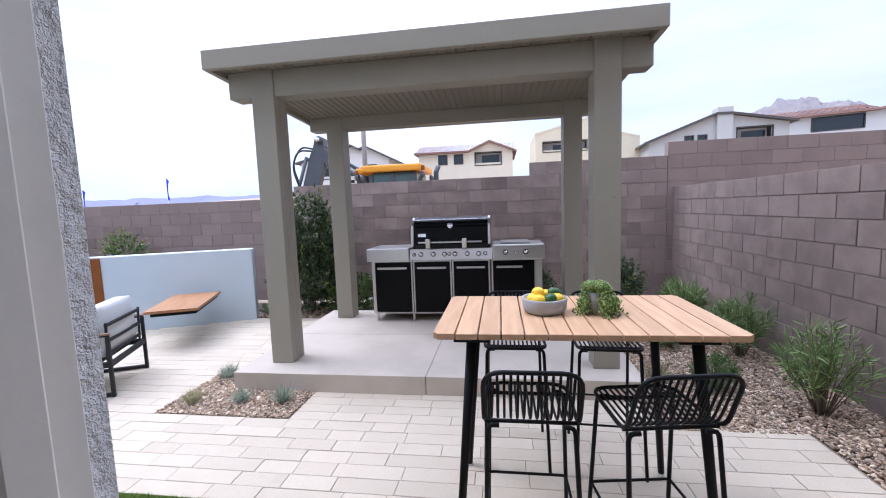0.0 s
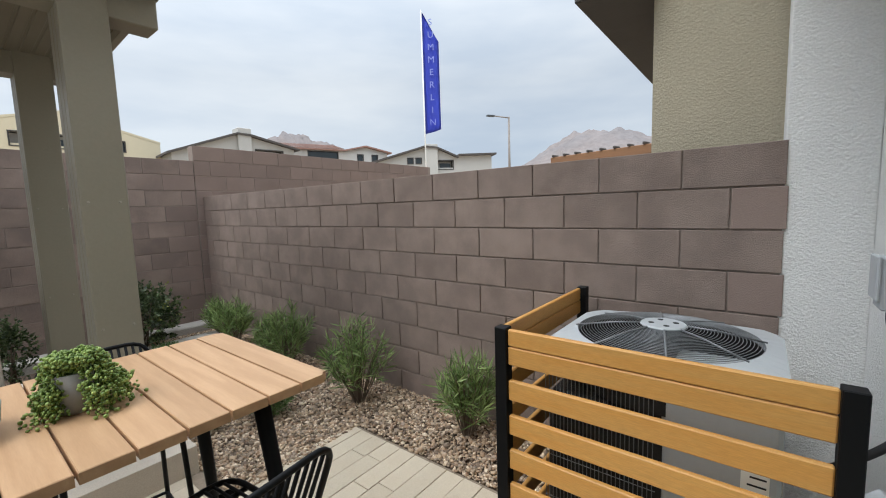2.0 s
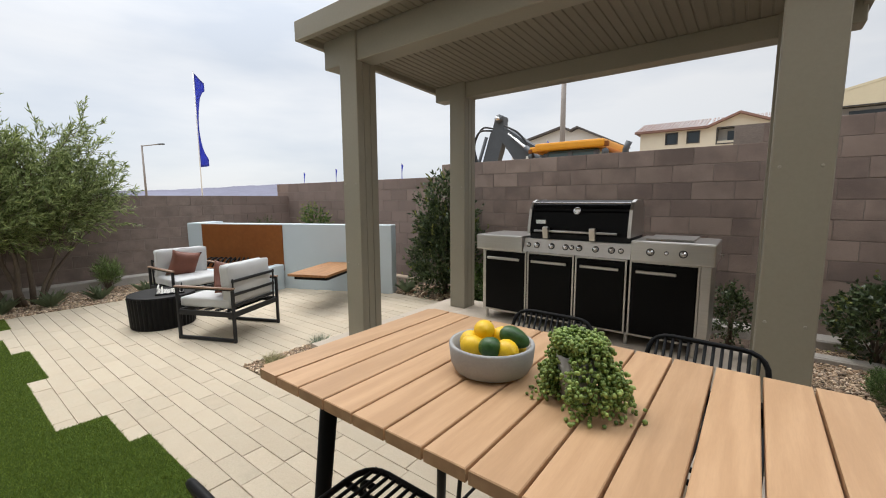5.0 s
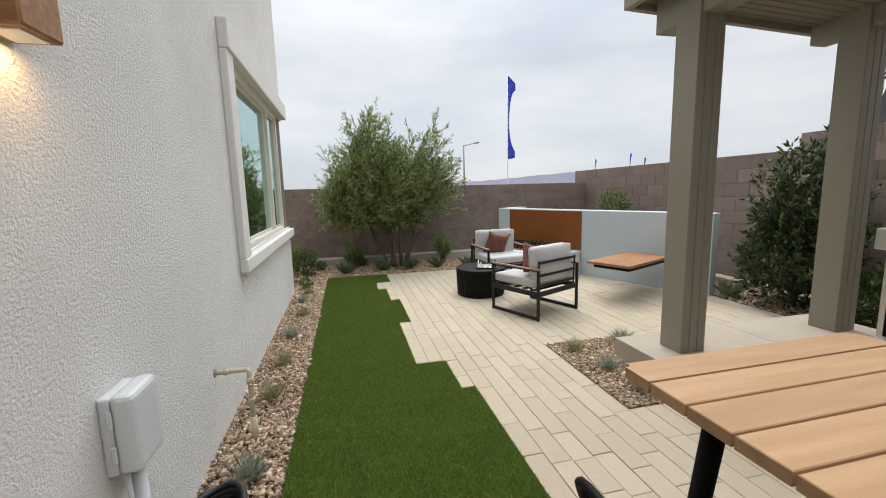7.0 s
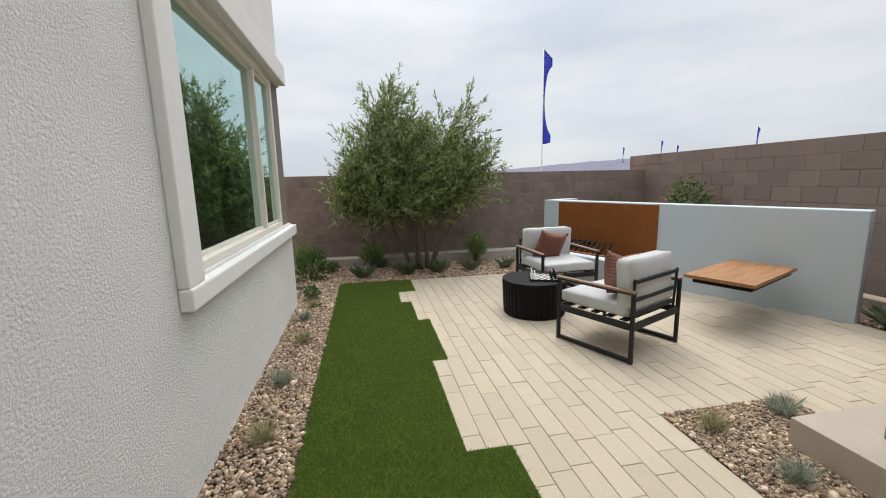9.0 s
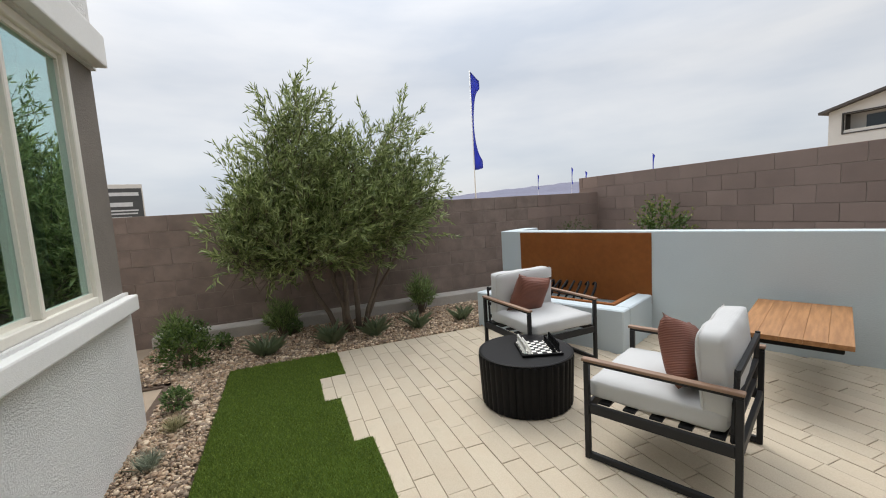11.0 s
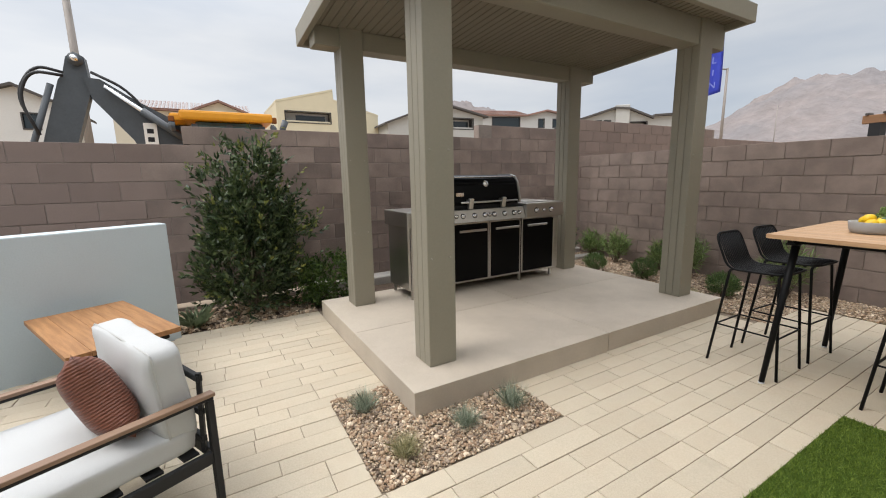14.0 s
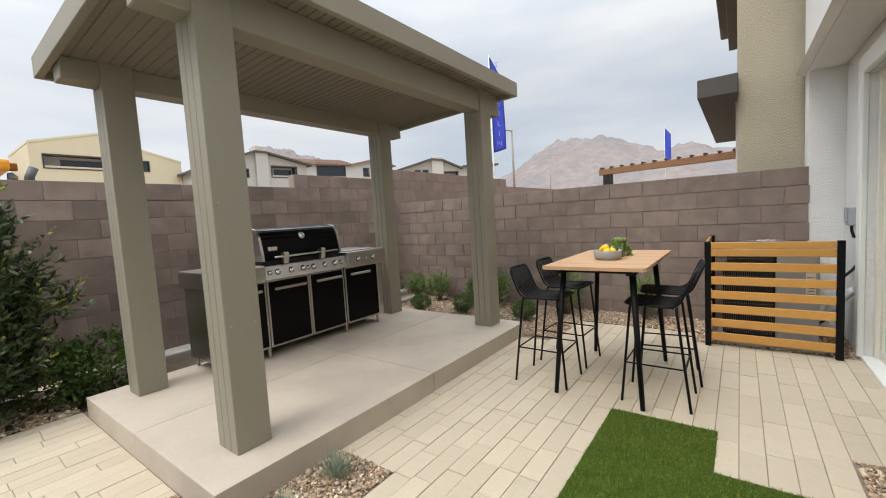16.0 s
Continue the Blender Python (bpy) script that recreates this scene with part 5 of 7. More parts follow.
def olive_tree():
    rng = np.random.default_rng(31)
    root = thing("olive_tree", -6.72, 2.40, 0, 0, "multi-stemmed grey-green olive tree in a gravel bed", "tree")
    rnd = random.Random(3)
    bm = bmesh.new()
    limbs = bmesh.new()
    tips = []
    stems = (((0.0, -0.15), (-0.25, -0.85), 1.5), ((0.05, -0.05), (0.10, -0.35), 1.9), ((0.0, 0.08), (0.1, 0.25), 1.9), ((0.08, 0.15), (0.2, 0.75), 1.6), ((-0.1, 0.0), (-0.3, 0.0), 1.7), ((0.12, 0.0), (0.35, -0.15), 1.5), ((0.0, 0.2), (-0.1, 0.95), 1.35))
    for (bx, by), (tx, ty), h in stems:
        pts = []
        for k in range(7):
            t = k / 6
            pts.append((bx + (tx - bx) * t ** 1.3 + rnd.uniform(-0.03, 0.03), by + (ty - by) * t ** 1.2 + rnd.uniform(-0.03, 0.03), h * t))
        add_tube(bm, pts, rnd.uniform(0.026, 0.040), 7, True, 0.010)
        for k in (3, 4, 5):
            for _ in range(2):
                p = Vector(pts[k])
                e = p + Vector((rnd.uniform(-0.4, 0.4), rnd.uniform(-0.4, 0.5), rnd.uniform(0.25, 0.6)))
                add_tube(limbs, [p, p.lerp(e, 0.5) + Vector((0, 0, 0.04)), e], 0.009, 5, True, 0.004)
    part("trunk", bm, M_BARK, root, "", True)
    part("limb", limbs, M_BARK, root, "", True)
    crown = [((-0.10, -0.45, 1.80), (0.70, 0.70, 0.60)), ((0.05, -0.80, 1.35), (0.62, 0.55, 0.42)), ((0.05, 0.05, 1.82), (0.62, 0.45, 0.42)), ((0.0, -0.48, 2.42), (0.42, 0.36, 0.40)), ((0.0, -0.55, 2.72), (0.18, 0.20, 0.22)),
             ((0.0, 0.62, 1.55), (0.62, 0.60, 0.48)), ((0.0, 0.72, 2.15), (0.36, 0.34, 0.48)), ((0.05, 0.05, 1.38), (0.72, 0.80, 0.40)), ((0.0, 0.82, 2.58), (0.18, 0.22, 0.30)), ((0.1, -1.05, 1.80), (0.36, 0.28, 0.34)), ((0.1, 1.0, 1.85), (0.30, 0.26, 0.28)), ((0.15, -1.0, 1.22), (0.45, 0.40, 0.36)), ((0.40, -0.40, 1.28), (0.38, 0.62, 0.36))]
    so, sd = lobes_points(crown, 600, rng, 0.45)
    sw = unit(sd * 0.6 + np.array((0.0, 0.36, 0.60)) + rng.normal(size=sd.shape) * 0.30)
    per = 7
    along = np.linspace(-0.28, 0.22, per)[None, :, None]
    o = (so[:, None] * np.array((0.96, 0.92, 0.94)) + sw[:, None] * along + rng.normal(size=(len(so), per, 3)) * 0.035).reshape(-1, 3)
    w = unit(np.repeat(sw, per, axis=0) + rng.normal(size=(len(so) * per, 3)) * 0.42)
    va, fa = twig_leaves(o, w, 0.25, 15, 0.094, 0.0155, 0.45, rng)
    into(fast_mesh("crown", va, fa, M_OLIVE), root)
    tw = bmesh.new()
    for p, q in zip(so, sw):
        p = p * np.array((0.96, 0.92, 0.94))
        add_tube(tw, [p - q * 0.42, p, p + q * 0.30], 0.0042, 3, True, 0.002)
    for k in range(0, len(o), 8):
        add_tube(tw, [o[k] - w[k] * 0.05, o[k] + w[k] * 0.24], 0.0024, 3)
    tagged(part("twigs", tw, M_BARK, root), kind="stuff")


olive_tree()


def broad_shrub(name, x, y, lobes, twigs, per, leaf, width, mat, label, seed, tips=0, up=0.5, twig=0.16, spread=0.7, tipmat=None, stems=6):
    rng = np.random.default_rng(seed)
    root = thing(name, x, y, 0, 0, label, "shrub", "")
    bm = bmesh.new()
    for k in range(stems):
        c, r = lobes[k % len(lobes)]
        e = Vector(c) + Vector((rng.normal() * r[0] * 0.4, rng.normal() * r[1] * 0.4, r[2] * 0.4))
        a = Vector((rng.normal() * 0.03, rng.normal() * 0.03, 0))
        add_tube(bm, [a, a.lerp(e, 0.5) + Vector((0, 0, 0.03)), e], 0.010, 5, True, 0.004)
    tagged(part("stem_cluster", bm, M_BARK, root, "", True), kind="stuff")
    o, d = lobes_points(lobes, twigs, rng, 0.4)
    o[:, 2] = np.maximum(o[:, 2], 0.03)
    w = unit(d * 0.6 + np.array((0, 0, up)) + rng.normal(size=d.shape) * 0.3)
    va, fa = twig_leaves(o, w, twig, per, leaf, width, spread, rng)
    va[:, 2] = np.maximum(va[:, 2], 0.006)
    into(fast_mesh("foliage", va, fa, mat), root)
    if tips:
        sel = rng.choice(len(o), tips, replace=False)
        va, fa = twig_leaves(o[sel] + w[sel] * twig * 0.7, w[sel], twig * 0.9, per // 2, leaf * 0.8, width * 0.9, spread * 0.7, rng)
        tagged(into(fast_mesh("new_growth", va, fa, tipmat or M_NEWLEAF), root), "yellow-green new leaves", kind="stuff")
    return root


broad_shrub("laurel_shrub", -2.33, 6.50, [((-0.05, -0.02, 0.46), (0.46, 0.38, 0.46)), ((0.02, 0, 0.92), (0.38, 0.32, 0.42)), ((0.04, 0, 1.34), (0.22, 0.22, 0.34)), ((0.06, 0, 1.68), (0.10, 0.10, 0.22)), ((0.36, 0.0, 1.22), (0.10, 0.14, 0.36)), ((-0.34, 0, 1.22), (0.11, 0.13, 0.36)), ((0.22, 0.0, 1.55), (0.06, 0.08, 0.24)), ((-0.15, 0.0, 1.58), (0.06, 0.08, 0.20)), ((0.46, 0, 0.75), (0.14, 0.2, 0.25))],
            1000, 10, 0.082, 0.028, M_LAUREL, "tall dark green laurel shrub against the rear wall", 41, tips=90, twig=0.25, up=0.85, spread=0.6, stems=16)
broad_shrub("hedge_shrub", -1.52, 6.42, [((0, 0, 0.26), (0.30, 0.26, 0.26)), ((-0.30, 0.05, 0.22), (0.25, 0.22, 0.22))], 420, 9, 0.05, 0.024, M_HEDGE, "low bright green shrub beside the slab", 42)
broad_shrub("corner_shrub", 2.33, 6.62, [((0, 0, 0.34), (0.30, 0.28, 0.24)), ((0.05, 0, 0.50), (0.22, 0.22, 0.16))], 380, 9, 0.052, 0.028, M_LAUREL, "rounded dark green shrub by the curb", 43, tips=30, stems=8)
broad_shrub("grill_shrub", 1.27, 6.45, [((0, 0, 0.30), (0.07, 0.09, 0.24))], 150, 9, 0.042, 0.022, M_LAUREL, "small dark shrub behind the grill", 44)
broad_shrub("wall_shrub", -5.72, 6.55, [((0, 0, 1.0), (0.27, 0.25, 0.30)), ((0, 0, 0.6), (0.35, 0.3, 0.5))], 300, 9, 0.055, 0.024, M_HEDGE, "green shrub with yellow tips behind the blue wall", 45, tips=150)
broad_shrub("wall_shrub", -7.25, 6.35, [((0, 0, 0.75), (0.25, 0.25, 0.30)), ((0, 0, 0.4), (0.3, 0.3, 0.4))], 260, 9, 0.045, 0.010, M_HEDGE, "small green shrub in the yard corner", 46)
broad_shrub("front_shrub", -6.35, 0.72, [((0, 0, 0.19), (0.16, 0.16, 0.19))], 240, 9, 0.036, 0.020, M_HEDGE, "rounded bright green shrub at the house corner", 47)
for k, (x, y, h) in enumerate(((-6.80, 0.98, 0.20), (-6.92, 1.75, 0.22), (-5.30, 0.84, 0.20))):
    broad_shrub("low_shrub", x, y, [((0, 0, h * 0.42), (h * 0.40, h * 0.40, h * 0.36))], 130, 9, 0.026, 0.010, M_ROSEMARY, "small dark green mounded shrub in the gravel", 50 + k, twig=0.05)
for k, (x, y, h) in enumerate(((2.27, 5.70, 0.25), (2.42, 5.0, 0.27), (2.40, 4.0, 0.27))):
    broad_shrub("rosemary_bush", x, y, [((0, 0, h * 0.48), (h * 0.55, h * 0.55, h * 0.46))], 420, 16, 0.026, 0.0045, M_ROSEMARY, "mounded dark green rosemary bush in gravel", 60 + k, up=0.9, twig=0.065, spread=0.6)


def narrow_shrub(x, y, h, w, seed):
    rng = np.random.default_rng(seed)
    root = thing("narrow_leaf_shrub", x, y, 0, rng.uniform(0, 360), "upright narrow-leaved green shrub beside the block wall", "shrub", "shrubs along the east wall")
    n = 40
    a = rng.uniform(0, 2 * math.pi, n)
    r = rng.uniform(0.15, 1, n) ** 0.7 * w
    base = np.stack([np.cos(a) * r * 0.12, np.sin(a) * r * 0.12, np.zeros(n)], axis=1)
    tip = np.stack([np.cos(a) * r, np.sin(a) * r, h * (1.02 - 0.38 * (r / w) ** 2) * rng.uniform(0.72, 1.05, n)], axis=1)
    bm = bmesh.new()
    for b, e in zip(base, tip):
        add_tube(bm, [b, b * 0.55 + e * 0.45 + np.array((0, 0, 0.05)), e], 0.0045, 4, True, 0.0018)
    tagged(part("stem_cluster", bm, M_BARK, root), kind="stuff")
    o = (base * 0.62 + tip * 0.38)
    d = unit(tip - base)
    t = rng.uniform(0, 1, (n, 28, 1))
    b = o[:, None] * (1 - t) + tip[:, None] * t
    ways = unit(d[:, None] * 0.9 + rng.normal(size=(n, 28, 3)) * 0.55)
    va, fa = leaf_arrays(b.reshape(-1, 3), ways.reshape(-1, 3), 0.125 * rng.uniform(0.6, 1.1, n * 28), 0.0100, rng)
    into(fast_mesh("foliage", va, fa, M_OLEANDER), root)


for k, (x, y, h, w) in enumerate(((2.92, 3.60, 0.74, 0.34), (3.0, 4.75, 0.66, 0.34), (3.02, 5.90, 0.58, 0.26), (3.10, 6.45, 0.52, 0.24), (3.02, 2.62, 0.66, 0.26), (3.05, 5.15, 0.50, 0.22), (-6.95, 3.42, 0.62, 0.27), (-6.85, 0.55, 0.50, 0.24), (-6.95, 1.62, 0.50, 0.25))):
    narrow_shrub(x, y, h * 0.92, w * 0.82, 70 + k)


def tuft(name, x, y, n, length, width, mat, label, seed, rise=1.0, lean=0.55):
    rng = np.random.default_rng(seed)
    a = rng.uniform(0, 2 * math.pi, n)
    b = np.stack([rng.normal(0, 0.026, n), rng.normal(0, 0.026, n), np.zeros(n)], axis=1)
    s = rng.uniform(0.0, 1.0, n) ** 0.7 * lean
    way = unit(np.stack([np.cos(a) * s, np.sin(a) * s, np.full(n, rise)], axis=1))
    ln = length * rng.uniform(0.6, 1.1, n)
    side = unit(np.stack([-np.sin(a), np.cos(a), np.zeros(n)], axis=1)) * width / 2
    mid = b + way * ln[:, None] * 0.55
    fine = "tuft" in name
    drift = rng.normal(0, 1, (n, 3)) * 0.6 if fine else np.stack([np.cos(a), np.sin(a), -np.ones(n) * 0.6], axis=1)
    tip = b + way * ln[:, None] + drift * (ln * 0.16)[:, None]
    v = np.stack([b - side * 0.6, b + side * 0.6, mid + side, tip, mid - side], axis=1).reshape(-1, 3)
    if fine:
        ob = fast_mesh(name, v, np.arange(5 * n).reshape(-1, 5), mat)
        ob.location = (x, y, 0.004)
        tagged(ob, label, "grass tuft", "tufts in the gravel")
        return
    root = thing(name, x, y, 0.004, 0, label, "yucca", "yuccas along the paving")
    for k in range(n):
        into(fast_mesh("leaf", v[5 * k:5 * k + 5], np.arange(5).reshape(1, 5), mat), root)


for k, (x, y, s, dry) in enumerate(((-1.99, 3.97, 1.0, 0), (-1.95, 3.45, 0.9, 1), (-1.53, 3.50, 0.85, 0), (-1.17, 3.52, 1.15, 0), (-4.50, 0.86, 0.85, 0), (-3.86, 0.93, 0.9, 1), (-3.09, 0.90, 0.95, 0), (-2.40, 0.92, 1.0, 1), (-1.80, 0.92, 1.0, 1), (-0.94, 0.96, 1.0, 0), (-4.95, 0.90, 0.8, 1), (2.02, 4.15, 1.1, 1))):
    tuft("grass_tuft", x, y, 650, 0.155 * s, 0.0011, M_DRYGRASS if dry else M_FESCUE, "straw-green fine grass tuft in gravel" if dry else "blue-grey fescue grass tuft in gravel", 90 + k, 0.9, 1.25)
for k, (x, y, s) in enumerate(((-6.26, 1.46, 1.0), (-6.28, 2.14, 1.05), (-6.30, 2.63, 1.0), (-6.32, 3.16, 0.95), (-6.35, 3.76, 0.85), (-2.92, 6.28, 0.9))):
    tuft("yucca", x, y, 85, 0.28 * s, 0.013, M_YUCCA, "spiky dusty green yucca in the gravel bed", 120 + k, 0.9, 1.0)


# ---- beyond the walls ----
def far_house(name, x, y, turn, width, depth, base, eave, peaks, mat, roofmat, openings, label, chimney=None, over=0.55):
    """Front face along its own x at y = 0, facing -y. peaks: roof line over the front as (x, z) from eave to eave."""
    root = thing(name, x, y, 0, turn, label, "house", "houses beyond the wall")
    wall = bmesh.new()
    line = [(0.0, base)] + [(px, pz - 0.12) for px, pz in peaks] + [(width, base)]
    holes = [(a, b, c, d) for a, b, c, d, *_ in openings]
    xs = sorted({p[0] for p in line} | {v for h in holes for v in h[:2]})

    def top(q):
        for (xa, za), (xb, zb) in zip(peaks, peaks[1:]):
            if xa <= q <= xb:
                return za + (zb - za) * (q - xa) / max(xb - xa, 1e-6) - 0.12
        return eave
    for a, b in zip(xs, xs[1:]):
        if b - a < 1e-4:
            continue
        cut = sorted((h[2], h[3]) for h in holes if h[0] <= a + 1e-4 and h[1] >= b - 1e-4)
        z = base
        for c, d in cut:
            add_box(wall, a, 0, z, b, 0.25, c)
            z = d
        bm2 = [wall.verts.new(p) for p in ((a, 0, z), (b, 0, z), (b, 0, top(b - 1e-3)), (a, 0, top(a + 1e-3)), (a, 0.25, z), (b, 0.25, z), (b, 0.25, top(b - 1e-3)), (a, 0.25, top(a + 1e-3)))]
        for f in ((0, 1, 2, 3), (5, 4, 7, 6), (3, 2, 6, 7), (4, 5, 1, 0), (1, 5, 6, 2), (4, 0, 3, 7)):
            wall.faces.new([bm2[i] for i in f])
    zs = min(p[1] for p in peaks) - 0.12
    add_box(wall, 0, 0.25, base, 0.25, depth, peaks[0][1] - 0.12)
    add_box(wall, width - 0.25, 0.25, base, width, depth, peaks[-1][1] - 0.12)
    add_box(wall, 0.25, depth - 0.25, base, width - 0.25, depth, zs)
    bmesh.ops.remove_doubles(wall, verts=wall.verts, dist=2e-3)
    part("wall", wall, mat, root)
    roof = bmesh.new()
    for (xa, za), (xb, zb) in zip(peaks, peaks[1:]):
        if abs(xa - xb) < 1e-3:
            continue
        ea = over * 0.9 if (xa, za) == peaks[0] else 0.0
        eb = over * 0.9 if (xb, zb) == peaks[-1] else 0.0
        sl = (zb - za) / (xb - xa)
        pts = [(xa - ea, za - sl * ea), (xb + eb, zb + sl * eb)]
        v = [roof.verts.new((px, py, pz + dz)) for py in (-over, depth + 0.4) for dz in (-0.11, 0.10) for px, pz in pts]
        for f in ((0, 1, 3, 2), (4, 6, 7, 5), (0, 4, 5, 1), (2, 3, 7, 6), (0, 2, 6, 4), (1, 5, 7, 3)):
            roof.faces.new([v[i] for i in f])
    rf = part("roof", roof, roofmat, root)
    for a, b, c, d, kind in openings:
        win = part("window", box(a, 0.12 if kind == "w" else 1.0, c, b, 0.16 if kind == "w" else 1.05, d), M_DARKGLASS if kind == "w" else M_GREYST, root)
        fr = bmesh.new()
        t = 0.10
        for q in ((a - t, c - t, a, d + t), (b, c - t, b + t, d + t), (a, c - t, b, c), (a, d, b, d + t)):
            add_box(fr, q[0], -0.05, q[1], q[2], 0.12, q[3])
        part("frame", fr, M_DARKFRAME, win)
        if kind == "b":
            gl = bmesh.new()
            part("pane", box(a + (b - a) * 0.25, 0.90, c, b - (b - a) * 0.08, 0.97, d - 0.25), M_DARKGLASS, win)
            part("railing", box(a, 0.05, c, b, 0.09, c + (d - c) * 0.16), mat, win)
            for q in (a, b):
                add_box(gl, q - 0.02, 0.25, c, q + 0.02, 1.0, d)
            add_box(gl, a, 0.25, d, b, 1.05, d + 0.05)
            add_box(gl, a, 0.25, c - 0.05, b, 1.05, c)
            part("recess", gl, M_DARKFRAME, win)
    if chimney:
        part("chimney", box(chimney[0], -0.4, base, chimney[1], 1.2, chimney[2], 0.05), mat, root)
    return root


def tile_rows(root, x0, x1, y0, z0, y1, z1, pitch=0.34):
    """Curved roof tiles, one joined part, on a slope from (y0, z0) up to (y1, z1)."""
    bm = bmesh.new()
    for i in range(int((x1 - x0) / pitch)):
        for k in range(8):
            ya, yb = y0 + (y1 - y0) * k / 8, y0 + (y1 - y0) * (k + 1) / 8
            za, zb = z0 + (z1 - z0) * k / 8, z0 + (z1 - z0) * (k + 1) / 8
            xc = x0 + pitch * (i + 0.5)
            ring = []
            for yy, zz, up in ((ya, za, 0.05), (yb, zb, 0.0)):
                ring.append([bm.verts.new((xc + pitch * 0.42 * math.cos(t), yy, zz + up + pitch * 0.30 * math.sin(t))) for t in (0, 1.05, 2.1, math.pi)])
            for a in range(3):
                bm.faces.new((ring[0][a], ring[0][a + 1], ring[1][a + 1], ring[1][a]))
    tagged(part("roof_tiles", bm, M_REDTILE, root), kind="stuff")


far_house("far_house", -22.4, 46, 0, 10.6, 9, 2.4, 7.4, [(0, 7.6), (6.3, 9.2), (7.2, 8.7), (8.0, 9.0), (10.6, 7.7)], M_OFFWHITE, M_ROOFGREY, [(1.0, 5.3, 5.6, 7.15, "b"), (8.2, 9.1, 5.8, 6.9, "w")], "grey-white two-storey house with dark low gables")
h = far_house("far_house", -9.5, 52, 0, 11.8, 9, 2.9, 8.5, [(0, 8.6), (6.3, 8.6), (9.0, 9.75), (11.8, 8.6)], M_CREAM, M_REDTILE, [(2.6, 3.6, 7.2, 8.25, "w"), (4.6, 5.6, 7.2, 8.25, "w"), (7.2, 10.4, 6.9, 8.4, "b")], "cream house with a red clay tile roof")
tile_rows(h, -0.5, 6.4, -0.6, 8.55, 4.0, 10.0)
tile_rows(h, 6.4, 12.3, 1.2, 8.9, 4.0, 10.0)
far_house("far_house", 4.9, 50, 0, 11.6, 9, 2.9, 8.4, [(0, 9.9), (6.2, 11.5), (6.25, 10.4), (11.6, 9.0)], M_YELLOWST, M_YELLOWST, [(0.9, 5.8, 7.8, 8.9, "b"), (8.0, 8.6, 7.9, 8.8, "w")], "pale yellow house with a tall slanted parapet", over=0.03)
far_house("far_house", 16.1, 46, -6, 12.4, 9, 2.7, 7.6, [(0, 7.75), (6.0, 10.0), (7.4, 9.95), (12.4, 8.9)], M_GREYST, M_ROOFGREY, [(3.4, 4.1, 7.2, 8.0, "w"), (4.6, 5.3, 7.2, 8.0, "w"), (8.0, 11.0, 7.3, 8.5, "b")], "grey-white house with a stucco chimney and dark eaves", chimney=(6.1, 7.5, 10.65))
h = far_house("far_house", 31.0, 50, -20, 14.0, 9, 3.0, 9.6, [(0, 9.9), (7.5, 9.9), (10.5, 10.6), (14.0, 9.9)], M_OFFWHITE, M_REDTILE, [(2.5, 6.5, 8.3, 9.6, "w"), (9.4, 10.2, 8.3, 9.4, "w"), (11.6, 12.4, 8.3, 9.4, "w")], "off-white house with a low red tile roof")
tile_rows(h, -0.5, 7.6, -0.6, 9.95, 4.0, 11.1)
far_house("far_house", 34.24, 37.34, -42, 14.4, 9, 2.8, 7.0, [(0, 7.1), (6.0, 8.85), (7.6, 8.7), (10.1, 7.6), (10.15, 7.85), (14.4, 7.95)], M_GREYST, M_ROOFGREY, [(4.0, 4.6, 6.9, 7.5, "w"), (5.0, 5.6, 6.9, 7.5, "w"), (7.5, 9.5, 6.2, 7.2, "b")], "grey-white house with a stucco chimney and flat eaves", chimney=(6.1, 7.6, 9.15))
far_house("far_house", 24.0, 70, -5, 10.0, 9, 3.2, 10.0, [(0, 10.0), (5, 11.0), (10, 10.0)], M_CREAM, M_REDTILE, [(3, 6, 8.5, 9.6, "w")], "cream house with tiled roof far up the slope")


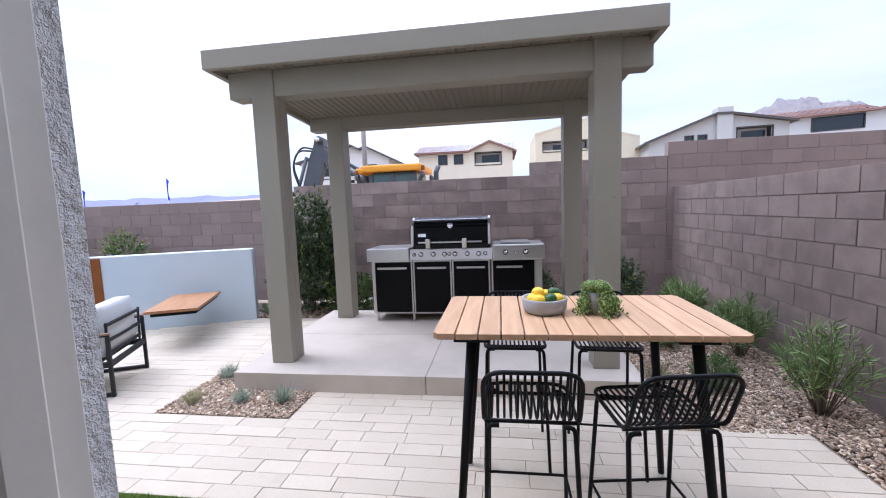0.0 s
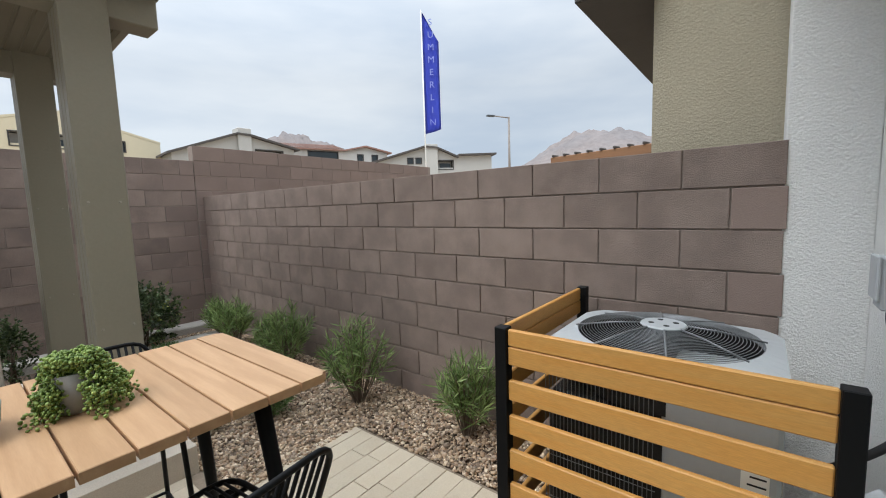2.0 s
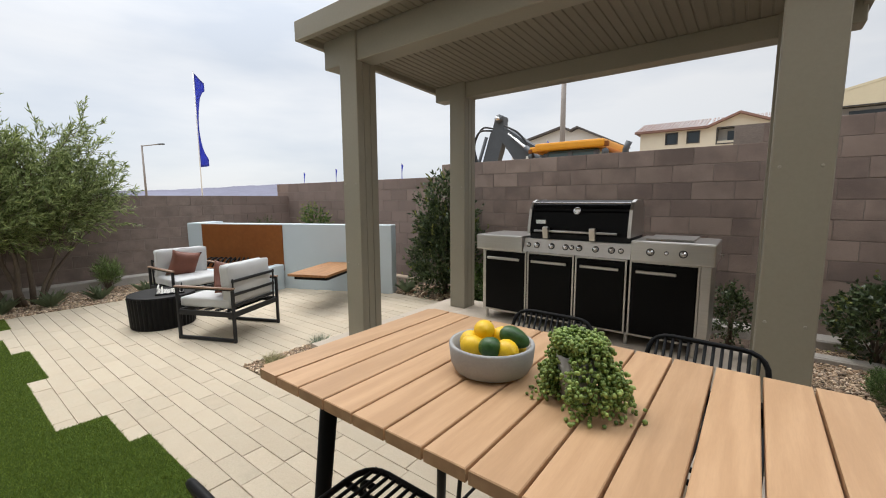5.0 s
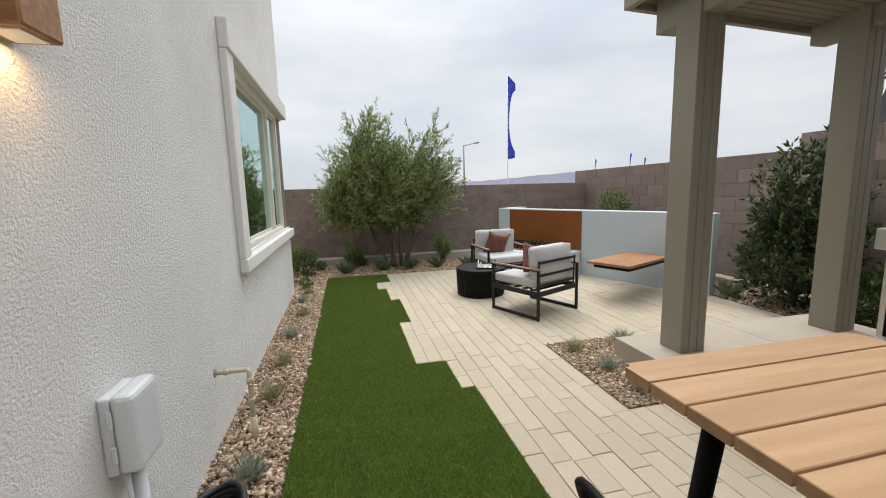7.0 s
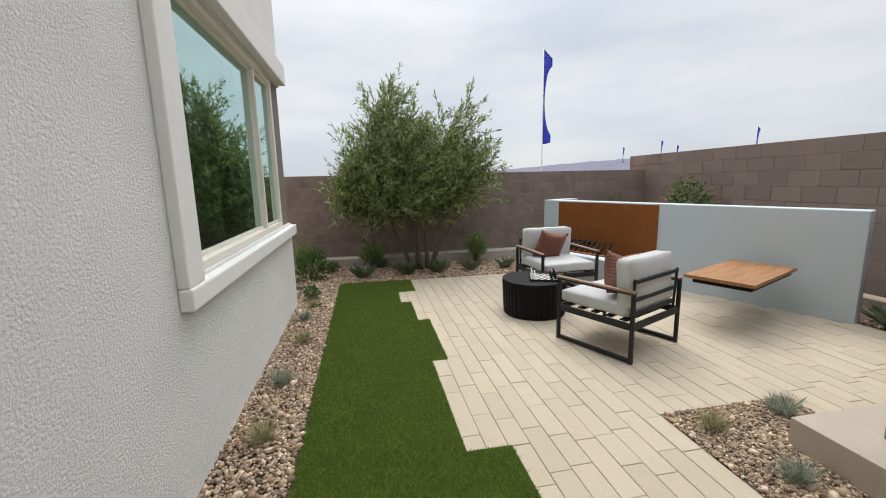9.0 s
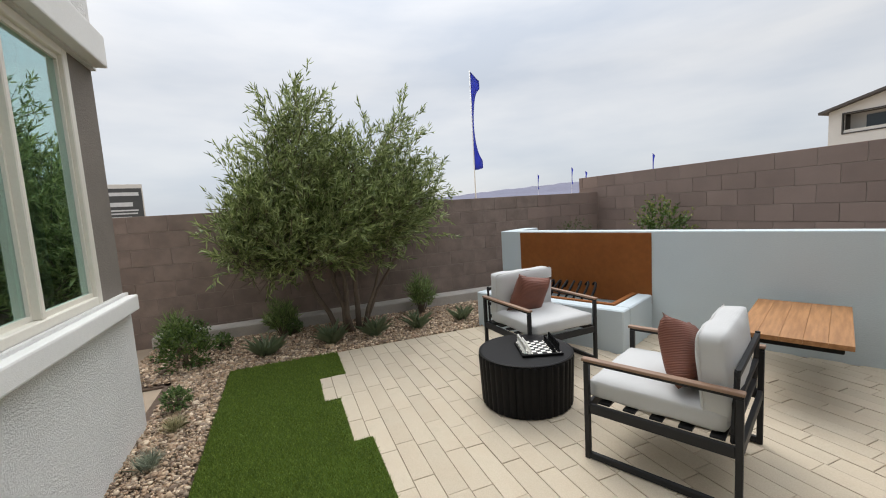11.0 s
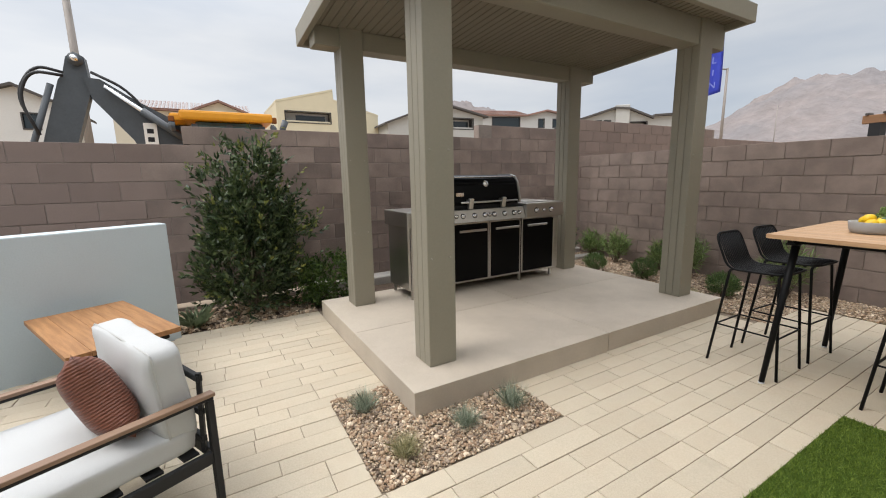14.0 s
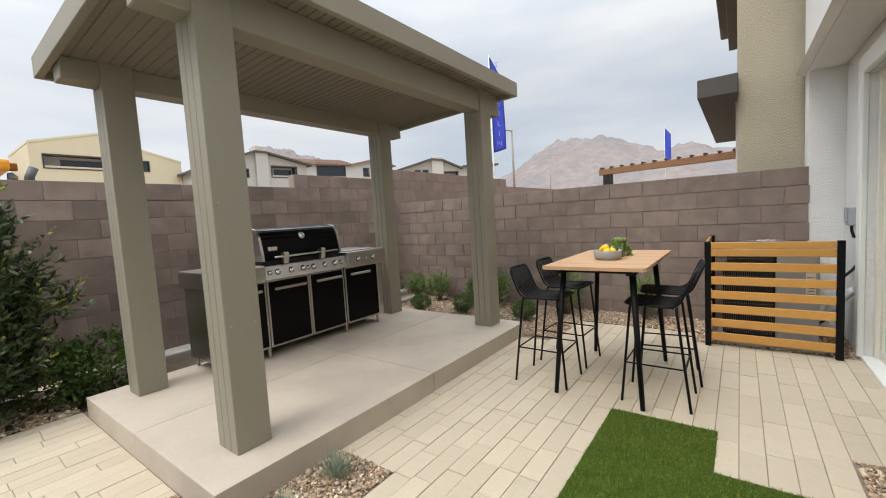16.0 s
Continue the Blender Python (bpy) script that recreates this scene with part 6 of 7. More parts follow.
def digger():
    root = thing("excavator", -3.0, 11.3, 0.03, 0, "backhoe excavator with dark grey arm and yellow cab", "excavator")
    boom = bmesh.new()

    def plate(pts, y0, y1):
        a = [boom.verts.new((x, y0, z)) for x, z in pts]
        b = [boom.verts.new((x, y1, z)) for x, z in pts]
        boom.faces.new(a)
        boom.faces.new(b[::-1])
        for k in range(len(pts)):
            boom.faces.new((a[k], b[k], b[(k + 1) % len(pts)], a[(k + 1) % len(pts)]))
    plate([(-2.45, 1.2), (-1.98, 1.2), (-1.34, 3.15), (-1.36, 3.40), (-1.38, 3.72), (-1.52, 3.80), (-1.64, 3.70), (-1.72, 3.40), (-1.80, 3.28)], 0.58, 0.82)
    part("dipper_arm", boom, M_MACHINE, root)
    boom = bmesh.new()
    plate([(-1.42, 3.36), (-1.18, 3.34), (-0.65, 2.98), (0.45, 2.36), (0.45, 1.6), (-0.50, 1.6), (-0.80, 2.25), (-1.34, 2.98)], 0.52, 0.88)
    part("boom", boom, M_MACHINE, root)
    part("pivot", tube([(-1.50, 0.50, 3.66), (-1.50, 0.90, 3.66)], 0.11, 14), M_MACHINE, root, "", True)
    part("pin", tube([(-1.50, 0.4, 3.66), (-1.50, 1.0, 3.66)], 0.05, 10), M_CHROME, root, "", True)
    part("ram", tube([(-1.12, 0.42, 3.20), (0.1, 0.42, 2.25)], 0.045, 10), M_CHROME, root, "", True)
    part("ram_barrel", tube([(-0.6, 0.42, 2.80), (0.3, 0.42, 2.10)], 0.075, 10), M_MACHINE, root, "", True)
    part("ram", tube([(-2.60, 0.55, 1.2), (-1.90, 0.55, 3.2)], 0.05, 10), M_MACHINE, root, "", True)
    for k, pts in enumerate((((-1.70, 0.5, 3.35), (-2.15, 0.5, 3.40), (-2.35, 0.5, 2.9), (-2.15, 0.5, 2.3)), ((-1.70, 0.6, 3.42), (-2.10, 0.6, 3.52), (-2.40, 0.6, 3.0), (-2.2, 0.6, 2.4)), ((-1.3, 0.5, 3.45), (-0.8, 0.5, 3.20), (-0.4, 0.5, 2.60), (0.2, 0.5, 2.2)))):
        part("hydraulic_hose", tube(rounded(pts, 0.3, 6), 0.028, 6), M_RUBBER, root, "", True)
    part("maker_plate", box(-0.62, 0.495, 2.12, -0.40, 0.515, 2.58, m=None), M_WHITEPIECE, root)
    for k in range(2):
        part("plate_print", box(-0.57, 0.49, 2.22 + 0.16 * k, -0.46, 0.494, 2.31 + 0.16 * k), M_CHARCOAL, root)
    part("cab", box(0.25, -0.2, 0.6, 1.50, 1.3, 2.579, 0.08, 2), M_CABGLASS, root, "tinted glass cab")
    for x in (0.25, 0.85, 1.45):
        part("cab_pillar", box(x - 0.05, -0.22, 0.6, x + 0.06, -0.14, 2.52), M_MACHINE, root)
    part("cab_roof", box(0.02, -0.35, 2.58, 1.66, 1.45, 2.76, 0.05, 2), M_YELLOW, root, "yellow cab roof")
    part("roof_front", box(-0.14, -0.30, 2.56, 0.10, 1.4, 2.70, 0.04, 2), M_YELLOW, root)
    for x in (-0.06, 1.62):
        for y in (-0.25, 1.2):
            part("work_light", lathe([(0.09, 0), (0.10, 0.06), (0.05, 0.11)], 12, None, pose(x, y, 2.46, 0, 90 if x > 1 else -90, 0)), M_MACHINE, root)
    part("indicator_lamp", box(-0.16, -0.32, 2.54, -0.06, -0.22, 2.64, 0.02, 2), M_CORTEN, root, "red indicator lamp")
    part("indicator_lamp", box(1.64, -0.32, 2.58, 1.74, -0.22, 2.70, 0.02, 2), M_CORTEN, root, "red indicator lamp")
    part("exhaust", tube([(1.95, 0.3, 1.4), (1.95, 0.3, 2.55), (2.02, 0.3, 2.72)], 0.07, 10), M_MACHINE, root, "", True)
    part("chassis", box(-0.6, -0.5, 0.45, 3.4, 1.6, 1.3, 0.1, 2), M_YELLOW, root)
    for x, r in ((0.7, 0.75), (3.0, 0.55)):
        for y in (-0.75, 1.45):
            wheel = part("wheel", tube([(x, y, r), (x, y + 0.4, r)], r, 24), M_RUBBER, root)
            part("rim", tube([(x, y - 0.01, r), (x, y + 0.41, r)], r * 0.55, 18), M_YELLOW, wheel)


digger()


def banner(name, x, y, base, z0, z1, width, bend, turn, letters, label, furl=0.0):
    root = thing(name, x, y, base, turn, label, "flag", "banner flags")
    part("pole", tube([(0, 0, 0), (0, 0, z1 - base + 0.05)], 0.022, 8, True, 0.012), M_WHITEPIECE, root, "", True)
    bm = bmesh.new()
    n, m = 26, 6
    grid = []
    for i in range(n + 1):
        t = i / n
        z = z0 - base + (z1 - z0) * t
        wd = width * (1 - furl * (0.85 * math.sin(math.pi * min(1, max(0, (t - 0.10) / 0.78))) ** 0.5))
        row = []
        for k in range(m + 1):
            u = k / m
            row.append(bm.verts.new((0.02 + wd * u, 0.06 * math.sin(5 * t + 4 * u) * u * (1 + bend), z + (0.10 * u * (1 - t) - 0.16 * u * t - 0.55 * u * max(0, t - 0.75) * 4) * (1 if not furl else 0.4))))
        grid.append(row)
    for i in range(n):
        for k in range(m):
            bm.faces.new((grid[i][k], grid[i][k + 1], grid[i + 1][k + 1], grid[i + 1][k]))
    bmesh.ops.solidify(bm, geom=bm.faces[:], thickness=0.004)
    cloth = part("banner", bm, M_FLAG, root, "", True)
    for k, ch in enumerate(letters):
        cu = bpy.data.curves.new("letter", "FONT")
        cu.body, cu.size, cu.align_x, cu.extrude = ch, 0.22, "CENTER", 0.002
        cu.materials.append(M_FLAGTEXT)
        ob = new("letter", cu)
        ob.parent = cloth
        t = 1 - (k + 0.7) / (len(letters) + 0.8)
        ob.matrix_basis = pose(0.02 + width * 0.5, -0.045 + 0.06 * math.sin(5 * t + 2) * 0.5 * (1 + bend), z0 - base + (z1 - z0) * t - 0.12, 90, 0, 0)


banner("banner_flag", 9.05, 8.0, 0.0, 3.42, 6.40, 0.40, 0.3, -52, "SUMMERLIN", "tall blue banner flag with white vertical lettering")
banner("banner_flag", -13.2, 7.45, 0.0, 2.55, 5.52, 0.26, 1.0, 60, "", "tall blue banner flag furled by the wind", furl=1.0)
banner("banner_flag", 46.8, 8.06, 2.4, 6.06, 9.5, 0.55, 0.5, -80, "", "blue banner flag beyond the neighbouring yard")
for x, y, z in ((-16.2, 42.0, 5.0), (-35.0, 40.0, 3.6), (-45.6, 40.0, 2.8), (-48.4, 40.0, 3.6), (-56.5, 40.0, 3.4)):
    banner("banner_flag", x, y, 0.0, z, z + 2.4, 0.22, 1.0, 30, "", "distant blue banner flag", furl=0.6)


def street_lamp(x, y, base, top, turn, label, arm=1.6):
    root = thing("street_lamp", x, y, base, turn, label, "street lamp", "street lamps")
    part("pole", tube([(0, 0, 0), (0, 0, top - base)], 0.14, 10, True, 0.10), M_POLE, root, "", True)
    part("arm", tube([(0, 0, top - base - 0.1), (arm, 0, top - base)], 0.065, 8), M_POLE, root, "", True)
    part("lamp_head", box(arm - 0.1, -0.17, top - base - 0.10, arm + 0.75, 0.17, top - base + 0.07, 0.05, 2), M_MACHINE, root)


street_lamp(38.9, 21.9, 2.0, 10.6, 150, "tan street lamp with a short arm", 1.8)
street_lamp(-61.0, 19.8, 0.0, 8.4, 20, "tan street lamp with a short arm", 3.0)
street_lamp(-5.95, 20.2, 1.2, 8.2, -30, "tan light pole behind the excavator", 0.4)
street_lamp(148.0, 60.0, 2.6, 21.0, 20, "distant street lamp before the mountain", 4.0)


def site_sign():
    root = thing("site_sign", -30.5, -6.95, 0, -75, "grey builder's sign board with pale lettering bars", "sign")
    board = part("board", box(-1.10, -0.05, 0.6, 1.10, 0.05, 3.68, 0.01), M_SIGN, root)
    part("border", box(-1.16, -0.03, 0.55, 1.16, 0.03, 3.92, 0.01), M_OFFWHITE, root)
    for z, w, t in ((3.35, 0.95, 0.20), (2.75, 0.62, 0.24), (2.40, 0.85, 0.08), (2.22, 0.80, 0.08), (2.0, 0.5, 0.07), (1.72, 0.95, 0.16)):
        part("lettering_bar", box(-w, 0.051, z - t / 2, w, 0.062, z + t / 2), M_SIGNTEXT, board)


site_sign()


# ---- the neighbouring house and its arbour ----
def neighbour():
    root = thing("neighbour_house", 3.66, 1.66, 0, 0, "tan stucco neighbouring house with dark eaves", "house")
    part("wall", box(0, -6, -0.05, 6.0, 0.0, 5.6), M_TAN, root)
    part("lower_eave", box(-0.20, -0.01, 2.72, 4.6, 0.40, 2.95, 0.01), M_ROOFGREY, root)
    part("upper_eave", box(0.3, -0.01, 4.95, 5.8, 0.18, 5.35, 0.01), M_ROOFGREY, root)
    part("roof", box(-0.3, -6.2, 5.36, 6.2, 0.35, 5.6, 0.02), M_ROOFGREY, root)
    part("corner_board", box(0.3, 0.0, -0.05, 0.42, 0.02, 2.71), M_TRIM, root)


neighbour()


def arbour():
    root = thing("wooden_arbour", 9.58, 3.25, -0.08, -105, "stained wood arbour in the neighbouring yard", "arbour")
    part("beam", box(-1.81, -0.06, 2.50, 2.2, 0.06, 2.68, 0.01), M_ARBOUR, root)
    for k in range(13):
        part("rafter", box(-1.75 + 0.30 * k, -0.10, 2.68, -1.70 + 0.30 * k, 0.10, 2.73, 0.01), M_ROOFGREY, root)
    part("post", box(1.85, -0.10, 0.04, 2.05, 0.10, 2.50), M_CHARCOAL, root)
    part("post", box(-1.65, -0.10, 0.04, -1.45, 0.10, 2.50), M_CHARCOAL, root)


arbour()


# ---- mountains, with distance haze in their colours ----
def ridge(name, line, depth, mat, label, seed):
    """A rocky ridge under a crest line of (x, y, z), falling away on both sides."""
    rng = np.random.default_rng(seed)
    pts = np.array(line, dtype=float)
    seg = np.linspace(0, len(pts) - 1, 90)
    crest = np.stack([np.interp(seg, np.arange(len(pts)), pts[:, k]) for k in range(3)], axis=1)
    d = unit(np.gradient(crest[:, :2], axis=0))
    out = np.stack([d[:, 1], -d[:, 0]], axis=1)
    rows = []
    offs = np.linspace(-1, 1, 25)
    for o in offs:
        fall = (1 - abs(o)) ** 0.8
        p = np.concatenate([crest[:, :2] + out * o * depth, (crest[:, 2] * fall)[:, None]], axis=1)
        for k in range(len(p)):
            q = Vector(p[k]) * (6.0 / depth)
            p[k, 2] += (noise.noise(q) * 0.07 + noise.noise(q * 3) * 0.05 + noise.noise(q * 7) * 0.03) * crest[k, 2] * min(1, fall * 3)
        rows.append(p)
    v = np.concatenate(rows)
    n = len(crest)
    i, j = np.meshgrid(np.arange(len(offs) - 1), np.arange(n - 1), indexing="ij")
    a = (i * n + j).ravel()
    tagged(fast_mesh(name, v, np.stack([a, a + 1, a + n + 1, a + n], axis=1), mat), label, "mountain", kind="structure")


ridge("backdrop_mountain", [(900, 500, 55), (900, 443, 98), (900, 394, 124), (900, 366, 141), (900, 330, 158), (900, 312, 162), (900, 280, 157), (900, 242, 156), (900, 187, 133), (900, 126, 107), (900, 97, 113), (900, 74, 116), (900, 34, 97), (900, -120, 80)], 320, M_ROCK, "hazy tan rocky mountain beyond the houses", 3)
ridge("backdrop_hills", [(-1500, -900, 20), (-1500, 100, 18), (-1500, 500, 34), (-1450, 900, 62), (-1300, 1300, 80), (-900, 1500, 84), (-300, 1700, 60)], 300, M_HILL, "low hills on the horizon, coloured haze blue", 4)
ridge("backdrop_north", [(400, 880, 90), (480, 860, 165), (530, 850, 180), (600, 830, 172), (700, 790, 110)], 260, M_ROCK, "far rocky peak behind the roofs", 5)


# ---- gravel, turf ----
def inside(poly, x, y):
    r = np.zeros(len(x), dtype=bool)
    for (xa, ya), (xb, yb) in zip(poly, poly[1:] + poly[:1]):
        hit = ((ya > y) != (yb > y)) & (x < (xb - xa) * (y - ya) / (yb - ya + 1e-12) + xa)
        r ^= hit
    return r


def gravel(name, poly, density, size, label, seed, holes=()):
    rng = np.random.default_rng(seed)
    xs, ys = [p[0] for p in poly], [p[1] for p in poly]
    area = (max(xs) - min(xs)) * (max(ys) - min(ys))
    n = int(area * density)
    x, y = rng.uniform(min(xs), max(xs), n), rng.uniform(min(ys), max(ys), n)
    keep = inside(poly, x, y)
    for h in holes:
        keep &= ~inside(h, x, y)
    x, y = x[keep], y[keep]
    n = len(x)
    t = (1 + 5 ** 0.5) / 2
    ico = unit(np.array([(-1, t, 0), (1, t, 0), (-1, -t, 0), (1, -t, 0), (0, -1, t), (0, 1, t), (0, -1, -t), (0, 1, -t), (t, 0, -1), (t, 0, 1), (-t, 0, -1), (-t, 0, 1)], dtype=float))
    fac = np.array([(0, 11, 5), (0, 5, 1), (0, 1, 7), (0, 7, 10), (0, 10, 11), (1, 5, 9), (5, 11, 4), (11, 10, 2), (10, 7, 6), (7, 1, 8), (3, 9, 4), (3, 4, 2), (3, 2, 6), (3, 6, 8), (3, 8, 9), (4, 9, 5), (2, 4, 11), (6, 2, 10), (8, 6, 7), (9, 8, 1)])
    s = size * rng.lognormal(0, 0.34, n)
    shape = ico[None] * (1 + rng.normal(0, 0.30, (n, 12, 1)))
    shape = shape * (s[:, None] * rng.uniform(0.7, 1.2, (n, 3)) * np.array((1, 1, 0.65)))[:, None, :]
    a = rng.uniform(0, 6.28, n)
    c, sn = np.cos(a)[:, None], np.sin(a)[:, None]
    v = np.stack([shape[..., 0] * c - shape[..., 1] * sn, shape[..., 0] * sn + shape[..., 1] * c, shape[..., 2]], axis=-1)
    v += np.stack([x, y, -0.004 + s * 0.25 + rng.uniform(0, 0.012, n)], axis=1)[:, None, :]
    f = (fac[None] + 12 * np.arange(n)[:, None, None]).reshape(-1, 3)
    tagged(fast_mesh(name, v.reshape(-1, 3), f, M_GRAVEL), label, "gravel", kind="stuff")


BED_E = [(1.80, 3.32), (2.68, 3.32), (2.68, 2.0), (2.33, 1.98), (2.33, 0.78), (3.29, 0.78), (3.29, 7.0), (1.80, 7.0)]
gravel("gravel_east", BED_E, 6300, 0.0088, "pink and tan crushed stone along the east wall", 1, [[(2.45, 1.05), (3.05, 1.05), (3.05, 1.8), (2.45, 1.8)], [(2.0, 6.42), (3.3, 6.42), (3.3, 6.56), (2.0, 6.56)]])
gravel("gravel_corner", [(-2.145, 3.27), (-0.98, 3.27), (-0.98, 3.72), (-1.755, 3.72), (-1.755, 4.18), (-2.145, 4.18)], 9500, 0.0082, "pink and tan crushed stone in a corner bed", 2)
gravel("gravel_house", [(-6.0, HOUSE - 0.07), (0.42, HOUSE - 0.01), (0.42, 1.13), (-6.0, 1.13)], 6800, 0.0092, "pink and tan crushed stone along the house wall", 3)
gravel("gravel_west", [(-7.2, 0.2), (-5.98, 0.2), (-5.98, 4.0), (-6.4, 4.6), (-7.2, 5.2)], 3600, 0.0115, "brown crushed stone mulch in the west bed", 4)
gravel("gravel_north", [(-3.1, 6.12), (-1.76, 6.12), (-1.76, 6.9), (-3.1, 6.9)], 1500, 0.015, "crushed stone under the tall shrub", 5)

LAWN = [(-6.0, 1.14), (-6.0, 2.15), (-5.35, 2.15), (-5.35, 1.92), (-4.87, 1.92), (-4.87, 2.04), (-4.205, 2.04), (-4.205, 2.16), (-3.21, 2.16), (-3.21, 2.03), (-2.07, 2.03),
        (-2.07, 2.285), (-1.555, 2.285), (-1.555, 2.39), (0.412, 2.39), (0.412, 1.752), (-0.07, 1.752), (-0.07, 1.14)]


def lawn():
    rng = np.random.default_rng(11)
    bm = bmesh.new()
    lo = [bm.verts.new((x, y, -0.02)) for x, y in LAWN]
    hi = [bm.verts.new((x, y, 0.004)) for x, y in LAWN]
    bm.faces.new(hi)
    for k in range(len(LAWN)):
        bm.faces.new((lo[k], lo[(k + 1) % len(LAWN)], hi[(k + 1) % len(LAWN)], hi[k]))
    bmesh.ops.triangulate(bm, faces=bm.faces[:])
    tagged(to_object("lawn", bm, M_TURF), "green artificial turf strip with stepped edges", "lawn", kind="structure")
    n = 260000
    x, y = rng.uniform(-6.0, 0.412, n), rng.uniform(1.14, 2.39, n)
    keep = inside(LAWN, x, y)
    x, y = x[keep], y[keep]
    n = len(x)
    a = rng.uniform(0, 6.28, n)
    h = rng.uniform(0.010, 0.021, n)
    w = 0.0019
    lean = rng.normal(0, 0.009, (n, 2))
    base = np.stack([x, y, np.full(n, 0.001)], axis=1)
    side = np.stack([np.cos(a) * w, np.sin(a) * w, np.zeros(n)], axis=1)
    tip = base + np.stack([lean[:, 0], lean[:, 1], h], axis=1)
    v = np.stack([base - side, base + side, tip], axis=1).reshape(-1, 3)
    tagged(fast_mesh("turf_blades", v, np.arange(3 * n).reshape(-1, 3), M_BLADE), "short green artificial grass blades", "grass", kind="stuff")


lawn()


# ---- pavers: rows along the house, in random lengths ----
ROW = 0.1245


def paver_mesh(length, depth):
    bm = box(0, 0, -0.045, length, depth, 0.0)
    top = [e for e in bm.edges if all(v.co.z > -0.01 for v in e.verts)]
    bmesh.ops.bevel(bm, geom=top, offset=0.0025, segments=1, affect="EDGES")
    bmesh.ops.delete(bm, geom=[f for f in bm.faces if all(v.co.z < -0.04 for v in f.verts)], context="FACES")
    me = bpy.data.meshes.new("paver")
    bm.to_mesh(me)
    bm.free()
    me.materials.append(M_PAVER)
    return me


def west_edge(y):
    if y < 4.52:
        return max(-5.98, (y - 3.859) / 0.439 - 6.2)
    return -4.5 - (y - 4.556) * 0.38 if y < 5.30 else (y - 4.51) / 0.443 - 6.6


def spans(y):
    """Where a row at y has pavers."""
    out = []
    if y < 2.39:
        if y < 1.14:
            out.append((0.43, 2.33 if y > 0.8 else 2.4))
        else:
            left = [(a, b, c) for a, b, c in ((-5.98, -5.35, 2.15), (-5.35, -4.87, 1.92), (-4.87, -4.205, 2.04), (-4.205, -3.21, 2.16), (-3.21, -2.07, 2.03), (-2.07, -1.555, 2.285), (-1.555, 0.412, 2.39)) if y > c]
            for a, b, _ in left:
                if out and abs(out[-1][1] - a) < 1e-6:
                    out[-1] = (out[-1][0], b)
                else:
                    out.append((a, b))
            start = 0.412 if y > 1.752 else -0.07
            end = 2.33 if y < 1.99 else 2.66
            if out and abs(out[-1][1] - 0.412) < 1e-6 and start == 0.412:
                out[-1] = (out[-1][0], end)
            else:
                out.append((start, end))
    elif y < 3.27:
        out.append((-5.98, 2.66))
    elif y < 3.72:
        out += [(-5.98, -2.15), (-0.975, 2.66 if y < 3.33 else 1.72)]
    elif y < 4.18:
        out.append((west_edge(y), -2.15))
    elif y < 6.10:
        out.append((west_edge(y), -1.757))
    return [(a, b) for a, b in out if b - a > 0.06]


def pavers():
    root = tagged(new("pavement"), "cream concrete plank pavers laid in running rows", "pavement", kind="structure")
    rng = random.Random(5)
    lengths = (0.25, 0.31, 0.37, 0.43, 0.49)
    meshes = {s: paver_mesh(s - 0.003, ROW - 0.003) for s in lengths}
    far = bmesh.new()
    count = 0
    first = 2.39 - 14 * ROW
    for row in range(46):
        y = first + row * ROW
        if y < HOUSE + 0.02:
            continue
        for a, b in spans(y + ROW * 0.5):
            x = a
            while x < b - 0.02:
                s = rng.choice(lengths)
                if x == a:
                    s *= rng.uniform(0.5, 1)
                if b - (x + s) < 0.12:
                    s = b - x
                near = -3.3 < x < 1.9 and 2.2 < y < 3.75
                z = 0.002 + rng.uniform(-0.0015, 0.002)
                if near and count < 300:
                    key = min(lengths, key=lambda q: abs(q - s))
                    ob = new("paver", meshes[key])
                    ob.parent = root
                    ob.matrix_basis = Matrix.Translation((x + 0.0015, y + 0.0015, z)) @ Matrix.Diagonal(((s - 0.003) / (key - 0.003), 1, 1, 1))
                    count += 1
                else:
                    c = 0.0025
                    p, q, u, v = x + 0.0015, y + 0.0015, x + s - 0.0015, y + ROW - 0.0015
                    lo = [far.verts.new(w) for w in ((p, q, -0.045), (u, q, -0.045), (u, v, -0.045), (p, v, -0.045))]
                    md = [far.verts.new(w) for w in ((p, q, z - c), (u, q, z - c), (u, v, z - c), (p, v, z - c))]
                    hi = [far.verts.new(w) for w in ((p + c, q + c, z), (u - c, q + c, z), (u - c, v - c, z), (p + c, v - c, z))]
                    far.faces.new(hi)
                    for k in range(4):
                        far.faces.new((md[k], md[(k + 1) % 4], hi[(k + 1) % 4], hi[k]))
                        far.faces.new((lo[k], lo[(k + 1) % 4], md[(k + 1) % 4], md[k]))
                x += s
    ob = part("paver_field", far, M_PAVER_FAR, root)
    tagged(ob, kind="stuff")


pavers()


# ---- block walls: real blocks before a recessed mortar core ----
BL, BH = 0.4065, 0.2005


def block_mesh(length, mat):
    bm = box(0, 0, 0, length, 0.15, BH - 0.008)
    front = [e for e in bm.edges if all(v.co.y < 0.01 for v in e.verts)]
    bmesh.ops.bevel(bm, geom=front, offset=0.0025, segments=1, affect="EDGES")
    me = bpy.data.meshes.new("block")
    bm.to_mesh(me)
    bm.free()
    me.materials.append(mat)
    return me


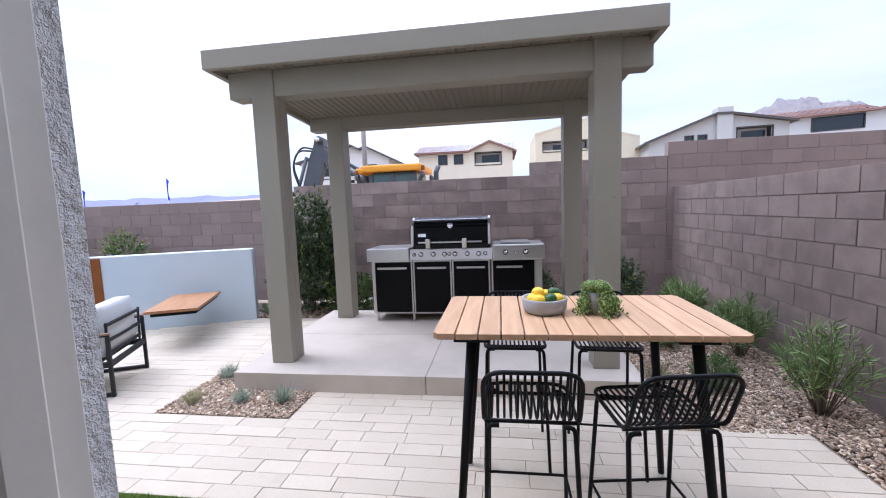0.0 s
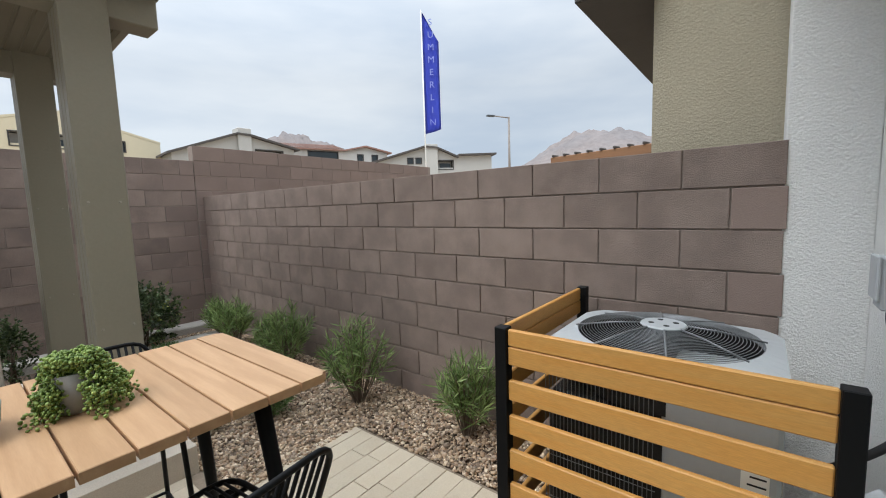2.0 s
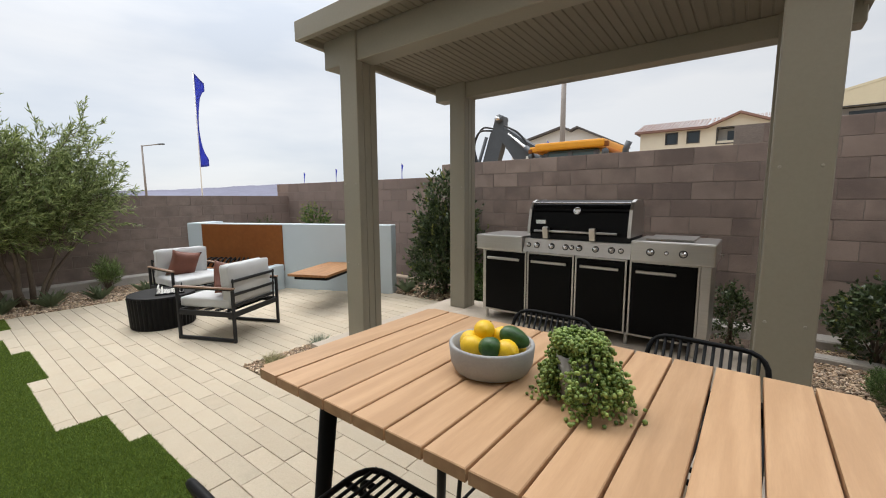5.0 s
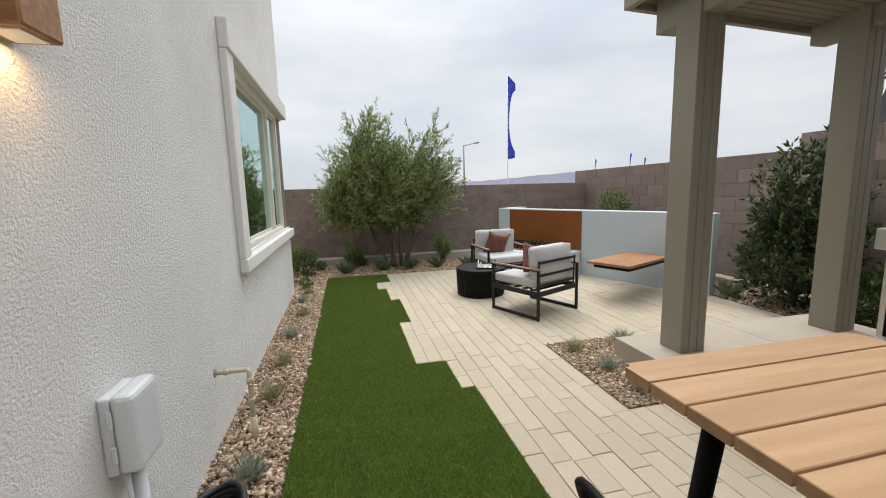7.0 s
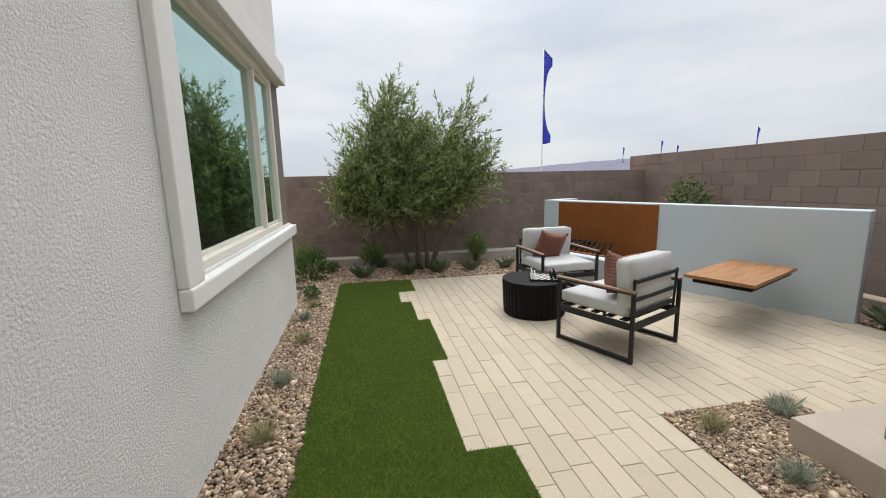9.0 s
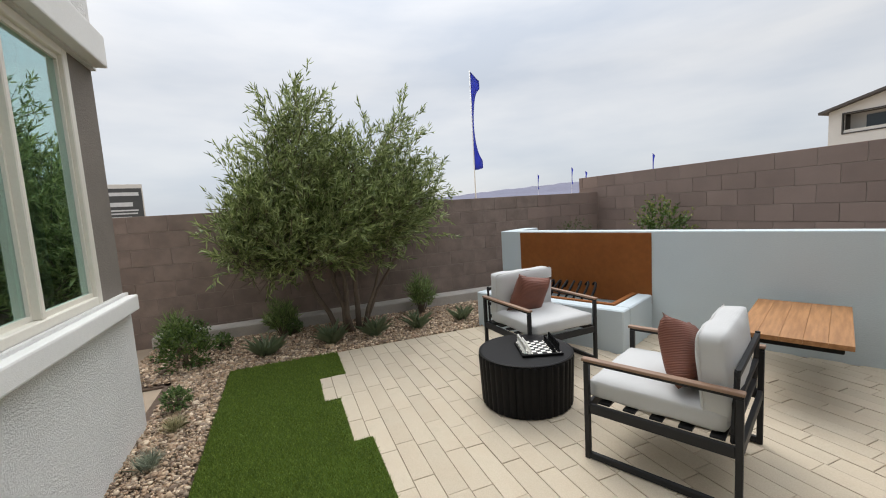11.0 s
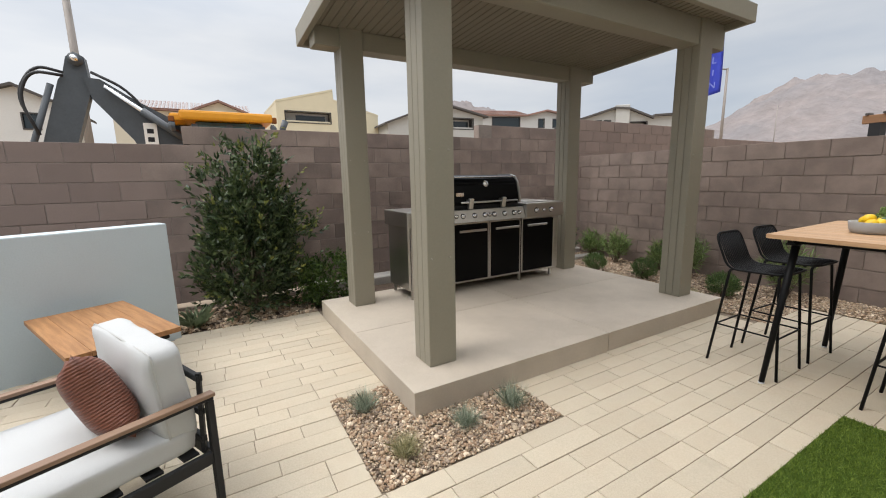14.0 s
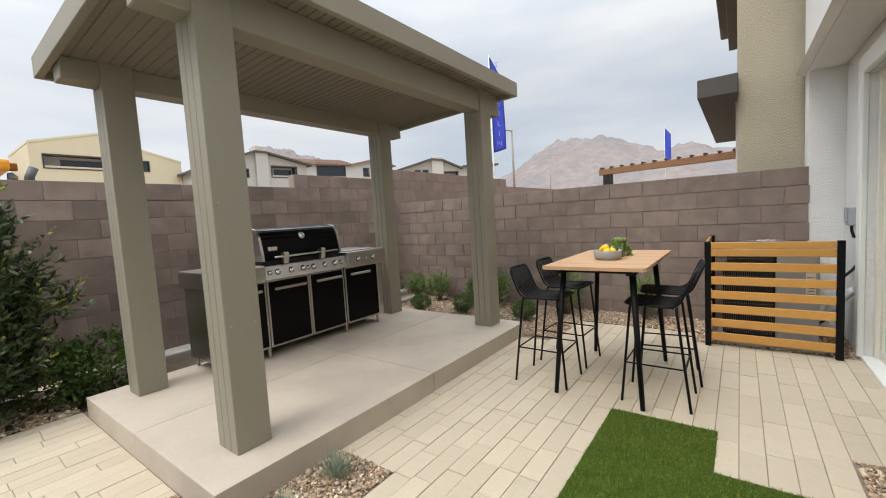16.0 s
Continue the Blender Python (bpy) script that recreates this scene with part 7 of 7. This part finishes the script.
def add_block(bm, m, s, h=BH):
    c = 0.0025
    w, t = s, h - 0.008
    pts = [(0, c, 0), (w, c, 0), (w, c, t), (0, c, t), (c, 0, c), (w - c, 0, c), (w - c, 0, t - c), (c, 0, t - c), (0, 0.15, 0), (w, 0.15, 0), (w, 0.15, t), (0, 0.15, t)]
    v = [bm.verts.new(m @ Vector(p)) for p in pts]
    for f in ((4, 5, 6, 7), (0, 1, 5, 4), (1, 2, 6, 5), (2, 3, 7, 6), (3, 0, 4, 7), (0, 8, 9, 1), (1, 9, 10, 2), (2, 10, 11, 3), (3, 11, 8, 0)):
        bm.faces.new([v[i] for i in f])


def block_wall(name, x, y, turn, length, courses, label, mat, pick, z0=-0.02, offset=0.0, seed=1, joint=0.005):
    """A wall whose face runs along its own x from (x, y). courses: function from the distance along it to the number of courses. pick: which stretch gets blocks of their own."""
    root = tagged(new(name), label, "wall", kind="structure")
    base = pose(x, y, z0, 0, 0, turn)
    rng = random.Random(seed)
    full = block_mesh(BL - 0.008, mat)
    rest = bmesh.new()
    core = bmesh.new()
    steps = sorted({0.0, length, *[s for s in np.arange(0, length, 0.05) if courses(s) != courses(s + 0.05)]})
    for a, b in zip(steps, steps[1:]):
        add_box(core, a, joint, 0, b, 0.145, courses((a + b) / 2) * BH - 0.009, base)
    part("mortar", core, M_MORTAR, root)
    made = 0
    for row in range(max(courses(s) for s in np.arange(0, length, 0.1))):
        s = offset - BL + (BL / 2 if row % 2 else 0)
        while s < length:
            a, b = max(s, 0.0), min(s + BL, length)
            s += BL
            if b - a < 0.03 or courses((a + b) / 2) <= row:
                continue
            m = base @ Matrix.Translation((a + 0.004, rng.uniform(-0.0025, 0.001), row * BH))
            if pick(a, row) and made < 300 and b - a > BL - 0.01:
                ob = new("block", full)
                ob.parent = root
                ob.matrix_basis = m
                made += 1
            else:
                add_block(rest, m, b - a - 0.008)
    if len(rest.faces):
        tagged(part("block_field", rest, M_BLOCK_FAR, root), kind="stuff")
    else:
        rest.free()


block_wall("wall_east", WALL_E, WALL_N, -90, WALL_N - 1.03, lambda s: 9, "mauve-brown concrete block wall beside the gravel bed", M_BLOCK, lambda a, r: True, offset=WALL_N - 1.445 - 14 * BL, joint=0.010)
block_wall("wall_north", -8.05, WALL_N, 0, 11.25, lambda s: 9 if s < 5.27 else 10 if s < 9.25 else 11, "weathered pink-brown block wall stepping up at the rear",
           M_BLOCK_MIX, lambda a, r: a > 4.6, z0=0.055, offset=0.1, seed=2)
block_wall("wall_north_far", 3.205, WALL_N - 0.005, 0, 11.0, lambda s: 12 if s < 5 else 11, "stepped block wall of the neighbouring yard", M_BLOCK_MIX, lambda a, r: False, z0=0.055, offset=0.2, seed=3)
block_wall("wall_west", WALL_W, -3.0, 90, 8.9, lambda s: 8, "brown block wall behind the west planting bed", M_BLOCK, lambda a, r: 2.5 < a < 9, z0=-0.03, seed=4)
block_wall("wall_west_end", WALL_W - 0.12, 5.9, 90, 1.25, lambda s: 8, "brown block wall closing the corner of the yard", M_BLOCK, lambda a, r: False, z0=-0.03, seed=5)
